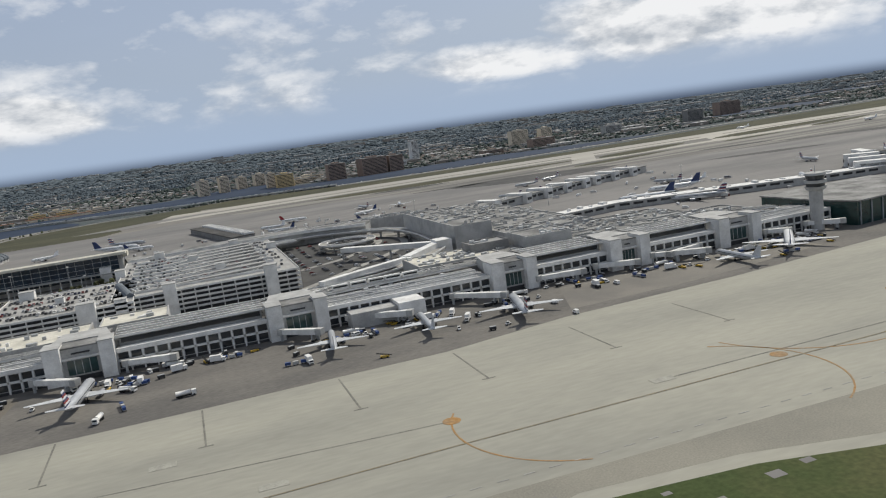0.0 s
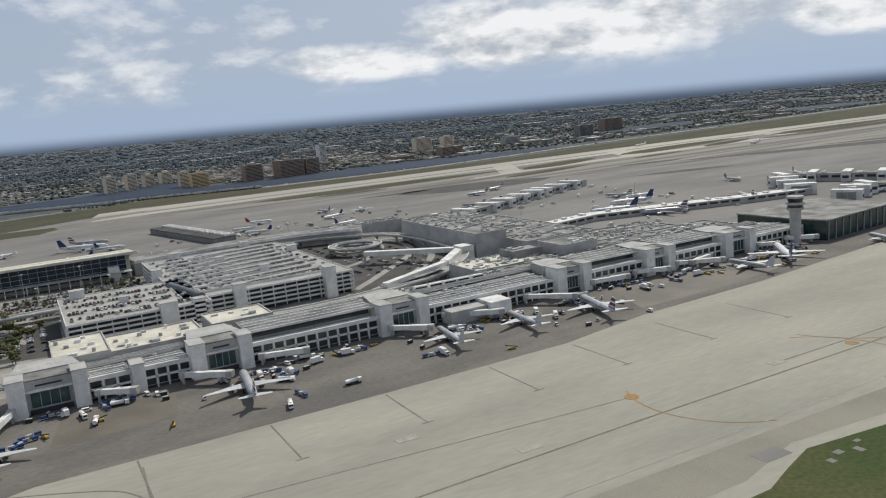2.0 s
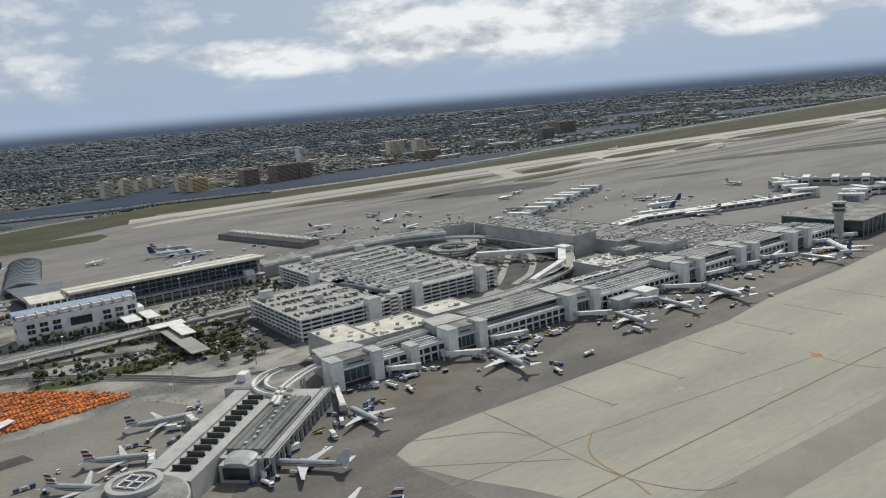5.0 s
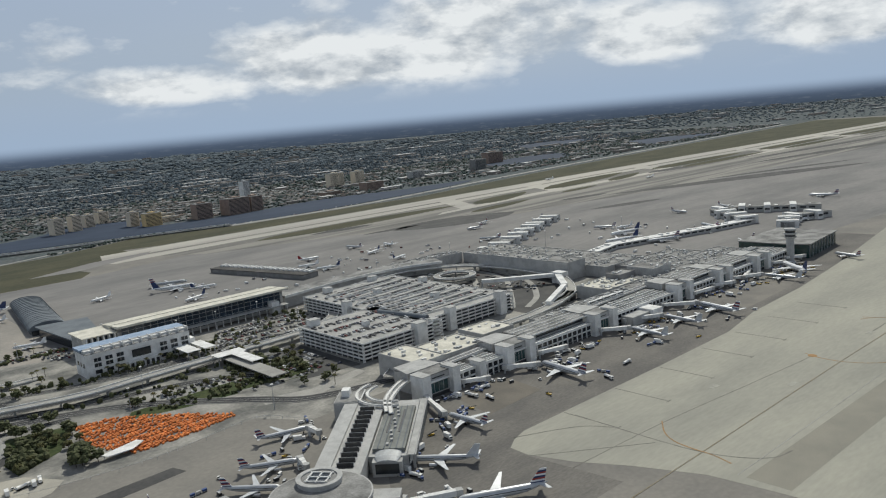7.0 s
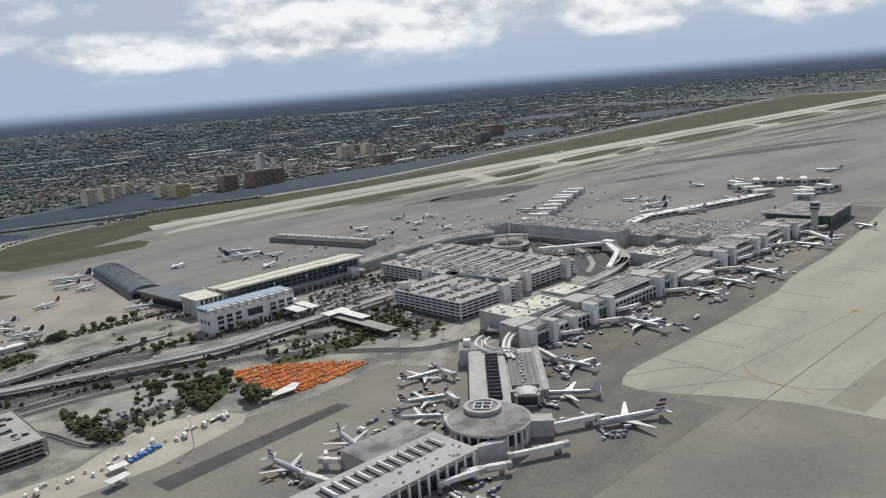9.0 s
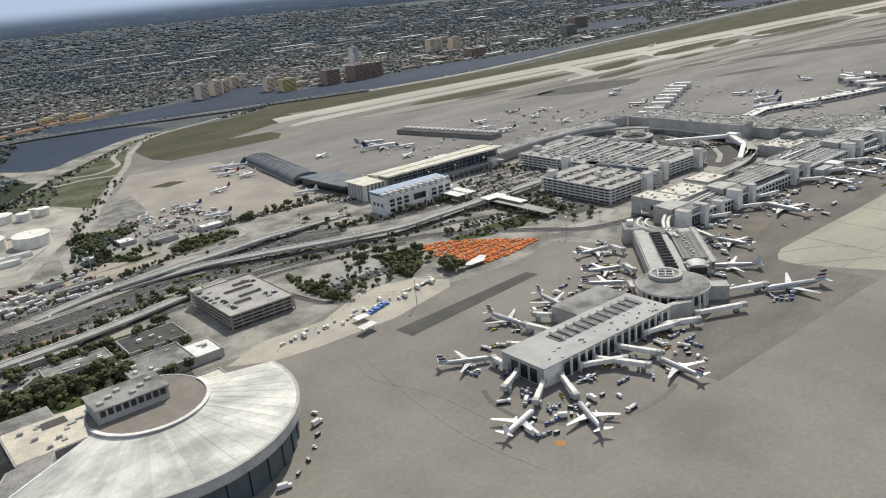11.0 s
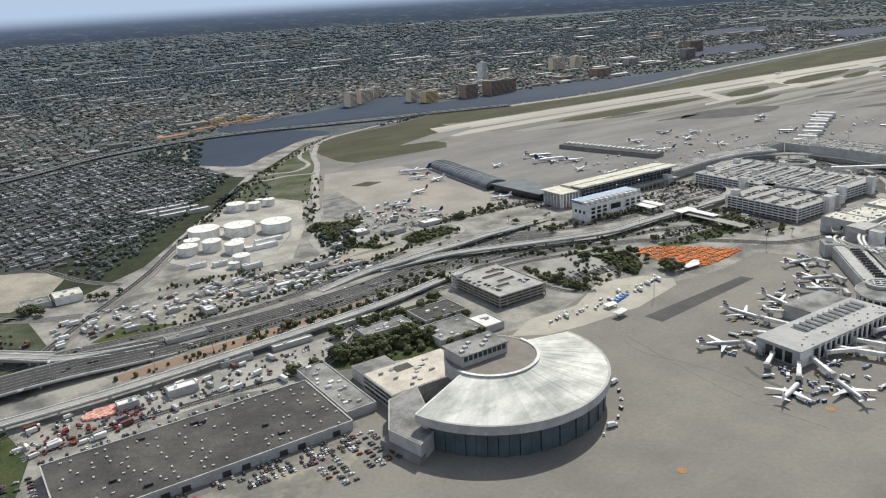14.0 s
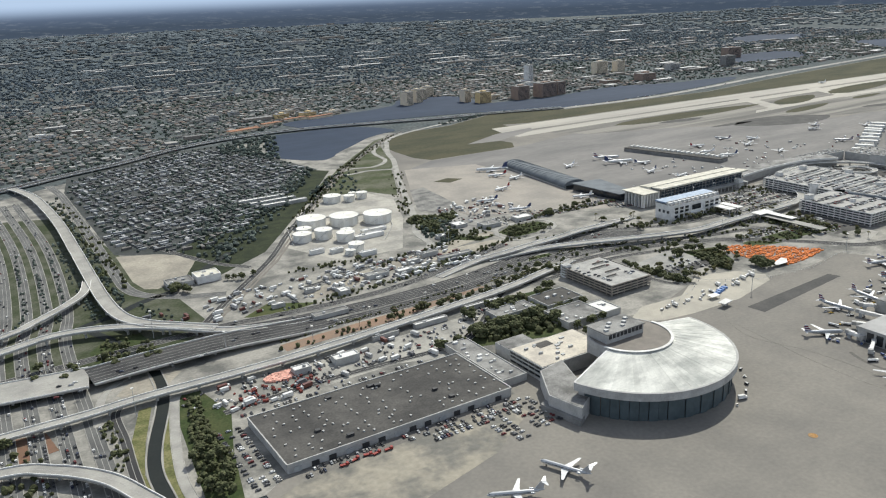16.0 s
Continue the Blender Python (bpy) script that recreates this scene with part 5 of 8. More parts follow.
plain_hall("skylight_hall", "hall with a bright broken white roof of skylights", 150, 212, 522, 566, 13.5, M_PALE, M_CREAM, 40, 9)
plain_hall("plant_block", "grey windowless block above the terminal roof", 232, 268, 520, 556, 21.0, M_PALE, M_ROOF, 8, 10)
plain_hall("plant_block", "grey windowless block above the terminal roof", 196, 226, 540, 560, 19.0, M_GREY, M_ROOF, 4, 11)
plain_hall("long_hall", "long plain grey hall facing the road court", 216, 250, 632, 792, 22.0, M_PALE, M_ROOF, 14, 12)
plain_hall("terminal_hall", "flat terminal roof with many air units", 250, 330, 600, 860, 13.0, M_PALE, M_ROOF, 70, 13)
plain_hall("terminal_hall", "flat terminal roof with many air units", 268, 390, 552, 600, 12.0, M_GREY, M_ROOF, 40, 14)
plain_hall("terminal_hall", "curving terminal roof end with air units", 120, 250, 862, 890, 14.0, M_PALE, M_ROOF, 20, 15)

def roof_clutter(name, label, x0, x1, y0, y1, z, n, seed):
    """Ducts and plant crowded on a flat roof."""
    r = random.Random(seed)
    light, dark = Solid(), Solid()
    for k in range(n):
        x, y = r.uniform(x0, x1), r.uniform(y0, y1)
        if r.random() < 0.35:
            light.box(x, min(x1, x + r.uniform(6, 22)), y, y + r.uniform(0.5, 1.1), z, z + r.uniform(0.5, 1.2))
        elif r.random() < 0.5:
            light.box(x, x + r.uniform(1, 4), y, y + r.uniform(1, 3), z, z + r.uniform(0.8, 2.4))
        else:
            dark.box(x, x + r.uniform(2, 9), y, y + r.uniform(1, 3.5), z, z + r.uniform(0.1, 0.5))
    t = thing(name, label, "roof plant")
    for n2, s2, m2 in (("ductwork", light, M_PALE), ("roof_shaft", dark, M_DARK)):
        tagged(part(n2, s2, m2, t), "small ducts and wells on the roof", "", "", "stuff")


for k, (x0, x1, y0, y1, z, n) in enumerate(((170, 415, 502, 546, 13.3, 150), (22, 165, 506, 519, 12.3, 50), (252, 328, 602, 858, 13.3, 170), (270, 388, 554, 598, 12.3, 90), (122, 248, 864, 888, 14.3, 50), (218, 248, 634, 790, 22.3, 40), (-180, -20, 852, 884, 27.6, 0))):
    if n:
        roof_clutter("roof_plant", "crowded white ducts and dark wells on a flat roof", x0, x1, y0, y1, z, n, 300 + k)

# white covered walkway round the court
t = thing("covered_walkway", "white covered walkway bridge round the road court", "walkway")
c = [(131, 699, 9), (204, 637, 9)]
part("span", Solid().band(c, 7, -1, 3.2), M_WHITE, t)
part("span", Solid().band([(204, 640, 9), (160, 592, 9)], 8, -1, 3.2), M_WHITE, t)
part("span", Solid().band([(160, 592, 9), (86, 553, 9)], 6, -1, 2.8), M_WHITE, t)
part("tower", Solid().box(198, 211, 628, 644, -0.4, 14), M_WHITE, t)
for p in ((131, 699), (167, 668), (182, 616), (120, 571), (90, 556)):
    part("post", Solid().box(p[0] - 0.8, p[0] + 0.8, p[1] - 0.8, p[1] + 0.8, -0.4, 8.0), M_PALE, t)
t = thing("spiral_ramp", "round concrete spiral ramp in the road court", "ramp")
part("ramp", Solid().ring(150, 770, 20, 28, 6.5, 7.6, 0, 360, 40), M_DECK, t)
part("ramp", Solid().ring(150, 770, 20, 28, 3.0, 4.0, 0, 360, 40), M_DECK, t)
part("parapet", Solid().ring(150, 770, 27.6, 28.3, 7.6, 8.8, 0, 360, 40), M_WHITE, t)
part("parapet", Solid().ring(150, 770, 19.7, 20.3, 7.6, 8.8, 0, 360, 40), M_WHITE, t)
for k in range(8):
    a = radians(45 * k)
    part("column", Solid().cyl(150 + 24 * math.cos(a), 770 + 24 * math.sin(a), 0.9, -0.4, 6.5, 8), M_PALE, t)
viaduct([(86, 556, 8), (130, 563, 8), (170, 592, 8), (205, 640, 8), (214, 700, 8), (214, 760, 8), (200, 810, 8), (150, 850, 8), (110, 858, 8), (40, 846, 8)], 11, "curved elevated kerbside drive", 24)
viaduct([(-160, 512, 7), (-110, 545, 8), (-60, 548, 8), (20, 540, 8), (86, 548, 8), (150, 572, 8)], 12, "elevated kerbside drive behind the terminal", 24)


# ---- parking garages ----
M_GDECK = mat("worn_garage_deck", (0.40, 0.39, 0.365), (0.29, 0.285, 0.27), scale=0.05, fine=0.6, grain=0.15)
def garage(name, label, x0, x1, y0, y1, h, levels, wall, towers):
    t = thing(name, label, "parking garage")
    step = h / levels
    # Solid fill in near-black, so the shadow between decks is its colour.
    part("core", Solid().box(x0 + 2.5, x1 - 2.5, y0 + 2.5, y1 - 2.5, -0.4, h - 1.2), M_DARK, t, "solid dark core, shadow between the decks put into its colour")
    for k in range(1, levels + 1):
        part("deck", Solid().box(x0 + 0.5, x1 - 0.5, y0 + 0.5, y1 - 0.5, k * step - 0.5, k * step), M_GDECK if k == levels else M_GREY, t)
        for a, b, c, d in ((x0, x1, y0, y0 + 0.45), (x0, x1, y1 - 0.45, y1), (x0, x0 + 0.45, y0 + 0.45, y1 - 0.45), (x1 - 0.45, x1, y0 + 0.45, y1 - 0.45)):
            part("spandrel", Solid().box(a, b, c, d, k * step - 0.75, k * step + 0.75), wall, t, "pale horizontal spandrel band")
    n = int((x1 - x0) / 9)
    for k in range(n + 1):
        x = x0 + k * (x1 - x0) / n
        part("column", Solid().box(x - 0.35, x + 0.35, y0 + 0.5, y0 + 1.2, -0.4, h - 1.0), wall, t)
    n = int((y1 - y0) / 9)
    for k in range(n + 1):
        y = y0 + k * (y1 - y0) / n
        part("column", Solid().box(x0 + 0.5, x0 + 1.2, y - 0.35, y + 0.35, -0.4, h - 1.0), wall, t)
    for x, y, w, d, z in towers:
        part("stair_tower", Solid().box(x, x + w, y, y + d, -0.4, h + z), M_WHITE, t, "white stair and lift tower")
        part("tower_cap", Solid().box(x - 0.3, x + w + 0.3, y - 0.3, y + d + 0.3, h + z, h + z + 0.4), M_PALE, t)
    return t


garage("parking_garage", "five-deck concrete parking garage with cars on its roof", -137, -40, 580, 690, 17.6, 5, M_WHITE,
       ((-76, 575, 12, 10, 5), (-128, 680, 11, 9, 6), (-52, 580, 8, 8, 3), (-96, 632, 6, 6, 4)))
garage_main = garage("parking_garage", "large multi-storey parking garage with sloping roof ramps", -56, 78, 596, 812, 17.6, 5, M_WHITE,
           ((-20, 591, 9, 9, 6), (52, 590, 9, 10, 7), (-60, 716, 8, 10, 6), (20, 660, 8, 8, 5), (70, 740, 8, 9, 5), (0, 740, 8, 8, 5), (-30, 800, 9, 9, 6), (40, 804, 9, 9, 6)))
for k in range(9):
    y = 612 + k * 21
    part("ramp_wall", Solid().box(-46, 66, y, y + 0.6, 17.6, 19.4), M_WHITE, garage_main, "white ramp side wall")
    part("ramp_slot", Solid().prism([(-38, y + 1), (58, y + 1), (58, y + 5), (-38, y + 5)], 17.6, 17.75), M_GREY, garage_main, "grey ramp strip")
    part("roof_ramp", Solid().prism([(-38, y + 9), (58, y + 9), (58, y + 15), (-38, y + 15)], 17.0, 18, [17.7, 20.3, 20.3, 17.7]), M_GDECK, garage_main, "sloping roof ramp")
t = thing("barrel_canopy", "dark barrel-vaulted canopy on the garage roof", "canopy")
part("vault", Solid(100, (-42, 596, 0)).tube([(4, 0, 17.6, 3.4, 3.4), (70, 0, 17.6, 3.4, 3.4)], 14), M_METAL, t)
garage_brown = garage("parking_garage", "brown four-deck garage beside the access road", -606, -545, 600, 684, 12.6, 4, M_BRICK, ((-606, 678, 10, 8, 2.4),))
for x, y, w, d in ((-590, 622, 16, 3.5), (-580, 634, 22, 3.5), (-586, 652, 24, 4), (-572, 664, 18, 4)):
    part("ramp_slot", Solid().box(x, x + w, y, y + d, 12.6, 12.75), M_DARK, garage_brown, "dark ramp opening")
    part("ramp_wall", Solid().box(x, x + w, y + d + 0.1, y + d + 0.6, 12.6, 14.0), M_BRICK, garage_brown, "low ramp wall")

# ---- white office block on the entry road ----
t = thing("office_block", "white four-storey office block with square windows and a blue roof edge", "office building")
part("wall", Solid().box(-322, -217, 770, 800, -0.4, 22.5), M_WHITE, t)
part("roof", Solid().box(-321.5, -217.5, 770.5, 799.5, 22.5, 22.9), M_ROOF, t)
part("blue_edge", Solid().box(-323, -216, 781, 801, 24.4, 26.4), M_BTRIM, t, "blue upper roof band")
part("attic", Solid().box(-321, -218, 775, 781, 22.5, 25.6), M_WHITE, t)
for k in range(11):
    x = -320 + k * 9.5
    part("attic_hood", Solid().prism([(x, 773), (x + 7, 773), (x + 7, 781), (x, 781)], 22.9, 25, [23.2, 23.2, 26.6, 26.6]), M_PALE, t, "sloping white attic hood")
    part("attic_frame", Solid().box(x + 7.4, x + 8.2, 772, 782, 22.5, 27.0), M_WHITE, t)
for k in list(range(3)) + list(range(6, 9)):
    x = -314 + k * 11
    for z in (3.0, 9.5, 14.6):
        part("window", Solid().box(x, x + (3.2 if z > 4 else 6.5), 769.7, 770.05, z, z + 3.6), M_GLASS, t)
        if z > 4:
            part("window", Solid().box(x + 3.6, x + 6.8, 769.7, 770.05, z, z + 3.6), M_GLASS, t)
part("portal_window", Solid().box(-277, -258, 769.7, 770.05, 10, 17.5), M_GLASS, t, "large dark central window")
part("base_arcade", Solid().box(-283, -250, 766, 770, -0.4, 7.5), M_WHITE, t)
for k in range(6):
    part("arch", Solid().box(-281 + k * 5.2, -278 + k * 5.2, 765.7, 766.1, 0.5, 5.5), M_DARK, t, "dark arcade opening")
for k in range(3):
    part("window", Solid().box(-322.3, -321.95, 774 + k * 8, 778 + k * 8, 10, 14), M_GLASS, t)
part("side_stair", Solid().prism([(-217, 770), (-211, 772), (-211, 790), (-217, 798)], -0.4, 14), M_WHITE, t)
t = thing("covered_walkway", "white-roofed footbridge from the office block over the road", "walkway")
for a, b, c, d in ((-236, -222, 735, 770), (-218, -206, 735, 770), (-226, -196, 690, 706), (-212, -200, 650, 690)):
    part("roof_panel", Solid().box(a, b, c, d, 9.4, 10.0), M_WHITE, t, "bright white roof panel")
    for x in (a + 1, b - 1.6):
        for y in (c + 1, d - 1.6):
            part("post", Solid().box(x, x + 0.6, y, y + 0.6, -0.4, 9.4), M_STEEL, t)
part("deck", Solid().box(-220, -205, 600, 700, 6.4, 7.2), M_DECK, t)

# ---- south terminal ----
t = thing("south_terminal", "long terminal with a blue glass front under a broad white roof", "terminal building")
part("wall", Solid().box(-262, -62, 850, 884, -0.4, 19.0), M_PALE, t)
part("upper_wall", Solid().box(-262, -62, 850, 862, 19.0, 24.4), M_GREY, t)
part("glass_front", Solid().box(-258, -66, 848.9, 849.95, 4.0, 24.4), M_BLUEG, t, "blue glass curtain wall")
for k in range(25):
    part("mullion", Solid().box(-258 + k * 8 - 0.15, -258 + k * 8 + 0.15, 848.5, 848.9, 4.0, 24.4), M_STEEL, t)
for z in (9.6, 14.2, 19.0):
    part("transom", Solid().box(-258, -66, 848.55, 848.9, z, z + 0.35), M_STEEL, t)
part("roof", Solid().prism([(-264, 841), (-58, 841), (-58, 862), (-264, 862)], 24.4, 27, [26.8, 26.8, 25.6, 25.6]), M_CREAM, t, "white roof strip with a deep eave")
part("roof_band", Solid().box(-262, -60, 862, 865.5, 22.0, 24.6), M_METAL, t, "flat dark strip between skylight hoods, their shadow put into its colour band")
part("rear_roof", Solid().prism([(-264, 865.5), (-58, 865.5), (-58, 888), (-264, 888)], 19.0, 25, [25.4, 25.4, 23.6, 23.6]), M_CREAM, t, "white sloping rear roof strip")
part("canopy", Solid().box(-262, -62, 836, 848.5, 7.9, 8.5), M_PALE, t, "long pale kerbside canopy")
for k in range(22):
    part("canopy_post", Solid().box(-260 + k * 9.3, -259.3 + k * 9.3, 836.6, 837.3, -0.4, 7.9), M_WHITE, t)
part("stair_tower", Solid().box(-84, -74, 838, 848, -0.4, 14), M_WHITE, t)
t = thing("glass_pavilion", "tall dark glass pavilion with white columns and a cream canopy roof", "terminal building")
part("glass", Solid().box(-294, -264.5, 852, 888, -0.4, 19.5), M_BLUEG, t, "dark blue glass")
part("roof", Solid().box(-300, -263, 846, 892, 20.5, 21.6), M_CREAM, t, "cream flat canopy roof")
for k in range(6):
    part("column", Solid().prism([(-296 + k * 6, 846.5), (-294.6 + k * 6, 846.5), (-294.6 + k * 6, 851.8), (-296 + k * 6, 851.8)], -0.4, 20.5), M_WHITE, t, "tall white fin column")
for k in range(6):
    part("column", Solid().box(-299, -294.1, 850 + k * 7, 851.2 + k * 7, -0.4, 20.5), M_WHITE, t, "tall white fin column")
t = thing("curved_connector", "curved pale roof joining the terminals", "terminal building")
c = curve_pts([(-60, 866), (0, 874), (60, 878), (130, 872), (190, 846)], 8)
part("wall", Solid().band(c, 26, -0.4, 13.0), M_PALE, t)
part("roof", Solid().band(c, 30, 13.0, 15.0), M_ROOF, t, "grey curved roof")
part("edge", Solid().band(c, 1.2, 12.4, 15.6, -15.2), M_WHITE, t)
t = thing("vaulted_pier", "grey metal barrel-vaulted concourse pier", "terminal building")
part("wall", Solid(-98, (-256, 1236, 0)).box(0, 222, -20, 20, -0.4, 6.0), M_PALE, t)
vault = Solid(-98, (-256, 1236, 0))
vault.tube([(0, 0, 5.6, 21, 8.0), (110, 0, 5.6, 21, 8.8), (222, 0, 5.6, 22, 9.6)], 28)
part("vault", vault, M_METAL, t, "smooth grey metal vault")
for k in range(18):
    part("roof_rib", Solid(-98, (-256, 1236, 0)).tube([(6 + k * 12.4, 0, 5.7, 21.6, 9.0 + k * 0.05), (6.7 + k * 12.4, 0, 5.7, 21.6, 9.0 + k * 0.05)], 28), M_METAL, t)
part("end_glass", Solid(-98, (-256, 1236, 0)).box(222.2, 223, -19, 19, 0, 6), M_GLASS, t)
t = thing("vaulted_link", "flared grey metal link between pier and pavilion", "terminal building")
part("roof", Solid().slab([(-305, 1008, 13), (-245, 1000, 13), (-262, 900, 12), (-296, 900, 12)], 1.2), M_METAL, t)
part("wall", Solid().prism([(-301, 1005), (-249, 998), (-264, 902), (-292, 902)], -0.4, 11), M_GLASS, t)
t = thing("ribbed_pier", "dark pier with a row of pale roof fins", "terminal building")
part("wall", Solid(-78, (22, 1200, 0)).box(0, 215, -14, 14, -0.4, 6.5), M_GREY, t)
part("roof", Solid(-78, (22, 1200, 0)).box(0, 215, -15, 15, 6.5, 7.3), M_DROOF, t)
for k in range(20):
    part("fin", Solid(-78, (22, 1200, 0)).box(4 + k * 10.6, 8.5 + k * 10.6, 2, 15, 7.3, 9.6), M_WHITE, t, "pale roof fin")

# ---- western piers, tower ----
def pier_run(pts, width, h, label, seed, towers=True, roof=M_ROOF):
    t = thing("gate_pier", label, "terminal building", "western gate piers")
    part("wall", Solid().band(pts, width, -0.4, h), M_PALE, t)
    part("roof", Solid().band(pts, width + 1.2, h, h + 0.7), roof, t)
    r = random.Random(seed)
    for a, b in zip(pts, pts[1:]):
        L, ang = math.dist(a, b), math.degrees(math.atan2(b[1] - a[1], b[0] - a[0]))
        for k in range(int(L / 14)):
            for s in (-1, 1):
                part("window", Solid(ang, (a[0], a[1], 0)).box(k * 14 + 2, k * 14 + 12, s * (width / 2 + 0.1) - 0.2, s * (width / 2 + 0.1) + 0.2, h * 0.5, h * 0.82), M_GLASS, t)
            if towers and k % 3 == 0:
                part("gate_house", Solid(ang, (a[0], a[1], 0)).box(k * 14, k * 14 + 11, -width / 2 - 6, width / 2 + 6, -0.4, h + 3.5), M_WHITE, t, "white gate house across the pier")
                part("gate_window", Solid(ang, (a[0], a[1], 0)).box(k * 14 + 1.5, k * 14 + 9.5, -width / 2 - 6.3, width / 2 + 6.3, h * 0.45, h * 0.8), M_DARK, t)
            if r.random() < 0.8:
                part("roof_unit", Solid(ang, (a[0], a[1], 0)).box(k * 14 + 3, k * 14 + r.uniform(5, 9), r.uniform(-6, 0), r.uniform(1, 6), h + 0.7, h + r.uniform(1.5, 3)), M_WHITE, t)
    return t


pier_run([(262, 842), (389, 897), (524, 966), (640, 1015)], 22, 9, "long pier with white gate houses reaching across the far apron", 21)
pier_run([(330, 700), (420, 715), (600, 660), (690, 640)], 18, 7, "narrow gate pier with a long white roof", 22, False, M_WHITE)
pier_run([(680, 640), (760, 740), (800, 720), (860, 600)], 24, 10, "angled two-storey gate pier with dark window bands", 23)
pier_run([(650, 560), (720, 590), (790, 560)], 20, 10, "short two-storey gate pier with dark window bands", 24)
t = thing("control_tower", "ringed grey concrete ramp control tower with a dark glass cab", "control tower")
part("shaft", Solid().cyl(428, 452, 4.6, -0.4, 33, 20), M_PALE, t)
part("lower_ring", Solid().cyl(428, 452, 6.2, 29, 31.5, 24, 7.6), M_PALE, t)
part("lower_glass", Solid().cyl(428, 452, 6.2, 31.5, 34.0, 24), M_GLASS, t)
part("deck_ring", Solid().cyl(428, 452, 7.6, 34.0, 36.0, 24), M_PALE, t)
part("cab_glass", Solid().cyl(428, 452, 5.8, 36.0, 39.6, 24, 6.6), M_GLASS, t, "dark glass cab")
part("cab_roof", Solid().cyl(428, 452, 7.4, 39.6, 41.2, 24, 6.8), M_PALE, t)
part("mast", Solid().cyl(428, 452, 0.25, 41.2, 46, 6), M_STEEL, t)
t = thing("green_glass_hall", "dark green glass-fronted hall", "hall")
part("glass", Solid().prism([(446, 470), (452, 440), (560, 452), (560, 530), (446, 530)], -0.4, 17), M_GREENG, t)
part("roof", Solid().prism([(445, 471), (451, 438), (561, 450), (561, 531), (445, 531)], 17, 18), M_ROOF, t)
for k in range(9):
    part("mullion", Solid().box(455 + k * 11.5, 455.5 + k * 11.5, 439.5 + k * 1.28, 440.4 + k * 1.28, 0, 17), M_STEEL, t)


# ---- round hangar ----
CX, CY, RO, RI = -724.0, 459.0, 91.0, 37.0
A0, A1 = 196.0, 366.0
t = thing("round_hangar", "huge half-round hangar with a white shell roof and dark doors", "hangar")
N = 44
for k in range(N):
    a, b = A0 + (A1 - A0) * k / N, A0 + (A1 - A0) * (k + 1) / N - 0.02
    pts = []
    for ang, r in ((a, RI), (b, RI), (b, RO), (a, RO)):
        pts.append((CX + r * math.cos(radians(ang)), CY + r * math.sin(radians(ang)), 35.5 - 9.5 * (r - RI) / (RO - RI)))
    part("roof_panel", Solid().slab(pts[::-1], 0.8), M_HROOF, t, "" if k else "white radial roof panel")
for k in range(0, N + 1, 2):
    a = A0 + (A1 - A0) * k / N
    s = Solid(a, (CX, CY, 0))
    s.slab([(RI, -0.25, 35.62), (RO, -0.25, 26.12), (RO, 0.25, 26.12), (RI, 0.25, 35.62)], 0.4)
    part("roof_seam", s, M_HROOF, t, "low roof seam")
part("rim", Solid().ring(CX, CY, RO - 1.0, RO + 1.0, 19.5, 26.3, A0, A1, 72), M_PALE, t, "deep pale concrete rim")
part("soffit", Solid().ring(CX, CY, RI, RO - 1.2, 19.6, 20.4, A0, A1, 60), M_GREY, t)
for a in (A0, A1):
    s = Solid(a, (CX, CY, 0))
    s.prism([(RI, -0.8), (RO, -0.8), (RO, 0.8), (RI, 0.8)], 19.5, 26, [35.6, 26.3, 26.3, 35.6])
    part("edge_beam", s, M_WHITE, t, "white roof edge beam")
M_DOOR = mat("dark_hangar_doors", (0.085, 0.112, 0.122), (0.060, 0.080, 0.088), scale=0.1, rough=0.55, fine=0.8, grain=0.08)
for k in range(28):
    a, b = 200 + k * 5.0, 200 + k * 5.0 + 4.7
    if a < 336:
        part("door_leaf", Solid().ring(CX, CY, RO - (3.4 if k % 2 else 4.2), RO - (2.8 if k % 2 else 3.6), -0.4, 19.5, a, b, 2), M_DOOR, t, "tall dark sliding door leaf" if k == 0 else "")
for a in (199, 338, 364):
    part("pier", Solid(a, (CX, CY, 0)).box(RO - 16, RO - 3, -2.6, 2.6, -0.4, 20), M_PALE, t, "massive concrete pier")
# Near-black sheet across the bay: the shade inside is put into its colour.
part("open_bay_back", Solid().ring(CX, CY, 50, 51, -0.4, 19.5, 332, 366, 10), M_DARK, t, "back of the open hangar bay, its shade put into the dark colour")
part("core_wall", Solid().ring(CX, CY, RI - 1, RI, -0.4, 20, A0, A1, 40), M_PALE, t)
part("drum", Solid().ring(CX, CY, RI - 1.0, RI + 0.2, 30, 36.3, 0, 360, 60), M_PALE, t, "round drum wall")
part("drum_cap", Solid().ring(CX, CY, RI - 1.4, RI + 1.2, 36.3, 36.9, 190, 372, 60), M_WHITE, t)
part("drum_floor", Solid().cyl(CX, CY, RI - 0.9, 34.5, 36.0, 48), mat("brown_gravel_roof", (0.235, 0.212, 0.185), (0.185, 0.17, 0.15), scale=0.08), t, "brown gravel roof inside the drum")
part("penthouse", Solid().box(-755, -711, 455, 480, 20, 44.5), M_PALE, t, "raised plant room")
part("penthouse_roof", Solid().box(-756, -710, 454, 481, 44.5, 45.2), M_ROOF, t)
for k in range(9):
    part("louvre", Solid().box(-753 + k * 4.6, -749.8 + k * 4.6, 454.6, 454.98, 40.0, 43.8), M_DARK, t)
for k in range(6):
    part("roof_unit", Solid().box(-752 + k * 6.6, -748.5 + k * 6.6, 460 + (k % 3) * 5, 463 + (k % 3) * 5, 45.2, 46.6), M_STEEL, t)
part("side_wing", Solid().prism([(-828, 446), (-821, 414), (-800, 426), (-776, 490), (-806, 484)], -0.4, 14.5), M_PALE, t, "windowless grey side wing")
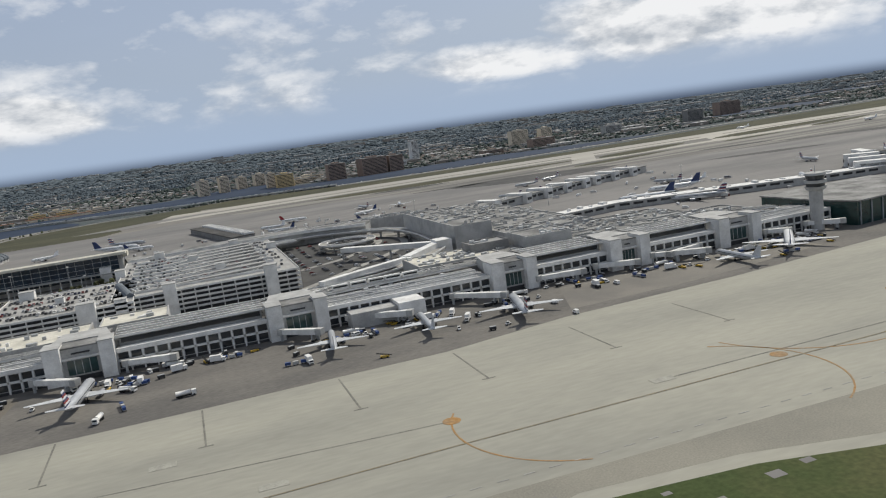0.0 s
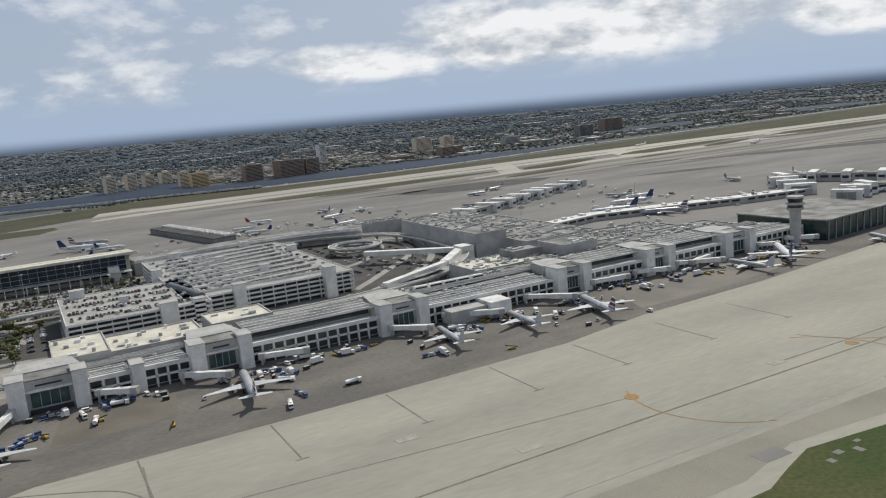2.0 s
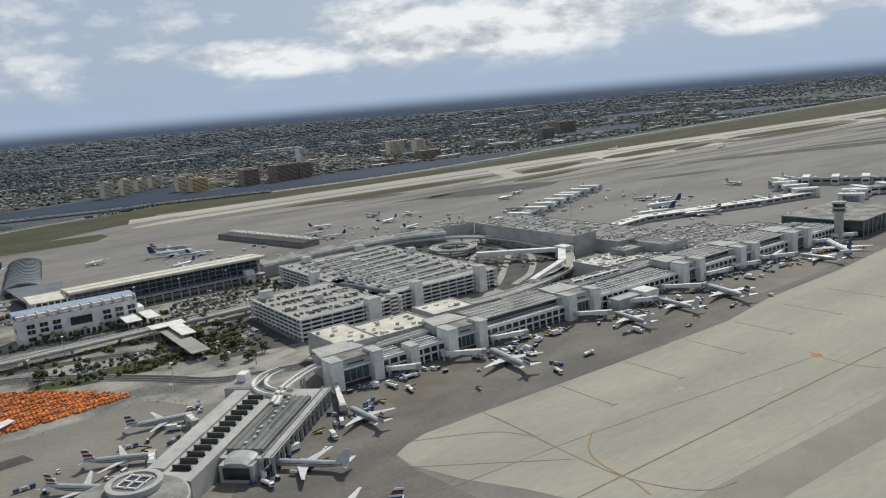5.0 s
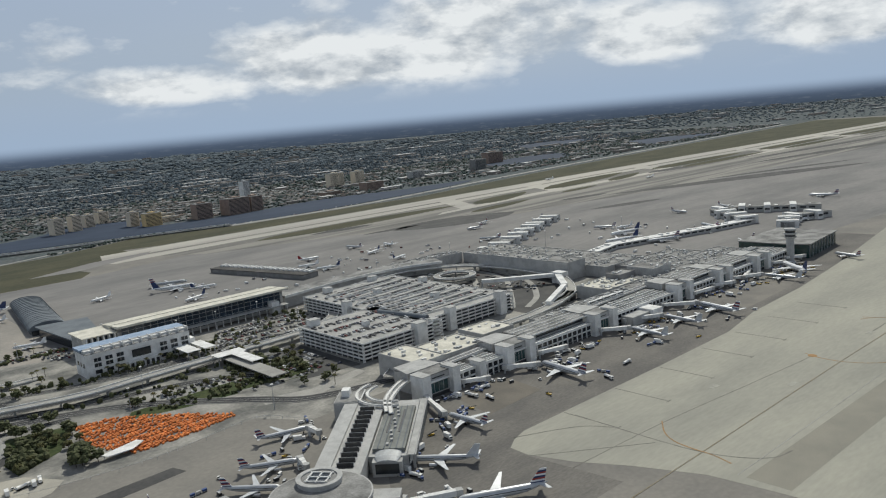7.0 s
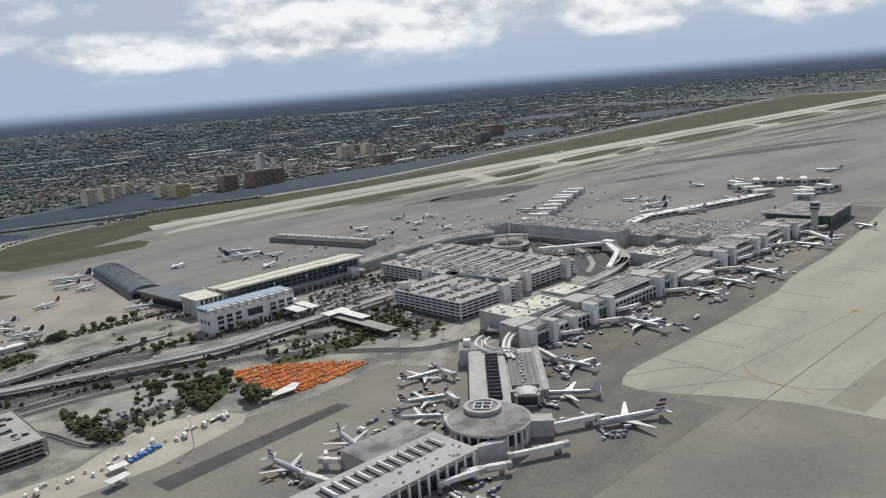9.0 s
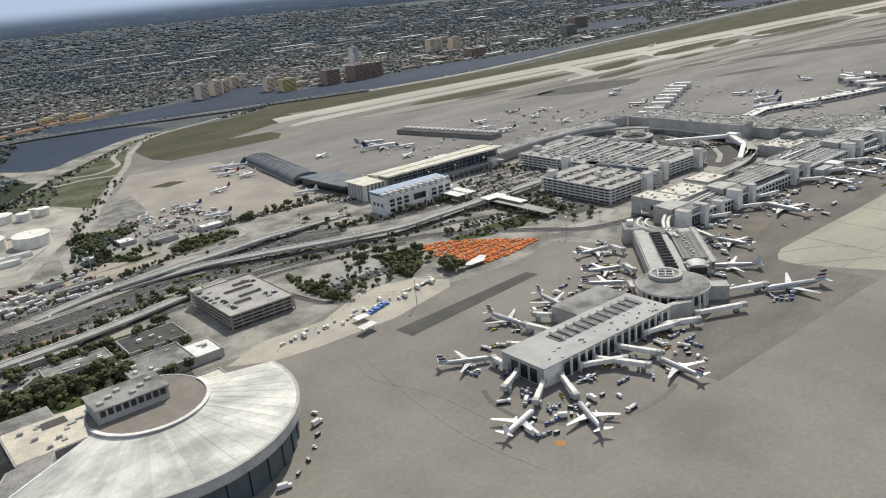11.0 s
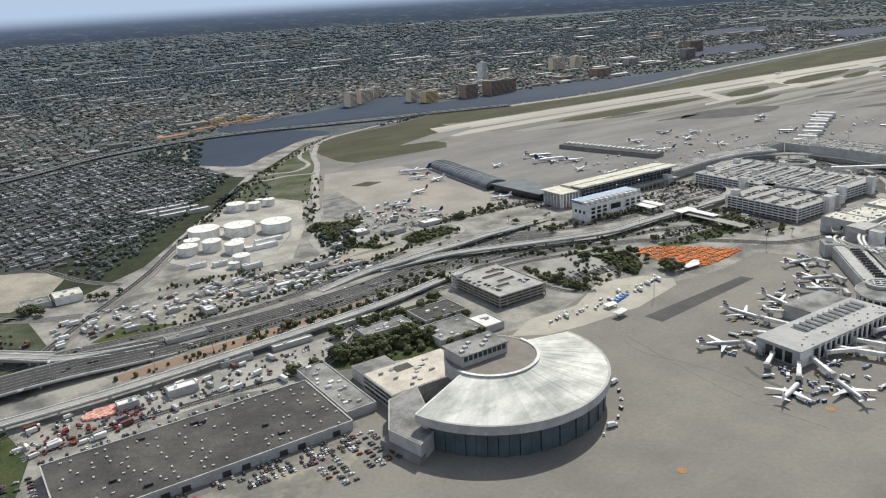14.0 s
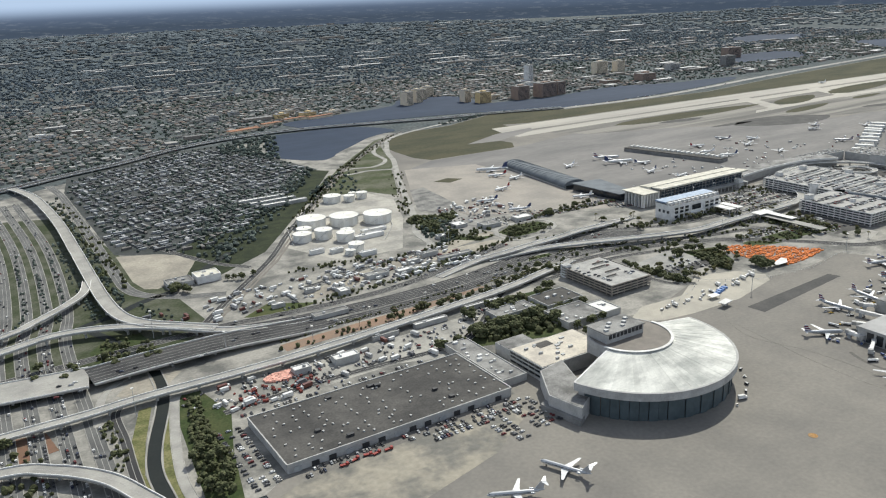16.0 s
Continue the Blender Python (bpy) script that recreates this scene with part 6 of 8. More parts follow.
part("side_wing_roof", Solid().prism([(-827, 446), (-820.5, 415), (-801, 427), (-777, 489), (-805, 483)], 14.5, 14.8), M_ROOF, t)
part("side_annex", Solid().prism([(-832, 452), (-824, 412), (-816, 416), (-824, 456)], -0.4, 5), M_GREY, t)
t = thing("hangar_offices", "low cream-roofed offices behind the round hangar", "office building")
part("wall", Solid().box(-800, -722, 488, 536, -0.4, 14), M_PALE, t)
part("roof", Solid().box(-799, -723, 489, 535, 14, 14.4), mat("worn_cream_roof", (0.60, 0.55, 0.46), (0.46, 0.42, 0.36), scale=0.06, fine=0.6), t, "worn cream roof")
part("rear_wing", Solid().box(-797, -764, 536.2, 562, -0.4, 11), M_PALE, t, "lower grey rear wing")
part("rear_roof", Solid().box(-796.4, -764.6, 536.8, 561.4, 11, 11.3), M_ROOF, t)
part("roof_opening", Solid().box(-776, -760, 520, 530, 14.4, 14.7), M_DROOF, t, "dark sunken roof court")
for k in range(5):
    for z in (3, 7.5, 11):
        part("window_strip", Solid().box(-800.3, -799.95, 490 + k * 9, 498 + k * 9, z, z + 2.0), M_GLASS, t)
rnd = random.Random(8)
for k in range(14):
    x, y = rnd.uniform(-795, -728), rnd.uniform(492, 526)
    part("roof_unit", Solid().box(x, x + rnd.uniform(2, 6), y, y + rnd.uniform(1.5, 3), 14.4, 14.4 + rnd.uniform(0.8, 2)), M_STEEL, t)
plain_hall("low_workshop", "low grey workshop beside the hangar", -720, -650, 492, 528, 7, M_PALE, M_CREAM, 12, 31)
plain_hall("low_workshop", "flat brown-roofed workshop among trees", -705, -655, 560, 600, 7, M_PALE, M_ROOF, 6, 32)
plain_hall("low_workshop", "long flat tar-roofed shed among trees", -752, -700, 618, 640, 6, M_PALE, M_ROOF, 6, 33)
plain_hall("low_workshop", "flat-roofed shed with a brown roof", -690, -640, 610, 645, 6, M_PALE, M_DROOF, 5, 34)
plain_hall("low_workshop", "small white-roofed shed by the trees", -655, -632, 560, 590, 6, M_PALE, M_WHITE, 3, 35)
plain_hall("low_workshop", "narrow grey-roofed shed beside the hangar", -834, -808, 500, 596, 6, M_PALE, M_ROOF, 18, 36)

# ---- broad dark-roofed warehouse ----
t = thing("dark_roof_warehouse", "broad low warehouse with a dark tar roof and many roof vents", "warehouse")
part("wall", Solid().box(-1041, -837, 485, 570, -0.4, 7.0), M_PALE, t)
part("roof", Solid().box(-1040.4, -837.6, 485.6, 569.4, 7.0, 7.3), M_DROOF, t, "dark tar roof with faded patches")
for a, b, c, d in ((-1041, -837, 484.6, 485.6), (-1041, -837, 569.4, 570.4), (-1041.4, -1040.4, 485.6, 569.4), (-837.6, -836.4, 485.6, 569.4)):
    part("parapet", Solid().box(a, b, c, d, 6.2, 8.0), M_PALE, t)
vent_mesh = mesh_of("roof_vent", Solid().box(-0.8, 0.8, -0.5, 0.5, 0, 0.8).box(-1.0, 1.0, -0.7, 0.7, 0.8, 1.0), M_PALE)
rnd = random.Random(12)
for i in range(17):
    for j in range(8):
        if rnd.random() < 0.72:
            v = new("roof_vent", vent_mesh)
            v.parent = t
            px, py = plan(-1032 + i * 11.7 + rnd.uniform(-4.5, 4.5), 492 + j * 9.8 + rnd.uniform(-4, 4))
            v.matrix_basis = pose(K * px, K * py, K * 7.3, 0, 0, rnd.choice((0, 90)))
for k in range(7):
    x, y = rnd.uniform(-1030, -850), rnd.uniform(492, 560)
    part("roof_unit", Solid().box(x, x + rnd.uniform(4, 7), y, y + rnd.uniform(2, 4), 7.3, 7.3 + rnd.uniform(1.5, 2.5)), M_DARK, t, "dark rooftop plant")
for k in range(14):
    part("door", Solid().box(-1036 + k * 14, -1030 + k * 14, 484.3, 484.62, 0, 4.2), M_DARK if k % 3 else M_STEEL, t, "loading door")

# ---- fuel tanks ----
def tank(x, y, r, h):
    t = thing("fuel_tank", "large white cylindrical fuel storage tank" if r > 18 else "small white cylindrical fuel tank", "storage tank", "fuel tank farm", (x, y, 0))
    part("shell", Solid().cyl(0, 0, r, -0.4, h, 40), M_TANK, t, smooth=False)
    part("roof", Solid().cyl(0, 0, r + 0.25, h, h + 0.9, 40, r * 0.2), M_TANK, t, "shallow cone roof")
    part("rim", Solid().ring(0, 0, r, r + 0.5, h - 0.5, h + 0.1, 0, 360, 40), M_STEEL, t)
    s = Solid()
    for k in range(14):
        a = radians(200 + k * 5)
        s.box((r + 0.6) * math.cos(a) - 0.5, (r + 0.6) * math.cos(a) + 0.5, (r + 0.6) * math.sin(a) - 0.5, (r + 0.6) * math.sin(a) + 0.5, h * k / 14, h * k / 14 + 0.25)
    part("stair", s, M_STEEL, t, "curved steel stair")
    part("vent", Solid().cyl(0, 0, 0.6, h + 0.8, h + 2.0, 10), M_STEEL, t)


for x, y, r, h in ((-755, 1088, 22, 13.5), (-708, 1070, 22, 13.5), (-660, 1050, 22, 13.5), (-784, 1050, 11, 11), (-797, 1026, 13.5, 11), (-766, 1020, 13, 13), (-745, 990, 13, 12),
                   (-733, 1012, 9, 9), (-756, 935, 11, 11), (-770, 925, 7, 7), (-664, 1206, 15, 11), (-638, 1192, 9.5, 10), (-611, 1198, 9.5, 10), (-621, 1215, 6, 8)):
    tank(x, y, r, h)
for x0, x1, y0, y1, h in ((-736, -690, 975, 985, 5), (-815, -795, 955, 962, 5), (-790, -772, 942, 950, 5), (-765, -740, 905, 912, 5), (-712, -672, 1000, 1008, 4)):
    plain_hall("pump_house", "small white pump building in the tank farm", x0, x1, y0, y1, h, M_WHITE, M_WHITE, 1, int(x0))
t = thing("dike_wall", "low pale bund wall round the fuel tanks", "wall")
part("wall", Solid().band([(-818, 1010), (-792, 1098), (-735, 1128), (-628, 1078), (-655, 1012), (-700, 955)], 0.8, -0.4, 1.6), M_PALE, t)


# ---- aircraft ----
def hexa(s, a, b):
    """A plate between two four-cornered ends."""
    i = len(s.v)
    for p in (*a, *b):
        s.put(*p)
    for q in ((0, 1, 2, 3), (7, 6, 5, 4), (0, 4, 5, 1), (1, 5, 6, 2), (2, 6, 7, 3), (3, 7, 4, 0)):
        s.f.append(tuple(i + k for k in q))
    return s


def airliner(label, L, span, r, body, tail, stripes=(), engines="wing", tnose=None):
    t = thing("airliner", label, "airplane", "parked airliners")
    z0 = r + 1.7
    prof = ((0, 0.06, -0.25), (0.012, 0.34, -0.18), (0.035, 0.62, -0.10), (0.07, 0.86, -0.03), (0.115, 1.0, 0), (0.64, 1.0, 0), (0.76, 0.88, 0.10), (0.87, 0.60, 0.34), (0.96, 0.28, 0.60), (1.0, 0.10, 0.70))
    part("fuselage", Solid().tube([(-L * u, 0, z0 + r * dz, r * k, r * k) for u, k, dz in prof], 16), body, t, smooth=True)
    part("cockpit_window", Solid().box(-0.052 * L, -0.030 * L, -r * 0.56, r * 0.56, z0 + r * 0.36, z0 + r * 0.55), M_GLASS, t)
    for s in (-1, 1):
        part("window_band", Solid().box(-L * 0.80, -L * 0.12, s * r * 0.985 - 0.06, s * r * 0.985 + 0.06, z0 + r * 0.16, z0 + r * 0.32), M_GLASS, t, "row of cabin windows")
    rx, tx = 0.34, 0.34 + 0.29 * span / L
    if engines == "tail":
        rx, tx = 0.42, 0.42 + 0.22 * span / L
    for s in (-1, 1):
        w = Solid()
        root, tip = r * 0.5, span / 2
        zt = z0 - r * 0.55 + (tip - root) * 0.095
        ce = 0.155 * L
        a = [(-L * rx, s * root, z0 - r * 0.35), (-L * rx - ce, s * root, z0 - r * 0.5), (-L * rx - ce, s * root, z0 - r * 0.75), (-L * rx, s * root, z0 - r * 0.8)]
        kx, ky = -L * (rx + (tx - rx) * 0.36) - ce * 0.66, root + (tip - root) * 0.36
        zk = z0 - r * 0.55 + (ky - root) * 0.095
        lead = -L * (rx + (tx - rx) * 0.36)
        m = [(lead, s * ky, zk + 0.3), (kx, s * ky, zk + 0.15), (kx, s * ky, zk - 0.05), (lead, s * ky, zk - 0.3)]
        b = [(-L * tx, s * tip, zt + 0.12), (-L * tx - 1.7, s * tip, zt + 0.08), (-L * tx - 1.7, s * tip, zt - 0.02), (-L * tx, s * tip, zt - 0.1)]
        hexa(w, a, m)
        hexa(w, m, b)
        part("wing", w, M_WING, t)
        hx, hz = (0.90, z0 + r * 0.55) if engines == "wing" else (0.945, z0 + r + 0.135 * L)
        hs = span * 0.18
        h = Solid()
        hexa(h, [(-L * hx + 0.02 * L, s * 0.2, hz + 0.2), (-L * hx - 0.07 * L, s * 0.2, hz + 0.15), (-L * hx - 0.07 * L, s * 0.2, hz - 0.1), (-L * hx + 0.02 * L, s * 0.2, hz - 0.15)],
             [(-L * hx - 0.06 * L, s * hs, hz + hs * 0.08 + 0.1), (-L * hx - 0.095 * L, s * hs, hz + hs * 0.08 + 0.08), (-L * hx - 0.095 * L, s * hs, hz + hs * 0.08), (-L * hx - 0.06 * L, s * hs, hz + hs * 0.08)])
        part("tailplane", h, M_WING if engines == "wing" else body, t)
        er = r * 0.58 if engines == "wing" else r * 0.45
        ex, ey, ez = (-L * (rx + 0.01), s * span * 0.17, z0 - r * 0.95) if engines == "wing" else (-L * 0.77, s * (r + er + 0.3), z0 + r * 0.35)
        e = part("engine", Solid().tube([(ex + 1.6 * er, ey, ez, er * 0.86, er * 0.86), (ex + 0.9 * er, ey, ez, er, er), (ex - 1.2 * er, ey, ez, er * 0.92, er * 0.92), (ex - 2.6 * er, ey, ez, er * 0.5, er * 0.5)], 14), M_ENG if stripes else body, t, smooth=True)
        part("intake", Solid().tube([(ex + 1.63 * er, ey, ez, er * 0.75, er * 0.75), (ex + 1.55 * er, ey, ez, er * 0.75, er * 0.75)], 12), M_DARK, e)
        part("main_gear", Solid().box(-L * 0.50 - 0.9, -L * 0.50 + 0.9, s * r * 1.2 - 0.5, s * r * 1.2 + 0.5, 0, 1.1).box(-L * 0.50 - 0.2, -L * 0.50 + 0.2, s * r * 1.2 - 0.2, s * r * 1.2 + 0.2, 1.0, z0 - r * 0.5), M_TYRE, t)
    part("nose_gear", Solid().box(-L * 0.12 - 0.4, -L * 0.12 + 0.4, -0.4, 0.4, 0, 0.8).box(-L * 0.12 - 0.15, -L * 0.12 + 0.15, -0.15, 0.15, 0.7, z0 - r * 0.9), M_TYRE, t)
    fh = 0.155 * L
    n = 8 if stripes else 1
    fx0, fx1, gx0, gx1 = -L * 0.80, -L * 0.965, -L * 0.925, -L * 1.0
    for k in range(n):
        u, v = k / n, (k + 1) / n
        zb = z0 + r * 0.75
        f = Solid()
        f0 = lambda q: (fx0 + (gx0 - fx0) * q, fx1 + (gx1 - fx1) * q, zb + fh * q)  # noqa: E731
        (xa, xb, za), (xc, xd, zc) = f0(u), f0(v)
        ya, yc = 0.28 * (1 - u * 0.6), 0.28 * (1 - v * 0.6)
        hexa(f, [(xa, -ya, za), (xb, -ya, za), (xb, ya, za), (xa, ya, za)], [(xc, -yc, zc), (xd, -yc, zc), (xd, yc, zc), (xc, yc, zc)])
        part("fin", f, stripes[k % len(stripes)] if stripes else tail, t)
    return t


M_NAVY = mat("navy_tail_paint", (0.025, 0.045, 0.13), scale=0.3, rough=0.35)
M_MAROON = mat("deep_red_tail_paint", (0.30, 0.025, 0.030), scale=0.3, rough=0.35)
M_BLACKT = mat("black_tail_paint", (0.02, 0.02, 0.022), scale=0.3, rough=0.35)
M_ORANT = mat("orange_tail_paint", (0.55, 0.20, 0.04), scale=0.3, rough=0.35)
AA = (M_NAVY, M_JETW, M_RED)
PLANES = {
    "wide": airliner("silver wide-body airliner with a striped red and blue tail", 54.0, 47.5, 2.6, M_JETS, M_NAVY, AA),
    "long": airliner("long silver narrow-body airliner with a grey tail", 46.5, 38.0, 1.95, M_JETS, M_WING),
    "slim": airliner("silver narrow-body airliner with a striped red and blue tail", 39.0, 35.0, 1.95, M_JETS, M_NAVY, AA),
    "white": airliner("white narrow-body airliner with a white tail", 35.0, 34.0, 1.95, M_JETW, M_JETW),
    "navy": airliner("white narrow-body airliner with a navy blue tail", 38.0, 34.5, 1.95, M_JETW, M_NAVY),
    "maroon": airliner("white narrow-body airliner with a deep red tail", 38.0, 34.5, 1.95, M_JETW, M_MAROON),
    "jumbo": airliner("large white wide-body airliner with a navy tail", 62.0, 58.0, 3.0, M_JETW, M_NAVY),
    "rear": airliner("silver twin-jet airliner with rear engines and a T-tail", 40.0, 31.0, 1.7, M_JETS, M_JETS, (), "tail"),
}
FLEET = [("wide", -56, 438, 83), ("long", 70, 438, 82), ("long", 122, 436, 84), ("wide", 179, 431, 76), ("slim", -181, 417, 93), ("long", -248, 381, 131), ("wide", -268, 315, 150), ("jumbo", 397, 447, 50),
         ("slim", -258, 481, -16), ("slim", -293, 437, -31), ("slim", -321, 411, -47), ("slim", -393, 417, -101), ("slim", -438, 419, -86), ("slim", -493, 396, -33), ("white", -524, 323, 14), ("slim", -498, 309, 64),
         ("slim", -418, 307, 84), ("rear", -869, 394, 115), ("rear", -925, 382, 152), ("navy", -476, 1043, 163), ("navy", -467, 968, 160), ("white", -338, 965, 160), ("jumbo", -340, 1240, 152), ("maroon", -352, 1185, 165),
         ("white", -336, 1139, -170), ("maroon", -408, 1085, 190), ("white", -195, 1147, 200), ("navy", -118, 1010, 200), ("jumbo", -58, 1105, -20), ("wide", -52, 1150, -25), ("navy", -40, 1075, -15), ("white", 95, 1075, 160),
         ("navy", 100, 1030, 150), ("maroon", 165, 1120, -10), ("navy", 220, 1060, 200), ("white", -70, 960, 10), ("jumbo", 440, 745, 160), ("jumbo", 500, 780, 165), ("wide", 470, 690, 150), ("slim", 510, 566, 172), ("white", 722, 574, 172),
         ("wide", 1015, 690, 100), ("navy", 600, 1030, 200), ("slim", 470, 1085, 178), ("slim", 400, 980, 120), ("slim", 470, 925, 300), ("white", 1267, 1586, 176), ("white", 1322, 1268, 181), ("slim", 560, 860, 120), ("slim", 350, 820, 300), ("wide", 640, 700, 60),
         ("slim", 760, 800, -100), ("slim", 840, 760, -120), ("long", 330, 438, 88), ("slim", 480, 420, 70), ("slim", 250, 1165, 100), ("white", 300, 1120, 80), ("slim", 526, 1110, 200), ("white", 565, 815, 165), ("navy", 240, 985, 20)]
first = {}
for kind, x, y, h in FLEET:
    m = pose(K * x, K * y, 0.0, 0, 0, h)
    if kind in first:
        copy_thing(PLANES[kind], m)
    else:
        first[kind] = PLANES[kind]
        PLANES[kind].matrix_basis = m


# ---- passenger bridges ----
def jet_bridge(x0, y0, x1, y1, z=4.2):
    L, ang = math.hypot(x1 - x0, y1 - y0), math.degrees(math.atan2(y1 - y0, x1 - x0))
    t = thing("jet_bridge", "white corrugated passenger boarding bridge on a wheeled leg", "jet bridge", "passenger boarding bridges", (x0, y0, 0), ang)
    part("rotunda", Solid().cyl(0, 0, 2.3, z - 0.3, z + 3.2, 14), M_PALE, t)
    part("column", Solid().cyl(0, 0, 0.8, -0.2, z - 0.3, 10), M_STEEL, t)
    part("tunnel", Solid().box(1.5, L * 0.58, -1.45, 1.45, z, z + 2.9), M_WHITE, t)
    part("tunnel", Solid().box(L * 0.50, L - 2.0, -1.75, 1.75, z - 0.2, z + 3.1), M_WHITE, t)
    part("cab", Solid().box(L - 2.6, L + 1.2, -2.3, 2.0, z - 0.3, z + 3.3), M_PALE, t)
    part("leg", Solid().box(L * 0.80 - 0.4, L * 0.80 + 0.4, -2.2, 2.2, 0.7, z - 0.2), M_STEEL, t)
    for s in (-1.9, 1.9):
        part("wheel", Solid(90).tube([(s - 0.5, -L * 0.80, 0.55, 0.6, 0.6), (s + 0.5, -L * 0.80, 0.55, 0.6, 0.6)], 10), M_TYRE, t)
    part("stair", Solid().box(L - 6, L - 3.0, 1.9, 2.9, 0, z), M_STEEL, t, "steel service stair")


for b in ((-86, 452, -63, 434), (-40, 454, -14, 446), (-172, 452, -186, 415), (-130, 455, -112, 444), (44, 452, 64, 434), (84, 454, 117, 434), (150, 455, 175, 430), (208, 454, 238, 449), (250, 455, 275, 444),
          (292, 454, 324, 436), (330, 455, 300, 446), (385, 455, 398, 445), (420, 455, 440, 440), (-225, 432, -246, 384), (-262, 384, -251, 378), (-293, 345, -288, 336), (-300, 338, -262, 318), (-345, 326, -310, 308),
          (-262, 462, -262, 476), (-300, 420, -296, 434), (-335, 395, -328, 404), (-395, 408, -399, 412), (-440, 378, -447, 412), (-505, 372, -503, 388), (-506, 360, -528, 350), (-503, 338, -527, 322), (-490, 334, -504, 308),
          (-470, 334, -442, 318), (-430, 334, -420, 306), (-455, 334, -440, 300), (-400, 334, -372, 326), (-380, 334, -355, 318), (-468, 380, -480, 396), (-420, 408, -428, 420)):
    jet_bridge(*b)


# ---- service vehicles ----
def car_shape(s, w=1.8, l=4.5, h=1.45):
    i = len(s.v)
    prof = ((-l / 2, 0.3), (l / 2, 0.3), (l / 2, 0.75), (l * 0.26, 0.9), (l * 0.12, h), (-l * 0.28, h), (-l * 0.42, 0.95), (-l / 2, 0.85))
    for y in (-w / 2, w / 2):
        for x, z in prof:
            s.put(x, y * (0.86 if z > 1.2 else 1.0), z)
    n = len(prof)
    s.f.append(tuple(range(i, i + n)))
    s.f.append(tuple(range(i + 2 * n - 1, i + n - 1, -1)))
    for k in range(n):
        j = (k + 1) % n
        s.f.append((i + j, i + k, i + n + k, i + n + j))
    return s


def wheels(t, xs, w, r=0.5):
    s = Solid(90)
    for x in xs:
        for a, b in ((-w - 0.15, -w + 0.2), (w - 0.2, w + 0.15)):
            s.tube([(a, -x, r, r, r), (b, -x, r, r, r)], 10)
    tagged(part("undercarriage", s, M_TYRE, t), "black rubber wheels", "", "", "stuff")


def proto(name, label, cat):
    return thing(name, label, cat, "apron service vehicles")


P = {}
t = P["tug"] = proto("baggage_tug", "white open baggage tug on the apron", "vehicle")
part("body", Solid().box(-1.5, 1.5, -0.8, 0.8, 0.4, 1.1), M_WHITE, t)
part("cab", Solid().box(-0.9, 0.3, -0.7, 0.7, 1.1, 1.9), M_GLASS, t)
part("canopy", Solid().box(-1.0, 0.4, -0.8, 0.8, 1.9, 2.0), M_WHITE, t)
wheels(t, (-1.0, 1.0), 0.7, 0.4)
t = P["carts"] = proto("baggage_cart_train", "string of grey baggage carts with canvas covers", "baggage cart")
for k in range(3):
    part("cart", Solid().box(k * 4 - 5.5, k * 4 - 2.4, -0.85, 0.85, 0.5, 0.8), M_STEEL, t)
    part("cover", Solid().box(k * 4 - 5.4, k * 4 - 2.5, -0.8, 0.8, 0.8, 2.1), M_PALE if k % 2 else M_BLUE, t, "canvas cart cover")
    wheels(t, (k * 4 - 4.8, k * 4 - 3.1), 0.8, 0.3)
t = P["truck"] = proto("catering_truck", "white box-bodied catering truck", "truck")
part("box", Solid().box(-4.2, 1.8, -1.25, 1.25, 1.0, 4.0), M_WHITE, t)
part("cab", Solid().box(2.0, 4.0, -1.15, 1.15, 0.6, 2.6), M_WHITE, t)
part("windscreen", Solid().box(3.95, 4.05, -1.0, 1.0, 1.6, 2.4), M_GLASS, t)
part("chassis", Solid().box(-4.2, 4.0, -0.9, 0.9, 0.5, 1.0), M_TYRE, t)
wheels(t, (-2.6, 2.8), 1.1)
t = P["belt"] = proto("belt_loader", "low belt loader with a raised conveyor", "vehicle")
part("body", Solid().box(-2.5, 2.0, -0.9, 0.9, 0.4, 1.1), M_YEL, t)
part("conveyor", Solid().slab([(-3.8, -0.5, 1.2), (3.8, -0.5, 2.9), (3.8, 0.5, 2.9), (-3.8, 0.5, 1.2)], 0.3), M_TYRE, t)
wheels(t, (-1.6, 1.4), 0.8, 0.4)
t = P["fuel"] = proto("fuel_truck", "white aircraft fuel tanker truck", "truck")
part("tank", Solid().tube([(-5.2, 0, 2.0, 1.2, 1.05), (1.6, 0, 2.0, 1.2, 1.05)], 14), M_WHITE, t, smooth=True)
part("cab", Solid().box(2.0, 4.2, -1.2, 1.2, 0.6, 2.8), M_WHITE, t)
part("windscreen", Solid().box(4.15, 4.25, -1.0, 1.0, 1.7, 2.5), M_GLASS, t)
part("chassis", Solid().box(-5.2, 4.0, -0.9, 0.9, 0.5, 1.0), M_TYRE, t)
wheels(t, (-4.0, -2.8, 3.0), 1.1)
t = P["van"] = proto("service_van", "white airport service van", "van")
part("body", Solid().box(-2.4, 1.2, -0.95, 0.95, 0.4, 2.2).box(1.2, 2.5, -0.95, 0.95, 0.4, 1.3), M_WHITE, t)
part("windscreen", Solid().slab([(1.2, -0.85, 2.1), (1.25, -0.85, 2.1), (1.9, 0.85, 1.35), (1.9, -0.85, 1.35)], 0.05), M_GLASS, t)
part("side_window", Solid().box(-2.0, 1.0, -0.98, 0.98, 1.45, 2.0), M_GLASS, t)
wheels(t, (-1.6, 1.6), 0.85, 0.38)
t = P["dark"] = proto("ground_power_unit", "dark towed ground power cart", "vehicle")
part("body", Solid().box(-1.8, 1.8, -0.9, 0.9, 0.5, 1.9), M_DARK, t)
part("lid", Solid().box(-1.7, 1.7, -0.8, 0.8, 1.9, 2.1), M_STEEL, t)
wheels(t, (-1.2, 1.2), 0.8, 0.4)
t = P["red"] = proto("service_truck", "red flatbed service truck", "truck")
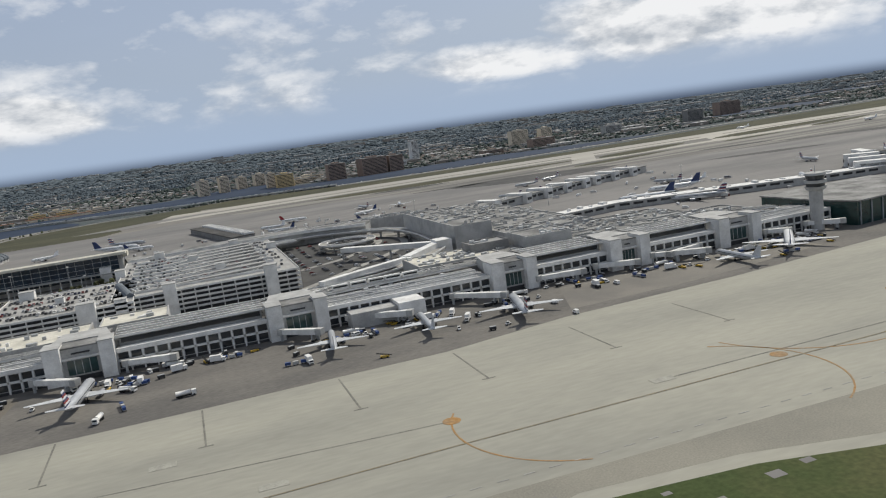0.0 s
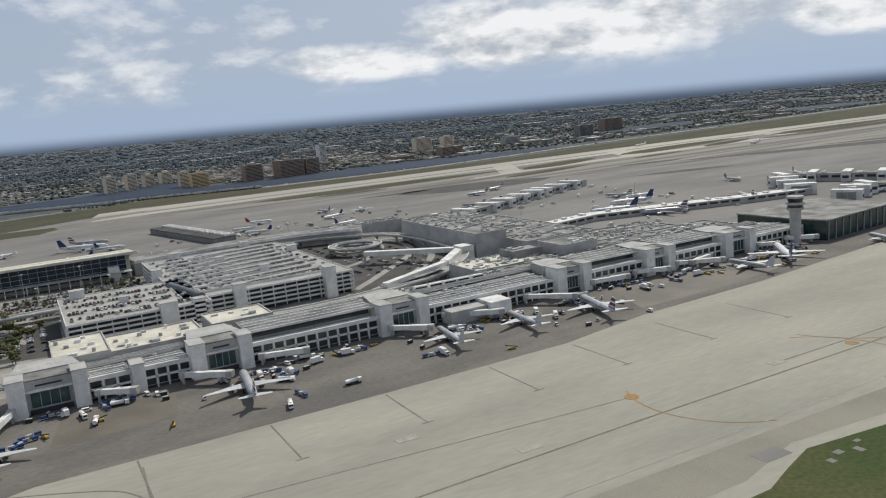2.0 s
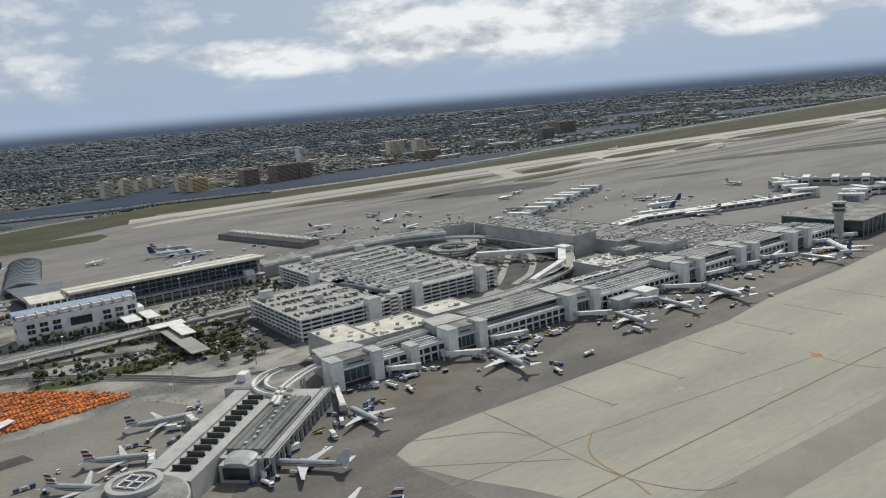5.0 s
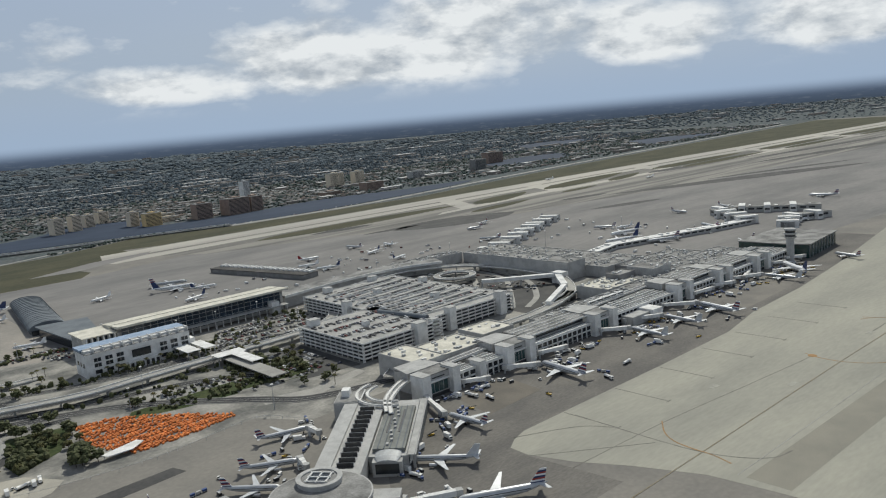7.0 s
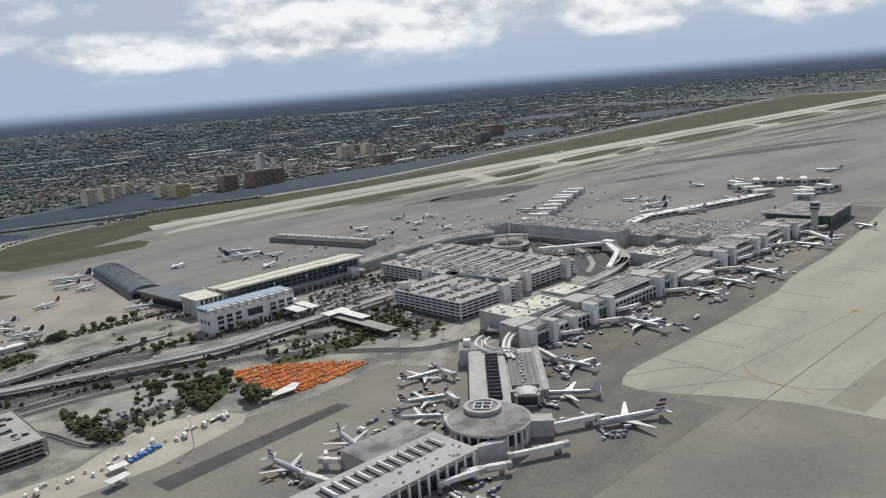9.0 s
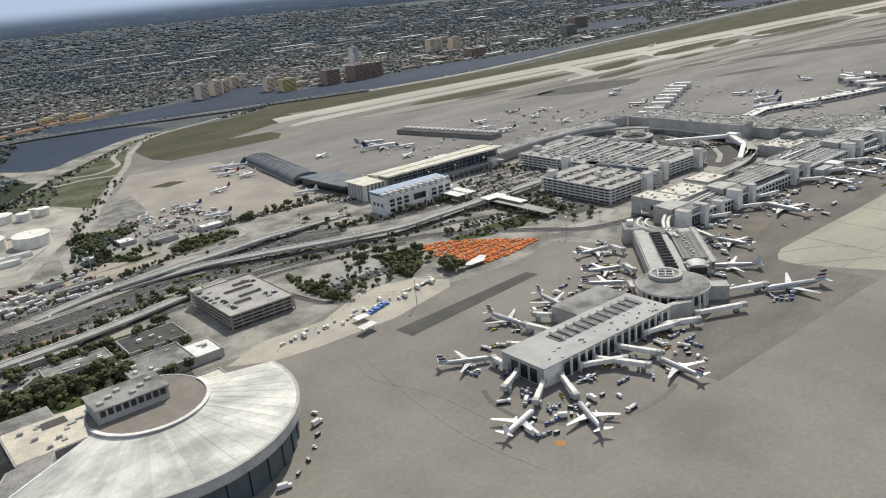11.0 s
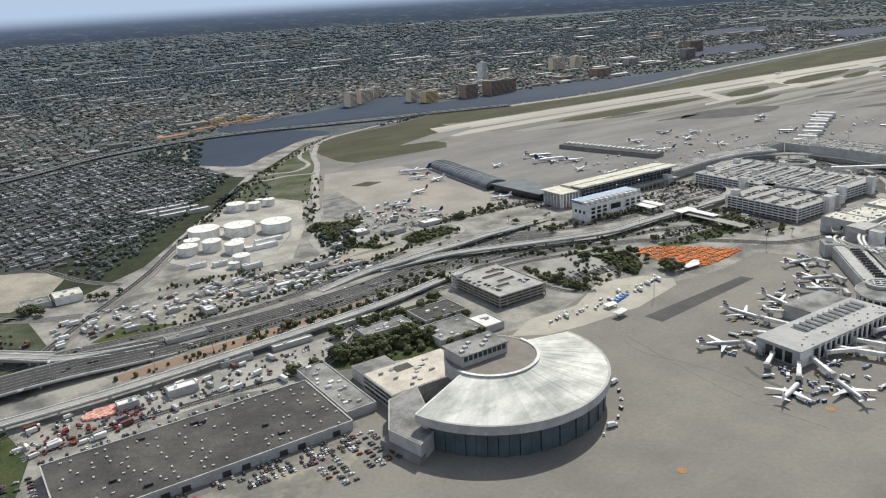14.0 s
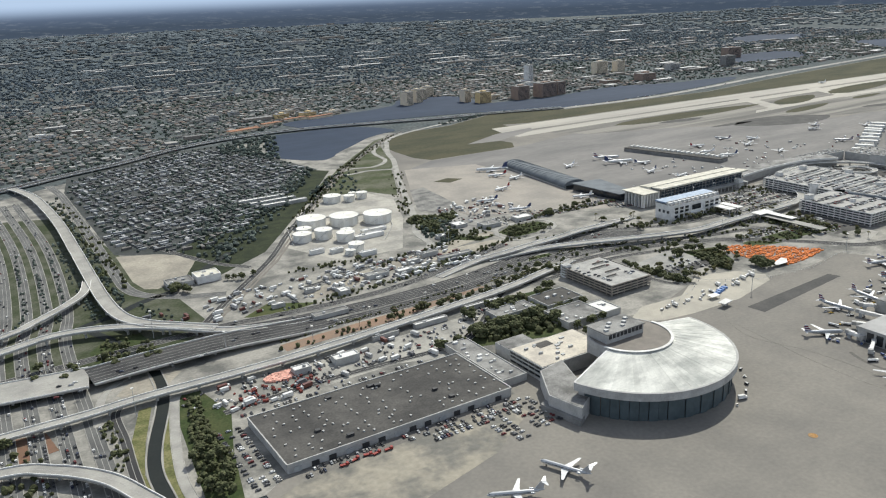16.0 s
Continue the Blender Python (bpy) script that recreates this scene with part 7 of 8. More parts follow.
part("cab", Solid().box(1.2, 3.2, -1.1, 1.1, 0.5, 2.5), M_RED, t)
part("bed", Solid().box(-3.6, 1.1, -1.1, 1.1, 0.8, 1.5), M_RED, t)
part("chassis", Solid().box(-3.6, 3.2, -0.8, 0.8, 0.4, 0.8), M_TYRE, t)
wheels(t, (-2.4, 2.2), 1.0)
used = set()
rnd = random.Random(77)


def drop(kind, x, y, a):
    px, py = plan(x, y)
    m = pose(K * px, K * py, K * 0.06, 0, 0, a)
    if kind in used:
        copy_thing(P[kind], m)
    else:
        used.add(kind)
        P[kind].matrix_basis = m


KINDS = ("tug", "carts", "carts", "truck", "belt", "van", "dark", "dark", "fuel", "tug")
for kind, x, y, h in FLEET[:17]:
    c, s = math.cos(radians(h)), math.sin(radians(h))
    for k in range(8):
        u, v = rnd.uniform(-28, 6), rnd.choice((-1, 1)) * rnd.uniform(7, 24)
        if abs(v) < 19 and -26 < u < -14:
            u = rnd.uniform(-8, 8)
        px, py = x + c * u - s * v, y + s * u + c * v
        if py < 451 or x < -200:
            drop(rnd.choice(KINDS), px, py, rnd.uniform(0, 360))
for x0, x1, y0, y1, n in ((-38, 36, 436, 452, 9), (-165, -95, 420, 448, 12), (-14, 60, 432, 446, 8), (205, 262, 428, 450, 12), (290, 350, 430, 450, 12), (300, 420, 404, 436, 10), (20, 200, 366, 400, 7), (-150, 20, 366, 392, 4),
                          (-260, -205, 390, 418, 10), (-170, -120, 440, 452, 8), (-60, -20, 420, 440, 8), (60, 130, 424, 446, 14), (150, 200, 420, 446, 10), (230, 300, 420, 444, 12), (340, 420, 420, 446, 10), (-520, -440, 296, 326, 10), (-420, -370, 300, 330, 10), (-480, -380, 318, 332, 16), (-520, -506, 330, 372, 6), (-560, -490, 270, 330, 5), (-300, -240, 320, 345, 5), (-380, -330, 420, 470, 6)):
    for k in range(n):
        drop(rnd.choice(KINDS), rnd.uniform(x0, x1), rnd.uniform(y0, y1), rnd.choice((0, 90, 180, 270)) + rnd.uniform(-15, 15))
for k in range(16):
    drop(rnd.choice(("van", "truck", "dark", "tug")), rnd.uniform(-690, -640) if k % 2 else -724 + 100 * math.cos(radians(285 + k * 4)), rnd.uniform(520, 540) if k % 2 else 459 + 100 * math.sin(radians(285 + k * 4)), rnd.uniform(0, 360))
for k in range(28):
    drop(rnd.choice(("van", "truck", "dark", "fuel", "tug")), -590 + k * 6.2 + rnd.uniform(-2, 2), 540 + k * 0.5 + rnd.uniform(-9, 7), rnd.choice((75, 80, 255, 10)) + rnd.uniform(-6, 6))
for k in range(5):
    drop("red", -1000 + k * 9 + rnd.uniform(-2, 2), 474 + rnd.uniform(-3, 2), rnd.uniform(-20, 20))
t = thing("blue_tarpaulin_stack", "blue sheeted pallets beside a white awning", "cargo stack")
for k in range(7):
    part("sheet", Solid().box(-512 + k * 4, -509 + k * 4, 533 + k * 1.2, 538 + k * 1.2, 0, 2 + (k % 3) * 0.6), M_BSHEET, t)
part("awning", Solid().box(-528, -515, 526, 534, 3.2, 3.7), M_WHITE, t)
for x in (-527, -516):
    for y in (527, 533):
        part("awning_post", Solid().box(x - 0.15, x + 0.15, y - 0.15, y + 0.15, 0, 3.2), M_STEEL, t)
t = thing("gatehouse_canopy", "flat pale security gate canopy", "canopy")
part("roof", Solid(10, (-530, 508, 0)).box(-8, 8, -4, 4, 4.6, 5.3), M_WHITE, t)
for x in (-6, 6):
    part("post", Solid(10, (-530, 508, 0)).box(x - 0.3, x + 0.3, -0.3, 0.3, -0.2, 4.6), M_STEEL, t)
part("booth", Solid(10, (-530, 508, 0)).box(-1.5, 1.5, -1, 1, -0.2, 2.8), M_PALE, t)


# ---- parked and moving cars ----
def unit_mesh(build):
    s = Solid()
    build(s)
    return np.array(s.v), s.f


def glass_build(s):
    s.prism([(-1.85, -0.80), (1.05, -0.80), (1.05, 0.80), (-1.85, 0.80)], 0.98, 1.3)


CV, CF = unit_mesh(car_shape)
GV, GF = unit_mesh(glass_build)
TV, TF = unit_mesh(lambda s: s.box(-4.6, 2.6, -1.25, 1.25, 0.7, 3.6).box(2.8, 4.4, -1.15, 1.15, 0.4, 2.6))


class Swarm:
    """Many alike small things in one mesh."""

    def __init__(self):
        self.v, self.f, self.n = [], [], 0

    def add(self, verts, faces, x, y, z, a, k=1.0, kz=None):
        px, py = plan(x, y)
        c, s = math.cos(a) * k, math.sin(a) * k
        m = np.array(((c, s, 0), (-s, c, 0), (0, 0, k if kz is None else kz)))
        self.v.append(verts @ m + np.array((K * px, K * py, K * z)))
        self.f.extend(tuple(i + self.n for i in q) for q in faces)
        self.n += len(verts)

    def done(self, name, material, label, category):
        me = bpy.data.meshes.new(name)
        me.from_pydata(np.concatenate(self.v).tolist(), [], self.f)
        me.materials.append(material)
        me.update()
        return tagged(new(name, me), label, category, "", "stuff")


cars, carglass, trucks = Swarm(), Swarm(), Swarm()
rc = random.Random(2024)


def car(x, y, z, deg):
    a = radians(deg + rc.uniform(-2, 2))
    cars.add(CV, CF, x, y, z, a)
    carglass.add(GV, GF, x, y, z, a)


def car_rows(x0, x1, y0, y1, z, gap, fill, deg=90, pitch=2.7, along_x=True):
    """Rows of parked cars in a rectangle; the rows lie along x or along y."""
    if along_x:
        y = y0
        while y < y1:
            x = x0
            while x < x1:
                if rc.random() < fill:
                    car(x, y + rc.uniform(-0.3, 0.3), z, deg + rc.choice((0, 180)))
                x += pitch
            y += gap
    else:
        x = x0
        while x < x1:
            y = y0
            while y < y1:
                if rc.random() < fill:
                    car(x + rc.uniform(-0.3, 0.3), y, z, deg + 90 + rc.choice((0, 180)))
                y += pitch
            x += gap


for k in range(4):
    y = 594 + k * 24
    car_rows(-132, -46, y, y + 6, 17.65, 5.4, 0.7)
for k in range(9):
    y = 612 + k * 21
    car_rows(-50, 72, y + 15.8, y + 17, 17.65, 5.0, 0.62)
    car_rows(-40, 58, y + 6.8, y + 7.5, 17.65, 5.4, 0.4)
for k in range(6):
    y = 722 + k * 18
    car_rows(-205 + k * 7, -70 + k * 2, y, y + 6, 0.1, 5.2, 0.72)
car_rows(-196, -142, 600, 690, 0.12, 9, 0.4, along_x=False)
car_rows(96, 200, 640, 840, 0.25, 13, 0.30, along_x=False)
car_rows(-1030, -846, 577, 580, 0.1, 5.5, 0.6)
car_rows(-1030, -845, 474, 482, 0.12, 6.5, 0.45)
car_rows(-930, -845, 462, 470, 0.12, 6.0, 0.55)
car_rows(-1065, -1046, 478, 570, 0.1, 8.0, 0.45, along_x=False)
car_rows(-1040, -860, 588, 592, 0.1, 5.5, 0.35)
car_rows(-850, -826, 430, 480, 0.1, 7, 0.55, along_x=False)
car_rows(-880, -860, 425, 472, 0.1, 7, 0.45, along_x=False)
for k in range(7):
    car_rows(-1035 + k * 3, -905, 611 + k * 6.2, 612 + k * 6.2, 0.1, 6, 0.28)
    car_rows(-905, -790, 606 + k * 6.6, 607 + k * 6.6, 0.1, 6, 0.16 + 0.05 * (k % 3), deg=70)
car_rows(-770, -690, 650, 668, 0.1, 6, 0.4)
car_rows(-590, -556, 700, 712, 0.1, 6, 0.4)
car_rows(-505, -440, 600, 640, 0.12, 8, 0.3)
car_rows(-420, -300, 905, 925, 0.1, 6, 0.55)
car_rows(-330, -300, 870, 900, 0.1, 6, 0.5)
car_rows(-520, -420, 905, 945, 0.1, 7, 0.35)
car_rows(-240, -170, 600, 640, 0.1, 7, 0.2)
car_rows(-298, -234, 645, 660, 0.14, 7, 0.5)
car_rows(-602, -592, 606, 676, 12.65, 7, 0.2, along_x=False)
car_rows(-560, -548, 606, 676, 12.65, 7, 0.25, along_x=False)
for k in range(14):
    y = 792 + k * 6
    car_rows(-930 + k * 14, -700 + k * 4, y, y + 1, 0.1, 6, 0.16, deg=rc.choice((80, 20, 90)))
car_rows(-560, -450, 960, 1040, 0.1, 9, 0.18)
for k in range(260):
    x0 = rc.uniform(-1075, -700)
    car(x0, rc.uniform(595, 648), 0.12, rc.uniform(0, 360)) if rc.random() < 0.5 else None


def traffic(pts, z, lanes, n, off):
    c = curve_pts(pts, 6)
    for k in range(n):
        i = rc.randrange(len(c) - 1)
        u = rc.random()
        a, b = c[i], c[i + 1]
        d = math.atan2(b[1] - a[1], b[0] - a[0])
        o = rc.choice(lanes) * off
        car(a[0] + (b[0] - a[0]) * u - math.sin(d) * o, a[1] + (b[1] - a[1]) * u + math.cos(d) * o, (a[2] + (b[2] - a[2]) * u if len(pts[0]) > 2 else 0) + z, math.degrees(d))


for x in (-1191, -1171, -1151, -1131):
    traffic(freeway(x), 0.16, (-1.3, -0.4, 0.4, 1.3), 40 if x > -1140 else 60, 3.5)
for x in (-1171, -1151):
    traffic([(x - 18, 440), (x - 14, 560), (x - 12, 640), (x - 5, 835)], 0.16, (-1.3, -0.4, 0.4, 1.3), 70, 3.5)
traffic([(-990, 768), (-940, 757), (-880, 750), (-790, 746), (-700, 750), (-620, 766), (-560, 784), (-500, 788), (-440, 775)], 0.2, (-2, -1, 1, 2), 46, 4)
traffic([(-900, 723), (-800, 722), (-720, 726), (-640, 738), (-590, 744), (-520, 742), (-450, 738), (-380, 728)], 0.2, (-1, 0, 1), 26, 4)
traffic([(-1330, 765), (-1200, 776), (-1100, 784), (-1000, 788), (-940, 782), (-880, 776), (-800, 776), (-720, 790), (-650, 812), (-580, 830)], 0.2, (-1, 1), 22, 3.4)
traffic([(-1260, 712, 7), (-1138, 712, 7), (-995, 722, 6), (-880, 734, 1.5)], 0.1, (-3, -2, 2, 3), 24, 3.6)
traffic([(-1121, 1690, 4), (-895, 1815, 4), (-596, 1960, 4), (-289, 1954, 4), (0, 1862, 3.6), (348, 1780, 3.6)], 0.1, (-2, -1, 1, 2), 70, 3.6)
traffic([(348, 1783), (1056, 1822), (2422, 2030)], 0.34, (-2, -1, 1, 2), 80, 3.6)
cars.done("parked_cars", M_CAR, "many parked and passing cars in mixed colours", "cars")
carglass.done("car_windows", M_CARGLASS, "dark windows of the cars", "cars")
for k in range(120):
    x = rc.uniform(-1060, -640)
    y = rc.uniform(596, 650) if x < -830 and k % 2 else rc.uniform(796, 880)
    trucks.add(TV, TF, x, y, 0.1, rc.choice((0.2, 1.75, 3.3)) + rc.uniform(-0.1, 0.1), rc.uniform(0.8, 1.3))
for k in range(120):
    trucks.add(TV, TF, rc.uniform(-960, -640), rc.uniform(805, 885), 0.1, 0.25 + rc.choice((0, 1.57)) + rc.uniform(-0.1, 0.1), rc.uniform(0.5, 0.9))
for k in range(46):
    trucks.add(TV, TF, rc.uniform(-560, -440), rc.uniform(950, 1060), 0.1, rc.uniform(0, 6), rc.uniform(0.7, 1.2))
for k in range(40):
    trucks.add(TV, TF, rc.uniform(330, 640), rc.uniform(640, 1000), 0.1, rc.uniform(0, 6), rc.uniform(0.6, 1.0))
for k in range(70):
    trucks.add(TV, TF, rc.uniform(-120, 330), rc.uniform(930, 1130), 0.1, rc.uniform(0, 6), rc.uniform(0.5, 0.9))
trucks.done("parked_trucks", palette("truck_paints", [(0.75, 0.75, 0.73), (0.62, 0.62, 0.60), (0.70, 0.70, 0.68), (0.40, 0.40, 0.40), (0.13, 0.045, 0.035), (0.75, 0.74, 0.70), (0.14, 0.14, 0.15), (0.66, 0.66, 0.64), (0.50, 0.50, 0.49)], 0.5), "white and grey trucks and trailers parked in lots", "trucks")

# sheds and trailers in the lots by the access road
sheds = ((-905, -865, 650 + 90, 752, 4), (-850, -838, 790, 806, 5), (-760, -735, 812, 822, 4), (-800, -770, 818, 830, 5), (-730, -712, 838, 846, 4), (-880, -868, 822, 830, 4), (-700, -676, 850, 858, 5), (-640, -622, 905, 915, 4), (-930, -915, 800, 806, 4), (-690, -640, 822, 832, 4),
         (-975, -958, 630, 640, 5), (-935, -910, 626, 638, 6), (-880, -850, 655, 662, 4), (-830, -790, 656, 662, 4), (-760, -715, 664, 669, 4), (-560, -530, 905, 925, 5), (-500, -470, 905, 922, 5), (-590, -570, 935, 955, 4))
for k, (a, b, c, d, hh) in enumerate(sheds):
    plain_hall("site_shed", "low white-roofed site shed among parked trucks", a, b, c, d, hh, M_PALE, M_WHITE if k % 3 else M_ROOF, 1, 60 + k)
plain_hall("white_workshop", "white workshop with a pale flat roof by the tracks", -975, -945, 936, 960, 8, M_WHITE, M_CREAM, 3, 90)
plain_hall("grey_workshop", "grey low workshop by the tracks", -1010, -978, 940, 962, 5, M_PALE, M_ROOF, 3, 91)
for k in range(3):
    plain_hall("long_shed", "long white-roofed shed in the trailer park", -800 + k * 12, -716 + k * 10, 1290 - k * 26, 1300 - k * 26, 5, M_PALE, M_WHITE, 0, 92 + k)

# ---- stacked orange barriers ----
ORANGE_FIELD = [(-376, 643), (-345, 638), (-315, 609), (-290, 580), (-274, 559), (-309, 552), (-361, 547), (-379, 588)]
stack = Swarm()
BV, BF = unit_mesh(lambda s: s.prism([(-1.1, -0.7), (1.1, -0.7), (1.1, 0.7), (-1.1, 0.7)], 0, 1.4, [1.2, 1.4, 1.3, 1.1]))
ro = random.Random(5)
y = 546.0
while y < 645:
    x = -380.0
    while x < -262:
        if inside(x, y, ORANGE_FIELD) and ro.random() < 0.86:
            stack.add(BV, BF, x + ro.uniform(-0.5, 0.5), y + ro.uniform(-0.5, 0.5), 0.1, 0.6 + ro.uniform(-0.4, 0.4), ro.uniform(0.8, 1.15))
        x += 2.6
    y += 2.1 if int(y / 2.1) % 5 else 4.0
stack.done("orange_barriers", M_ORANGE, "hundreds of faded orange plastic barriers in close rows", "barriers")
stack = Swarm()
for k in range(420):
    a, r = ro.uniform(0, 6.283), 15 * math.sqrt(ro.random())
    stack.add(BV, BF, -985 + r * 1.1 * math.cos(a), 637 + r * 0.55 * math.sin(a), 0.1, ro.uniform(0, 3), ro.uniform(0.9, 1.5))
stack.done("salmon_barriers", M_SALMON, "heap of salmon-coloured plastic barriers", "barriers")
stack = Swarm()
for k in range(40):
    stack.add(BV, BF, ro.uniform(-1035, -960), ro.uniform(598, 630), 0.1, ro.uniform(0, 3), ro.uniform(0.9, 1.9))
stack.done("red_equipment", mat("dull_red_paint", (0.20, 0.055, 0.045), scale=0.3, island=0.3), "dull red equipment and skips in a yard", "equipment")
t = thing("white_tent", "small white fabric canopy by the barriers", "canopy")
part("roof", Solid().prism([(-384, 557), (-354, 566), (-351, 560), (-362, 551), (-380, 551)], 3.0, 3.6), M_WHITE, t)
for p in ((-381, 556), (-355, 563), (-362, 553)):
    part("post", Solid().box(p[0] - 0.2, p[0] + 0.2, p[1] - 0.2, p[1] + 0.2, 0, 3.0), M_STEEL, t)
t = thing("apron_fence", "pale mesh security fence along the apron", "fence")
fl = curve_pts([(-600, 532), (-520, 560), (-494, 574), (-436, 537), (-366, 526), (-330, 528), (-271, 536), (-248, 500)], 8)
part("rail", Solid().band([(p[0], p[1], 2.2) for p in fl], 0.12, 0, 0.15), M_STEEL, t)
for p in fl[::2]:
    part("post", Solid().box(p[0] - 0.12, p[0] + 0.12, p[1] - 0.12, p[1] + 0.12, -0.2, 2.4), M_STEEL, t)


# ---- lamp masts ----
def mast(x, y, h):
    t = thing("light_mast", "slim steel light mast with a lamp ring", "lamp post", "light masts", (x, y, 0))
    part("pole", Solid().cyl(0, 0, 0.35, -0.3, h, 8, 0.18), M_STEEL, t)
    part("lamp_ring", Solid().cyl(0, 0, 1.3, h, h + 0.6, 10), M_WHITE, t)


for x, y, h in ((-205, 830, 22), (-160, 828, 22), (-110, 826, 22), (-150, 760, 18), (-90, 770, 18), (-330, 640, 20), (-420, 690, 20), (-296, 700, 18), (-1060, 800, 30), (-1110, 640, 26), (-1160, 760, 26), (-1010, 720, 22), (-930, 690, 18), (-860, 700, 18),
                (-790, 700, 18), (-720, 720, 18), (-660, 740, 18), (-470, 520, 24), (-250, 545, 20), (-640, 880, 20), (-560, 905, 20), (-350, 905, 20), (-260, 905, 20), (120, 900, 24), (260, 900, 24), (400, 830, 24), (560, 800, 24)):
    mast(x, y, h)

# ---- trees ----
def blob(r, seed, n=7):
    """A rough leafy clump: an uneven low ball."""
    rr = random.Random(seed)
    v, f = [(0, 0, r * rr.uniform(0.8, 1.1))], []
    for z, q in ((0.55, 0.85), (-0.15, 1.05), (-0.6, 0.7)):
        for k in range(n):
            a = 2 * math.pi * (k + rr.uniform(-0.3, 0.3)) / n
            k2 = rr.uniform(0.7, 1.2)
            v.append((r * q * k2 * math.cos(a), r * q * k2 * math.sin(a), r * (z + rr.uniform(-0.2, 0.2))))
    v.append((0, 0, -r * 0.7))
    for k in range(n):
        j = (k + 1) % n
        f.append((0, 1 + k, 1 + j))
        for q in range(2):
            f.append((1 + q * n + k, 1 + (q + 1) * n + k, 1 + (q + 1) * n + j, 1 + q * n + j))
        f.append((1 + 2 * n + k, 1 + 3 * n, 1 + 2 * n + j))
    return v, f


def tree_thing(label, h, r, clumps, leaf, seed, palm=False):
    t = thing("palm_tree" if palm else "tree", label, "tree", "airport trees")
    rr = random.Random(seed)
    trunk = Solid().cyl(0, 0, 0.35 if not palm else 0.25, -0.3, h * (0.55 if not palm else 0.92), 8, 0.18)
    for k in range(0 if palm else 5):
        a, u = rr.uniform(0, 6.28), rr.uniform(0.4, 0.7)
        trunk.slab([(0, 0, h * 0.4), (r * u * math.cos(a), r * u * math.sin(a), h * 0.72), (r * u * math.cos(a) + 0.2, r * u * math.sin(a), h * 0.72), (0.25, 0, h * 0.4)], 0.2)
    part("trunk", trunk, M_TRUNK, t)
    crown = Solid()
    if palm:
        for k in range(14):
            a = 2 * math.pi * k / 14
            s2 = Solid(math.degrees(a))
            i = len(crown.v)
            for x, y, z in ((0.1, -0.12, h * 0.92), (r * 0.5, -0.55, h * 0.97), (r, 0, h * 0.80), (r * 0.5, 0.55, h * 0.97), (0.1, 0.12, h * 0.92), (r * 0.5, 0, h * 1.0)):
                s2.put(x, y, z)
            crown.v.extend(s2.v)
            crown.f.extend(((i, i + 1, i + 5), (i + 1, i + 2, i + 5), (i + 2, i + 3, i + 5), (i + 3, i + 4, i + 5)))
    else:
        for k in range(clumps):
            a, q, z = rr.uniform(0, 6.28), r * math.sqrt(rr.random()), rr.random()
            q *= 1.0 - 0.45 * z
            bv, bf = blob(r * rr.uniform(0.16, 0.32), seed * 100 + k, 6)
            i = len(crown.v)
            for x, y, zz in bv:
                crown.put(x + q * math.cos(a), y + q * math.sin(a), zz * 0.8 + h * (0.42 + 0.55 * z))
            crown.f.extend(tuple(i + c for c in fc) for fc in bf)
    part("crown", crown, leaf, t)
    return t


TREES = [tree_thing("broad dark green shade tree", 9, 5.5, 44, M_LEAF, 1), tree_thing("round leafy green tree by the road", 7.5, 4.2, 36, M_LEAF, 2), tree_thing("low olive-green tree with a loose crown", 6, 3.8, 34, M_LEAF2, 3),
         tree_thing("tall uneven green tree", 11, 5.0, 46, M_LEAF, 4), tree_thing("slim palm with drooping fronds", 9, 3.0, 0, M_LEAF2, 5, True), tree_thing("large spreading dark tree", 12, 8.0, 64, M_LEAF, 6)]
planted = [False] * len(TREES)
rt = random.Random(9)


def plant(i, x, y):
    px, py = plan(x, y)
    m = pose(K * px, K * py, 0, 0, 0, rt.uniform(0, 360)) @ Matrix.Diagonal((1, 1, 1, 1))
    if planted[i]:
        copy_thing(TREES[i], m)
    else:
        planted[i] = True
        TREES[i].matrix_basis = m


for x0, x1, y0, y1, n, kinds in ((-790, -700, 582, 614, 30, (0, 3, 5)), (-700, -660, 528, 556, 8, (0, 3)), (-720, -640, 600, 612, 8, (0, 1)), (-775, -700, 640, 660, 12, (0, 1, 3)), (-838, -806, 596, 606, 5, (0, 1)), (-695, -640, 645, 668, 9, (0, 3)),
                                 (-1092, -1072, 484, 566, 12, (0, 3, 1)), (-410, -378, 600, 650, 14, (2, 0, 2)), (-512, -480, 580, 640, 10, (2, 2, 0)), (-480, -420, 584, 596, 7, (2, 1)), (-402, -372, 556, 575, 6, (0, 5, 1)),
                                 (-330, -230, 640, 662, 9, (1, 2, 4)), (-260, -180, 612, 640, 8, (2, 2, 4)), (-200, -150, 640, 680, 12, (2, 0, 2)), (-320, -222, 756, 766, 14, (4, 1, 4)), (-215, -150, 700, 730, 10, (4, 1)),
                                 (-640, -580, 700, 730, 8, (0, 1)), (-470, -330, 905, 925, 18, (4, 1, 0)), (-560, -480, 838, 872, 12, (0, 1)), (-632, -612, 900, 1010, 12, (0, 1, 3)), (-400, -330, 760, 850, 16, (4, 1, 2)), (-460, -380, 650, 690, 8, (0, 1)),
                                 (-1180, -1060, 740, 800, 16, (0, 1, 3)), (-1010, -900, 905, 935, 10, (0, 1)), (-700, -620, 700, 716, 10, (1, 4)), (-880, -690, 690, 704, 16, (4, 1, 1)), (-1250, -1180, 560, 660, 8, (0, 1)), (-205, -150, 552, 580, 6, (1, 4))):
    for k in range(n):
        plant(rt.choice(kinds), rt.uniform(x0, x1), rt.uniform(y0, y1))

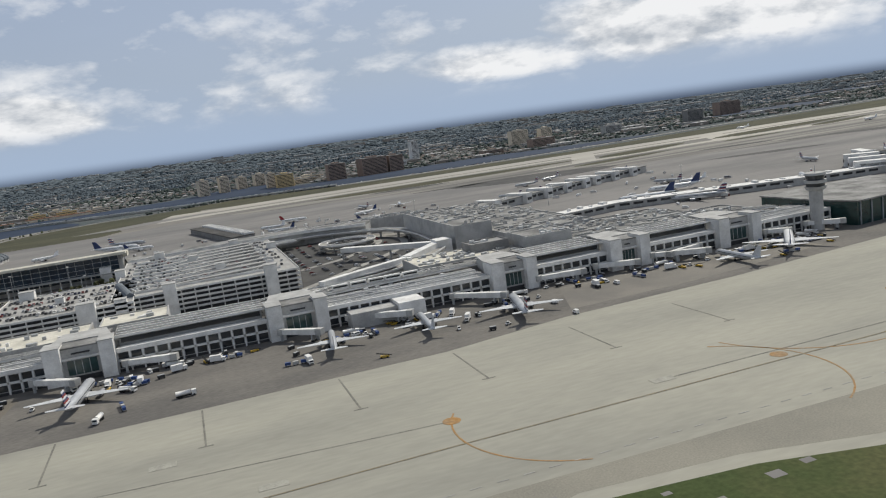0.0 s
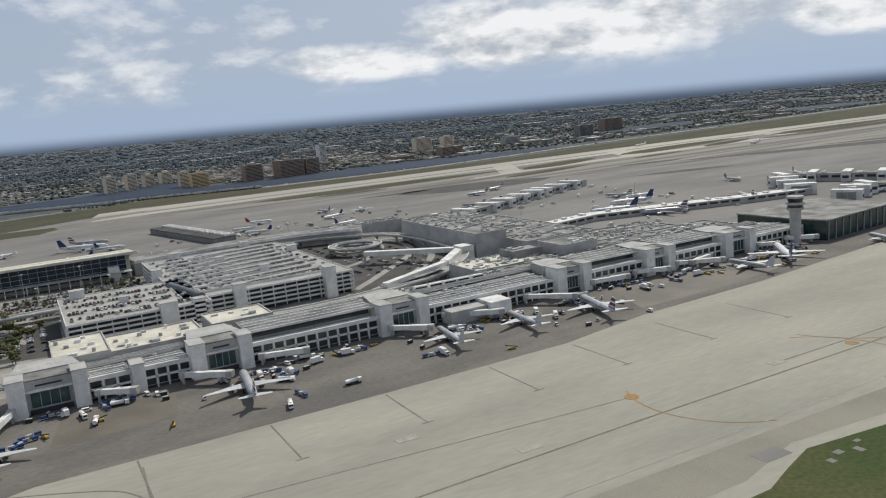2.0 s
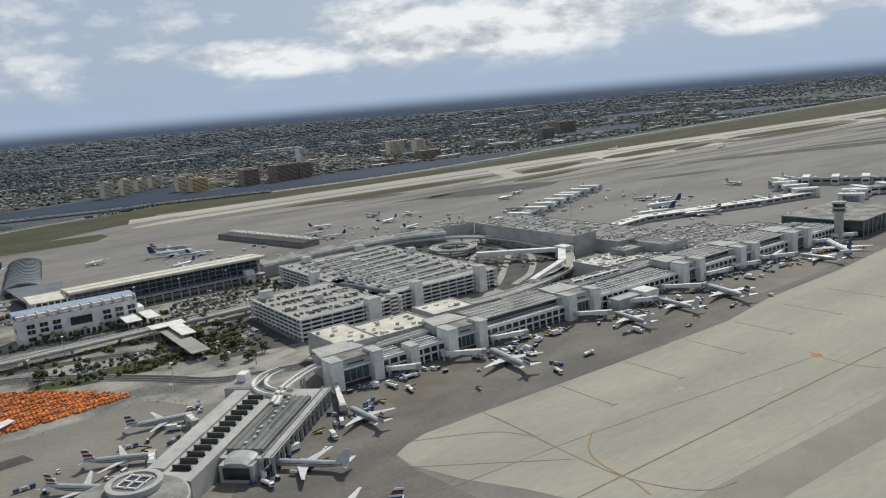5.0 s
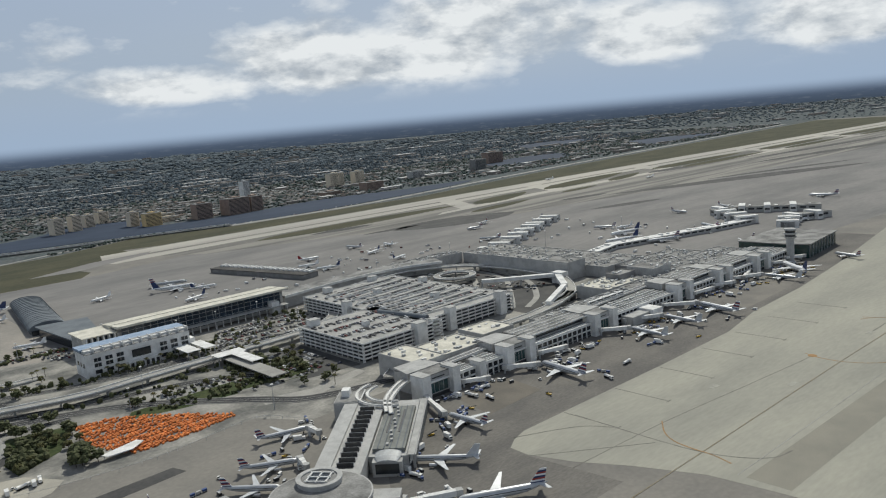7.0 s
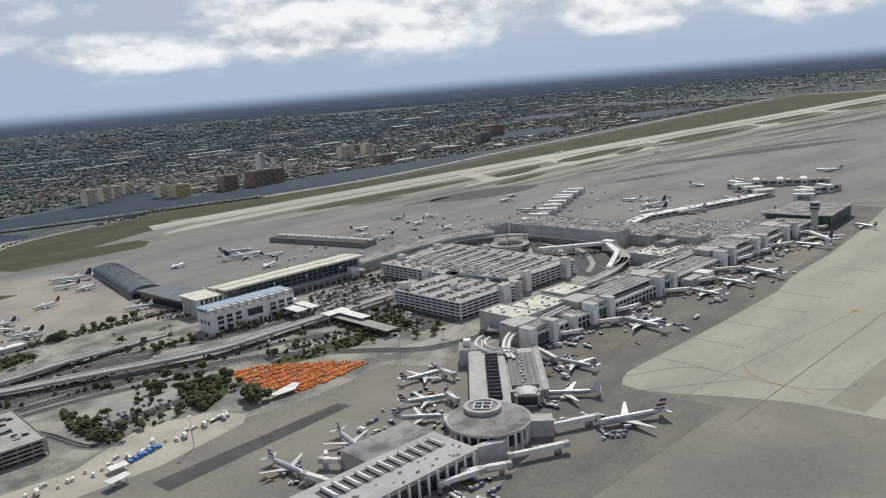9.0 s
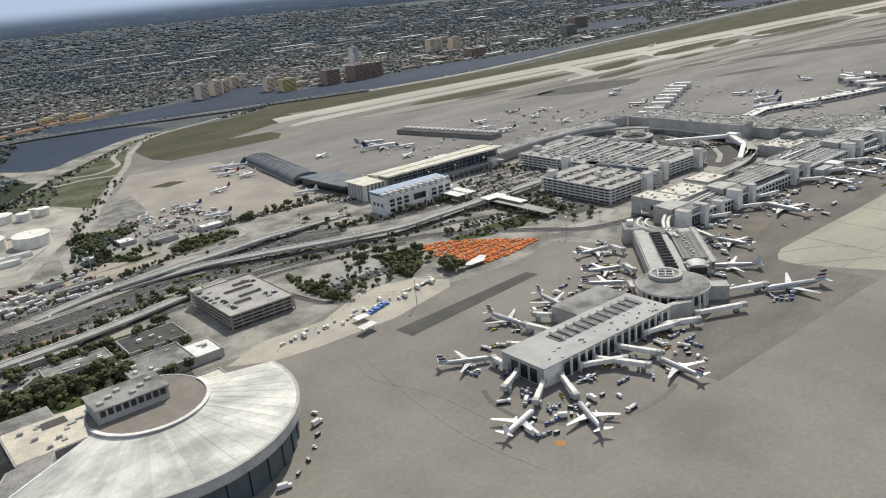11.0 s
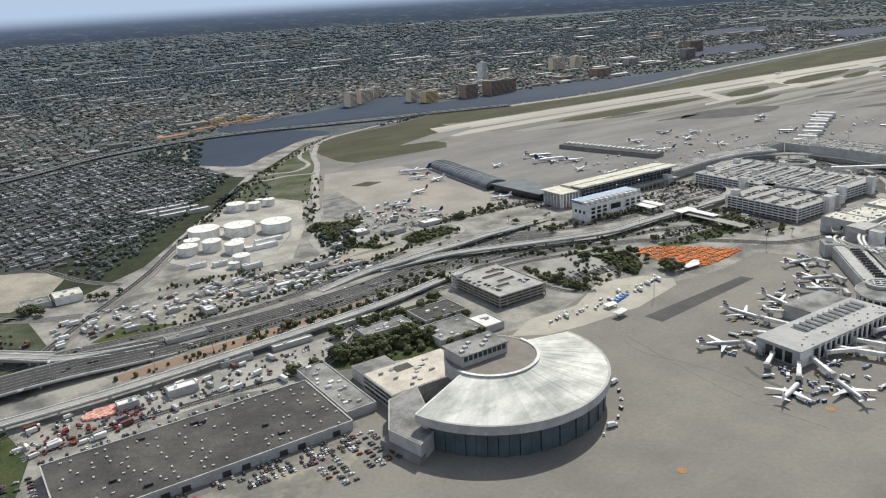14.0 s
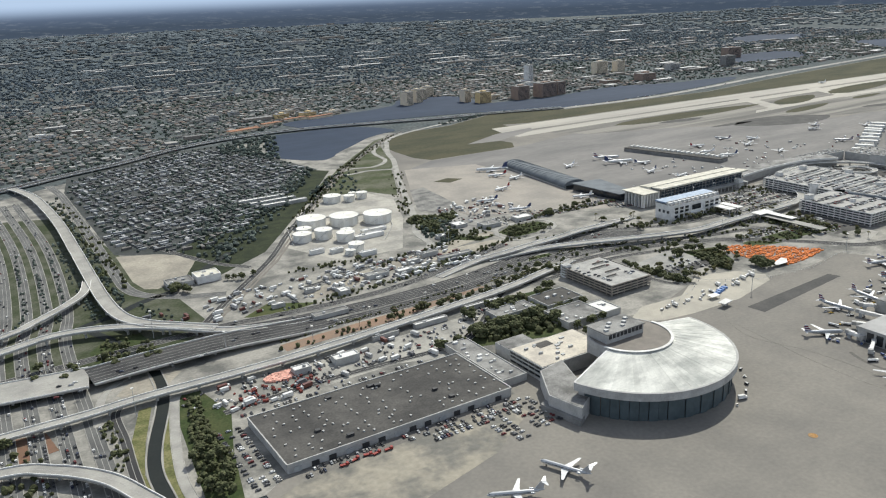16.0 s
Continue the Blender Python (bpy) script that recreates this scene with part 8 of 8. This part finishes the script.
PARK_TREES = [(-1030, 1140), (-1030, 1600), (-1005, 1725), (-890, 1792), (-756, 1880), (-640, 1880), (-595, 1640), (-575, 1480), (-665, 1355), (-940, 1060)]
far = Swarm()
FB = []
for k in range(6):
    v, f = blob(1.0, 900 + k, 5)
    FB.append((np.array(v) * K, f))
rf = random.Random(44)


def grove(poly, n, r0, r1, flat_z=1.0, swarm=None):
    xs, ys = [p[0] for p in poly], [p[1] for p in poly]
    k = 0
    while k < n:
        x, y = rf.uniform(min(xs), max(xs)), rf.uniform(min(ys), max(ys))
        if inside(x, y, poly):
            r = rf.uniform(r0, r1)
            v, f = rf.choice(FB)
            (swarm or far).add(v, f, x, y, r * 0.55, rf.uniform(0, 6.28), r, r * rf.uniform(0.7, 1.2) * flat_z)
            k += 1


grove([(-600, 1500), (-575, 1470), (-720, 1250), (-850, 1075), (-925, 985), (-945, 1045), (-840, 1200), (-700, 1360)], 330, 2.2, 4.6)
grove(PARK_TREES, 1000, 1.6, 3.6)
grove([(-930, 1075), (-890, 1130), (-770, 1290), (-700, 1360), (-740, 1400), (-860, 1300), (-920, 1170)], 200, 2.0, 4.4)
grove([(-1300, 880), (-1205, 910), (-1186, 1100), (-1180, 1500), (-1300, 1500)], 300, 2.5, 5)
for x in (-1181, -1161, -1141):
    grove([(x + 3, 900), (x + 8, 900), (x + 24, 960), (x + 36, 1230), (x + 32, 1230), (x + 20, 960)], 60, 1.0, 2.2)
grove([(-1104, 880), (-1092, 880), (-1090, 1240), (-1098, 1240)], 90, 1.2, 2.6)
grove([(-1058, 850), (-1030, 830), (-1020, 870), (-1050, 905)], 20, 1.2, 2.4)
grove([(-1071, 900), (-1060, 940), (-1056, 1240), (-1052, 1560), (-1076, 1540), (-1069, 1250)], 150, 1.5, 3.4)
grove([(-700, 1250), (-590, 1245), (-520, 1390), (-580, 1400)], 60, 2, 4)
grove([(-660, 870), (-600, 905), (-560, 960), (-600, 1010), (-640, 960)], 60, 2, 4)
grove([(-60, 1765), (116, 1840), (340, 1772), (330, 1790), (110, 1858), (-80, 1800)], 120, 2, 4)
grove([(-540, 1765), (-480, 1945), (-640, 1900), (-680, 1760), (-600, 1600)], 220, 2.5, 6)

hedges = Swarm()
for poly, n, r0, r1 in (([(-512, 684), (-504, 663), (-500, 618), (-496, 577), (-512, 583), (-520, 631)], 130, 2.0, 3.6), ([(-421, 656), (-398, 645), (-408, 594), (-433, 578), (-433, 605)], 120, 2.2, 4.0), ([(-628, 1020), (-602, 1036), (-577, 1013), (-540, 1016), (-552, 990), (-590, 964), (-612, 960), (-616, 922), (-593, 880), (-562, 874), (-597, 864), (-626, 896), (-636, 970)], 300, 2.0, 4.0),
                        ([(-552, 880), (-521, 895), (-476, 888), (-474, 866), (-511, 850), (-548, 850)], 120, 1.4, 2.8), ([(-1097, 500), (-1080, 596), (-1068, 645), (-1061, 640), (-1067, 581), (-1064, 537), (-1078, 484)], 260, 1.6, 3.6), ([(-752, 640), (-697, 668), (-660, 640), (-660, 588), (-720, 566), (-790, 584), (-790, 606)], 240, 2.5, 5.5),
                        ([(-1069, 820), (-1064, 778), (-1082, 758), (-1116, 768), (-1116, 798), (-1098, 824)], 60, 1.5, 3.2), ([(-1300, 560), (-1190, 560), (-1190, 640), (-1300, 660)], 120, 2.0, 4.5), ([(-330, 662), (-222, 664), (-180, 642), (-300, 634)], 50, 1.3, 2.8), ([(-600, 755), (-520, 746), (-450, 729), (-442, 735), (-510, 757), (-590, 765)], 70, 1.2, 2.2),
                        ([(-480, 905), (-300, 903), (-300, 912), (-470, 918)], 110, 1.6, 3.4), ([(-225, 690), (-165, 655), (-172, 612), (-185, 640), (-225, 672)], 130, 1.8, 3.6), ([(-330, 632), (-215, 634), (-178, 634), (-160, 612), (-182, 600), (-300, 616)], 120, 1.3, 3.0), ([(-960, 708), (-720, 726), (-720, 730), (-960, 714)], 90, 1.0, 2.0), ([(-880, 782), (-720, 797), (-650, 818), (-655, 824), (-730, 806), (-880, 790)], 90, 1.2, 2.4)):
    grove(poly, n, r0 * 0.7, r1 * 0.85, 1.0, hedges)

# street trees and shrubs scattered along the landside roads
rs = random.Random(71)
for line_pts, n, w in (([(-640, 745), (-500, 722), (-400, 696), (-300, 690), (-200, 700)], 80, 10), ([(-520, 815), (-400, 795), (-330, 765), (-210, 760)], 90, 8), ([(-230, 745), (-120, 800), (-60, 810)], 60, 26), ([(-960, 690), (-800, 700), (-700, 706), (-600, 716)], 100, 5), ([(-900, 792), (-760, 800), (-650, 826), (-560, 840)], 110, 5),
                       ([(-760, 860), (-640, 885), (-560, 905)], 60, 12), ([(-1060, 1500), (-1050, 1200), (-1062, 980)], 110, 10), ([(-780, 1105), (-640, 1290), (-470, 1500), (-260, 1720)], 170, 10), ([(-600, 1060), (-560, 1150), (-470, 1330)], 60, 9), ([(-470, 600), (-430, 690)], 30, 14), ([(-860, 905), (-760, 895)], 50, 10)):
    cc = curve_pts(line_pts, 8)
    for k in range(n):
        p = rs.choice(cc)
        v, f = rs.choice(FB)
        r = rs.uniform(1.2, 3.0)
        hedges.add(v, f, p[0] + rs.uniform(-14, 14), p[1] + rs.uniform(-w, w), r * 0.7, rs.uniform(0, 6.28), r, r * rs.uniform(0.8, 1.3))
grove([(-1222, 440), (-1180, 440), (-1182, 640), (-1222, 640)], 60, 1.5, 3, 1.0, hedges)
grove([(-1142, 560), (-1128, 560), (-1128, 640), (-1140, 650)], 40, 1.2, 2.4, 1.0, hedges)
hedges.done("hedges", M_LEAF, "green hedges and shrubs along the landside roads", "shrubs")

# ---- the city beyond the lake ----
WATER = [p for _, p in water]


def dry(x, y):
    return not any(inside(x, y, p) for p in WATER)


def shore(x):
    """The near edge of the city for each x."""
    return bend(x, (-1900, -1100, -900, -600, -390, -300, 40, 280, 330, 560, 1100, 1350, 2422, 4500), (1650, 1740, 1850, 1990, 2060, 2170, 2240, 2220, 2050, 2035, 2010, 1975, 2080, 2330))


HV, HF = unit_mesh(lambda s: s.box(-6.5, 6.5, -5, 5, -0.5, 3.4))
RV, RF = unit_mesh(lambda s: s.prism([(-7.2, -5.7), (7.2, -5.7), (7.2, 5.7), (-7.2, 5.7)], 3.3, 3.45))
rv = np.array([(-7.2, -5.7, 3.3), (7.2, -5.7, 3.3), (7.2, 5.7, 3.3), (-7.2, 5.7, 3.3), (-3.2, 0, 5.6), (3.2, 0, 5.6)]) * K
rfc = [(0, 1, 5, 4), (1, 2, 5), (2, 3, 4, 5), (3, 0, 4)]
walls, roofs = Swarm(), Swarm()
rh = random.Random(31)
y = 1700.0
while y < 4400:
    x = -1800.0
    step = 21 if y < 2900 else (30 if y < 3600 else 46)
    while x < 4300:
        jx, jy = x + rh.uniform(-4, 4), y + rh.uniform(-5, 5)
        dense = 0.74 if (x < 1000 and y < 2900) else 0.24
        if y > 3100:
            dense = 0.16
        if jy > shore(jx) + 14 and (int(x / 105) % 6 or rh.random() < 0.4) and rh.random() < dense and dry(jx, jy):
            a = rh.choice((0, 1.571)) + rh.uniform(-0.06, 0.06)
            k = rh.uniform(0.75, 1.25) * (1.0 if y < 2900 else 1.35)
            walls.add(HV, HF, jx, jy, 0, a, k)
            if rh.random() < 0.7:
                roofs.add(rv, rfc, jx, jy, 0, a, k)
            else:
                roofs.add(RV, RF, jx, jy, 0, a, k)
        x += step * 0.95
    y += step * 1.25
walls.done("house_walls", M_HOUSE, "pale walls of many small houses among trees", "houses")
roofs.done("house_roofs", M_HRF, "grey, brown and white roofs of many small houses", "houses")
k = 0
distant = Swarm()
while k < 30000:
    y = 1650 + 3400 * rf.random() ** 1.6
    x = rf.uniform(-1900, 4300)
    if y > shore(x) + 4 and dry(x, y):
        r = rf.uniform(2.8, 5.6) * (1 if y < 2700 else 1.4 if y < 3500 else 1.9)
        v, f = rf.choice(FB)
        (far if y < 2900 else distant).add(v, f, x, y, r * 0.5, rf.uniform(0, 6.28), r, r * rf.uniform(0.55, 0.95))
    k += 1
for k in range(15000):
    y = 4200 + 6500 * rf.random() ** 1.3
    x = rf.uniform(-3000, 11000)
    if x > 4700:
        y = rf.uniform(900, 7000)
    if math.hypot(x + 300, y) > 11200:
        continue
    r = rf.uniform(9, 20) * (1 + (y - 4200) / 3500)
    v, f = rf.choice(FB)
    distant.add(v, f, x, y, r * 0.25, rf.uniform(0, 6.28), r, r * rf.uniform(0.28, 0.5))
distant.done("distant_trees", M_DLEAF, "tree crowns of the distant suburbs, haze put into their blue-green colour", "trees")
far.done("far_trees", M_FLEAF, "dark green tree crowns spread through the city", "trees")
# mobile homes in slanting rows
homes = Swarm()
MV, MF = unit_mesh(lambda s: s.prism([(-6.5, -2.1), (6.5, -2.1), (6.5, 2.1), (-6.5, 2.1)], -0.3, 3.4))
PARK = [(-1026, 1150), (-1026, 1590), (-1000, 1700), (-880, 1778), (-750, 1860), (-660, 1840), (-625, 1650), (-580, 1490), (-665, 1365), (-815, 1175), (-930, 1075)]
for i in range(-60, 90):
    for j in range(-70, 90):
        u, v = i * 16.5, j * 9.0 + (i % 2) * 3
        if j % 9 == 0:
            continue
        c, s = math.cos(0.12), math.sin(0.12)
        x, y = -820 + c * u - s * v, 1450 + s * u + c * v
        if inside(x, y, PARK) and rh.random() < 0.74:
            homes.add(MV, MF, x + rh.uniform(-2.5, 2.5), y + rh.uniform(-1.8, 1.8), 0, 0.12 + rh.uniform(-0.12, 0.12) + rh.choice((0, 0, 0, 1.57)), rh.uniform(0.65, 1.1))
homes.done("mobile_homes", M_TRAILER, "close rows of grey mobile home roofs", "mobile homes")
# large pale commercial roofs
sheds2, sroof = Swarm(), Swarm()
QV, QF = unit_mesh(lambda s: s.box(-0.5, 0.5, -0.5, 0.5, 0, 1))
for k in range(300):
    x = rh.uniform(-1700, 4300)
    y = shore(x) + 30 + 2700 * rh.random() ** 1.5
    if x < 600 and y < 2900 and rh.random() < 0.75 or not dry(x, y):
        continue
    w, d, hh = rh.uniform(25, 90), rh.uniform(14, 34), rh.uniform(5, 10)
    if y > 3000:
        w *= 1.7
    px, py = plan(x, y)
    m = np.array(((w, 0, 0), (0, d, 0), (0, 0, hh)))
    for sw, add in ((sheds2, 0.0), (sroof, hh)):
        mm = m if not add else np.array(((w * 0.98, 0, 0), (0, d * 0.96, 0), (0, 0, 0.5)))
        sw.v.append(QV @ mm + np.array((K * px, K * py, K * add)))
        sw.f.extend(tuple(i + sw.n for i in q) for q in QF)
        sw.n += len(QV)
for k in range(260):
    y = 3400 + 7500 * rh.random() ** 1.2
    x = rh.uniform(-2600, 10800)
    if x > 4700:
        y = rh.uniform(1200, 7000)
    if math.hypot(x + 300, y) > 11200:
        continue
    w, d, hh = rh.uniform(60, 240), rh.uniform(25, 60), rh.uniform(8, 18) * (1 + (y - 3400) / 5000)
    for sw, mm, add in ((sheds2, np.diag((w, d, hh)), 0.0), (sroof, np.diag((w * 0.98, d * 0.96, 0.5)), hh)):
        sw.v.append(QV @ mm + np.array((K * x, K * y, K * add)))
        sw.f.extend(tuple(i + sw.n for i in q) for q in QF)
        sw.n += len(QV)
sheds2.done("commercial_walls", M_HOUSE, "pale walls of low commercial buildings", "buildings")
sroof.done("commercial_roofs", palette("commercial_roofs", [(0.40, 0.395, 0.38), (0.22, 0.215, 0.205), (0.55, 0.54, 0.52), (0.14, 0.135, 0.13), (0.30, 0.29, 0.27), (0.18, 0.175, 0.17)], 0.8), "white and grey flat commercial roofs", "buildings")


# ---- hotels and offices along the lake ----
def tower_block(name, label, x, y, w, d, h, wall, turn=0, floors=0, roof=M_ROOF):
    t = thing(name, label, "building", "lakeside buildings", (x, y, 0), turn)
    part("wall", Solid().box(-w / 2, w / 2, -d / 2, d / 2, -0.4, h), wall, t)
    part("roof", Solid().box(-w / 2 - 0.4, w / 2 + 0.4, -d / 2 - 0.4, d / 2 + 0.4, h, h + 1.0), roof, t)
    part("plant_room", Solid().box(-w * 0.2, w * 0.2, -d * 0.2, d * 0.2, h + 1, h + 4), wall, t)
    n = floors or max(2, int(h / 3.6))
    for k in range(n):
        z = 1.2 + k * (h - 1.5) / n
        for s, a in ((-1, 0), (1, 0)):
            part("window_band", Solid().box(-w / 2 + 1.5, w / 2 - 1.5, s * d / 2 - 0.15, s * d / 2 + 0.15, z, z + 1.5), M_GLASS, t)
        part("window_band", Solid().box(w / 2 - 0.15, w / 2 + 0.15, -d / 2 + 1.5, d / 2 - 1.5, z, z + 1.5), M_GLASS, t)
    return t


for x, y, w, d, h, m, a in ((62, 2200, 26, 34, 30, M_HOT1, 8), (118, 2232, 26, 30, 30, M_HOT1, 8), (172, 2290, 26, 30, 24, M_HOT1, 8), (228, 2340, 30, 30, 24, M_HOT1, 8), (238, 2125, 24, 30, 27, M_HOT1, 0), (268, 2068, 44, 26, 24, M_HOT2, 0),
                            (405, 2050, 46, 36, 30, M_HOT3, 0), (745, 2425, 24, 26, 46, M_WHITE, 5), (505, 1985 + 60, 70, 40, 32, M_HOT3, 10), (570, 2060, 40, 40, 30, M_HOT3, 10), (1120, 2430, 60, 30, 36, M_HOT1, 0), (1215, 2420, 40, 30, 34, M_HOT1, 0), (1690, 2260, 60, 30, 30, M_GREY, 0),
                            (2020, 2500, 90, 40, 34, M_HOT3, 0), (-350, 2220, 40, 20, 14, M_HOT2, 10), (-275, 2200, 46, 22, 14, M_HOT2, 10), (-200, 2190, 56, 18, 10, M_HOT1, 20), (-310, 2270, 36, 20, 15, M_HOT1, 10), (-520, 2330, 30, 20, 14, M_PALE, 5), (-440, 2380, 30, 20, 14, M_PALE, 5),
                            (330, 2110, 60, 20, 12, M_HOT1, 0), (350, 2200, 70, 20, 14, M_HOT1, 4), (900, 2150, 60, 40, 12, M_HOT3, 0), (1050, 2120, 70, 40, 20, M_HOT3, 0), (1400, 2300, 60, 30, 20, M_PALE, 0), (640, 2300, 70, 20, 14, M_WHITE, 8), (-985, 2330, 60, 30, 12, M_WHITE, 0)):
    h = h * 1.35 if h >= 18 else h
    tower_block("lakeside_block", "low tan apartment block by the lake" if h < 18 else "tall pale apartment tower by the lake" if m in (M_HOT1, M_WHITE, M_HOT2) else "brown brick office tower by the lake", x, y, w, d, h, m, a)
for x, y, w, d in ((-330, 2165, 70, 14), (-255, 2155, 80, 14), (-520, 2060, 90, 26), (-420, 2120, 60, 18)):
    t = thing("terracotta_block", "long low block with a terracotta tiled roof", "building", "lakeside buildings", (x, y, 0), 12)
    part("wall", Solid().box(-w / 2, w / 2, -d / 2, d / 2, -0.4, 6), M_HOT1, t)
    part("roof", Solid().prism([(-w / 2 - 1, -d / 2 - 1), (w / 2 + 1, -d / 2 - 1), (w / 2 + 1, d / 2 + 1), (-w / 2 - 1, d / 2 + 1)], 6, 7.2), M_TERRA, t)
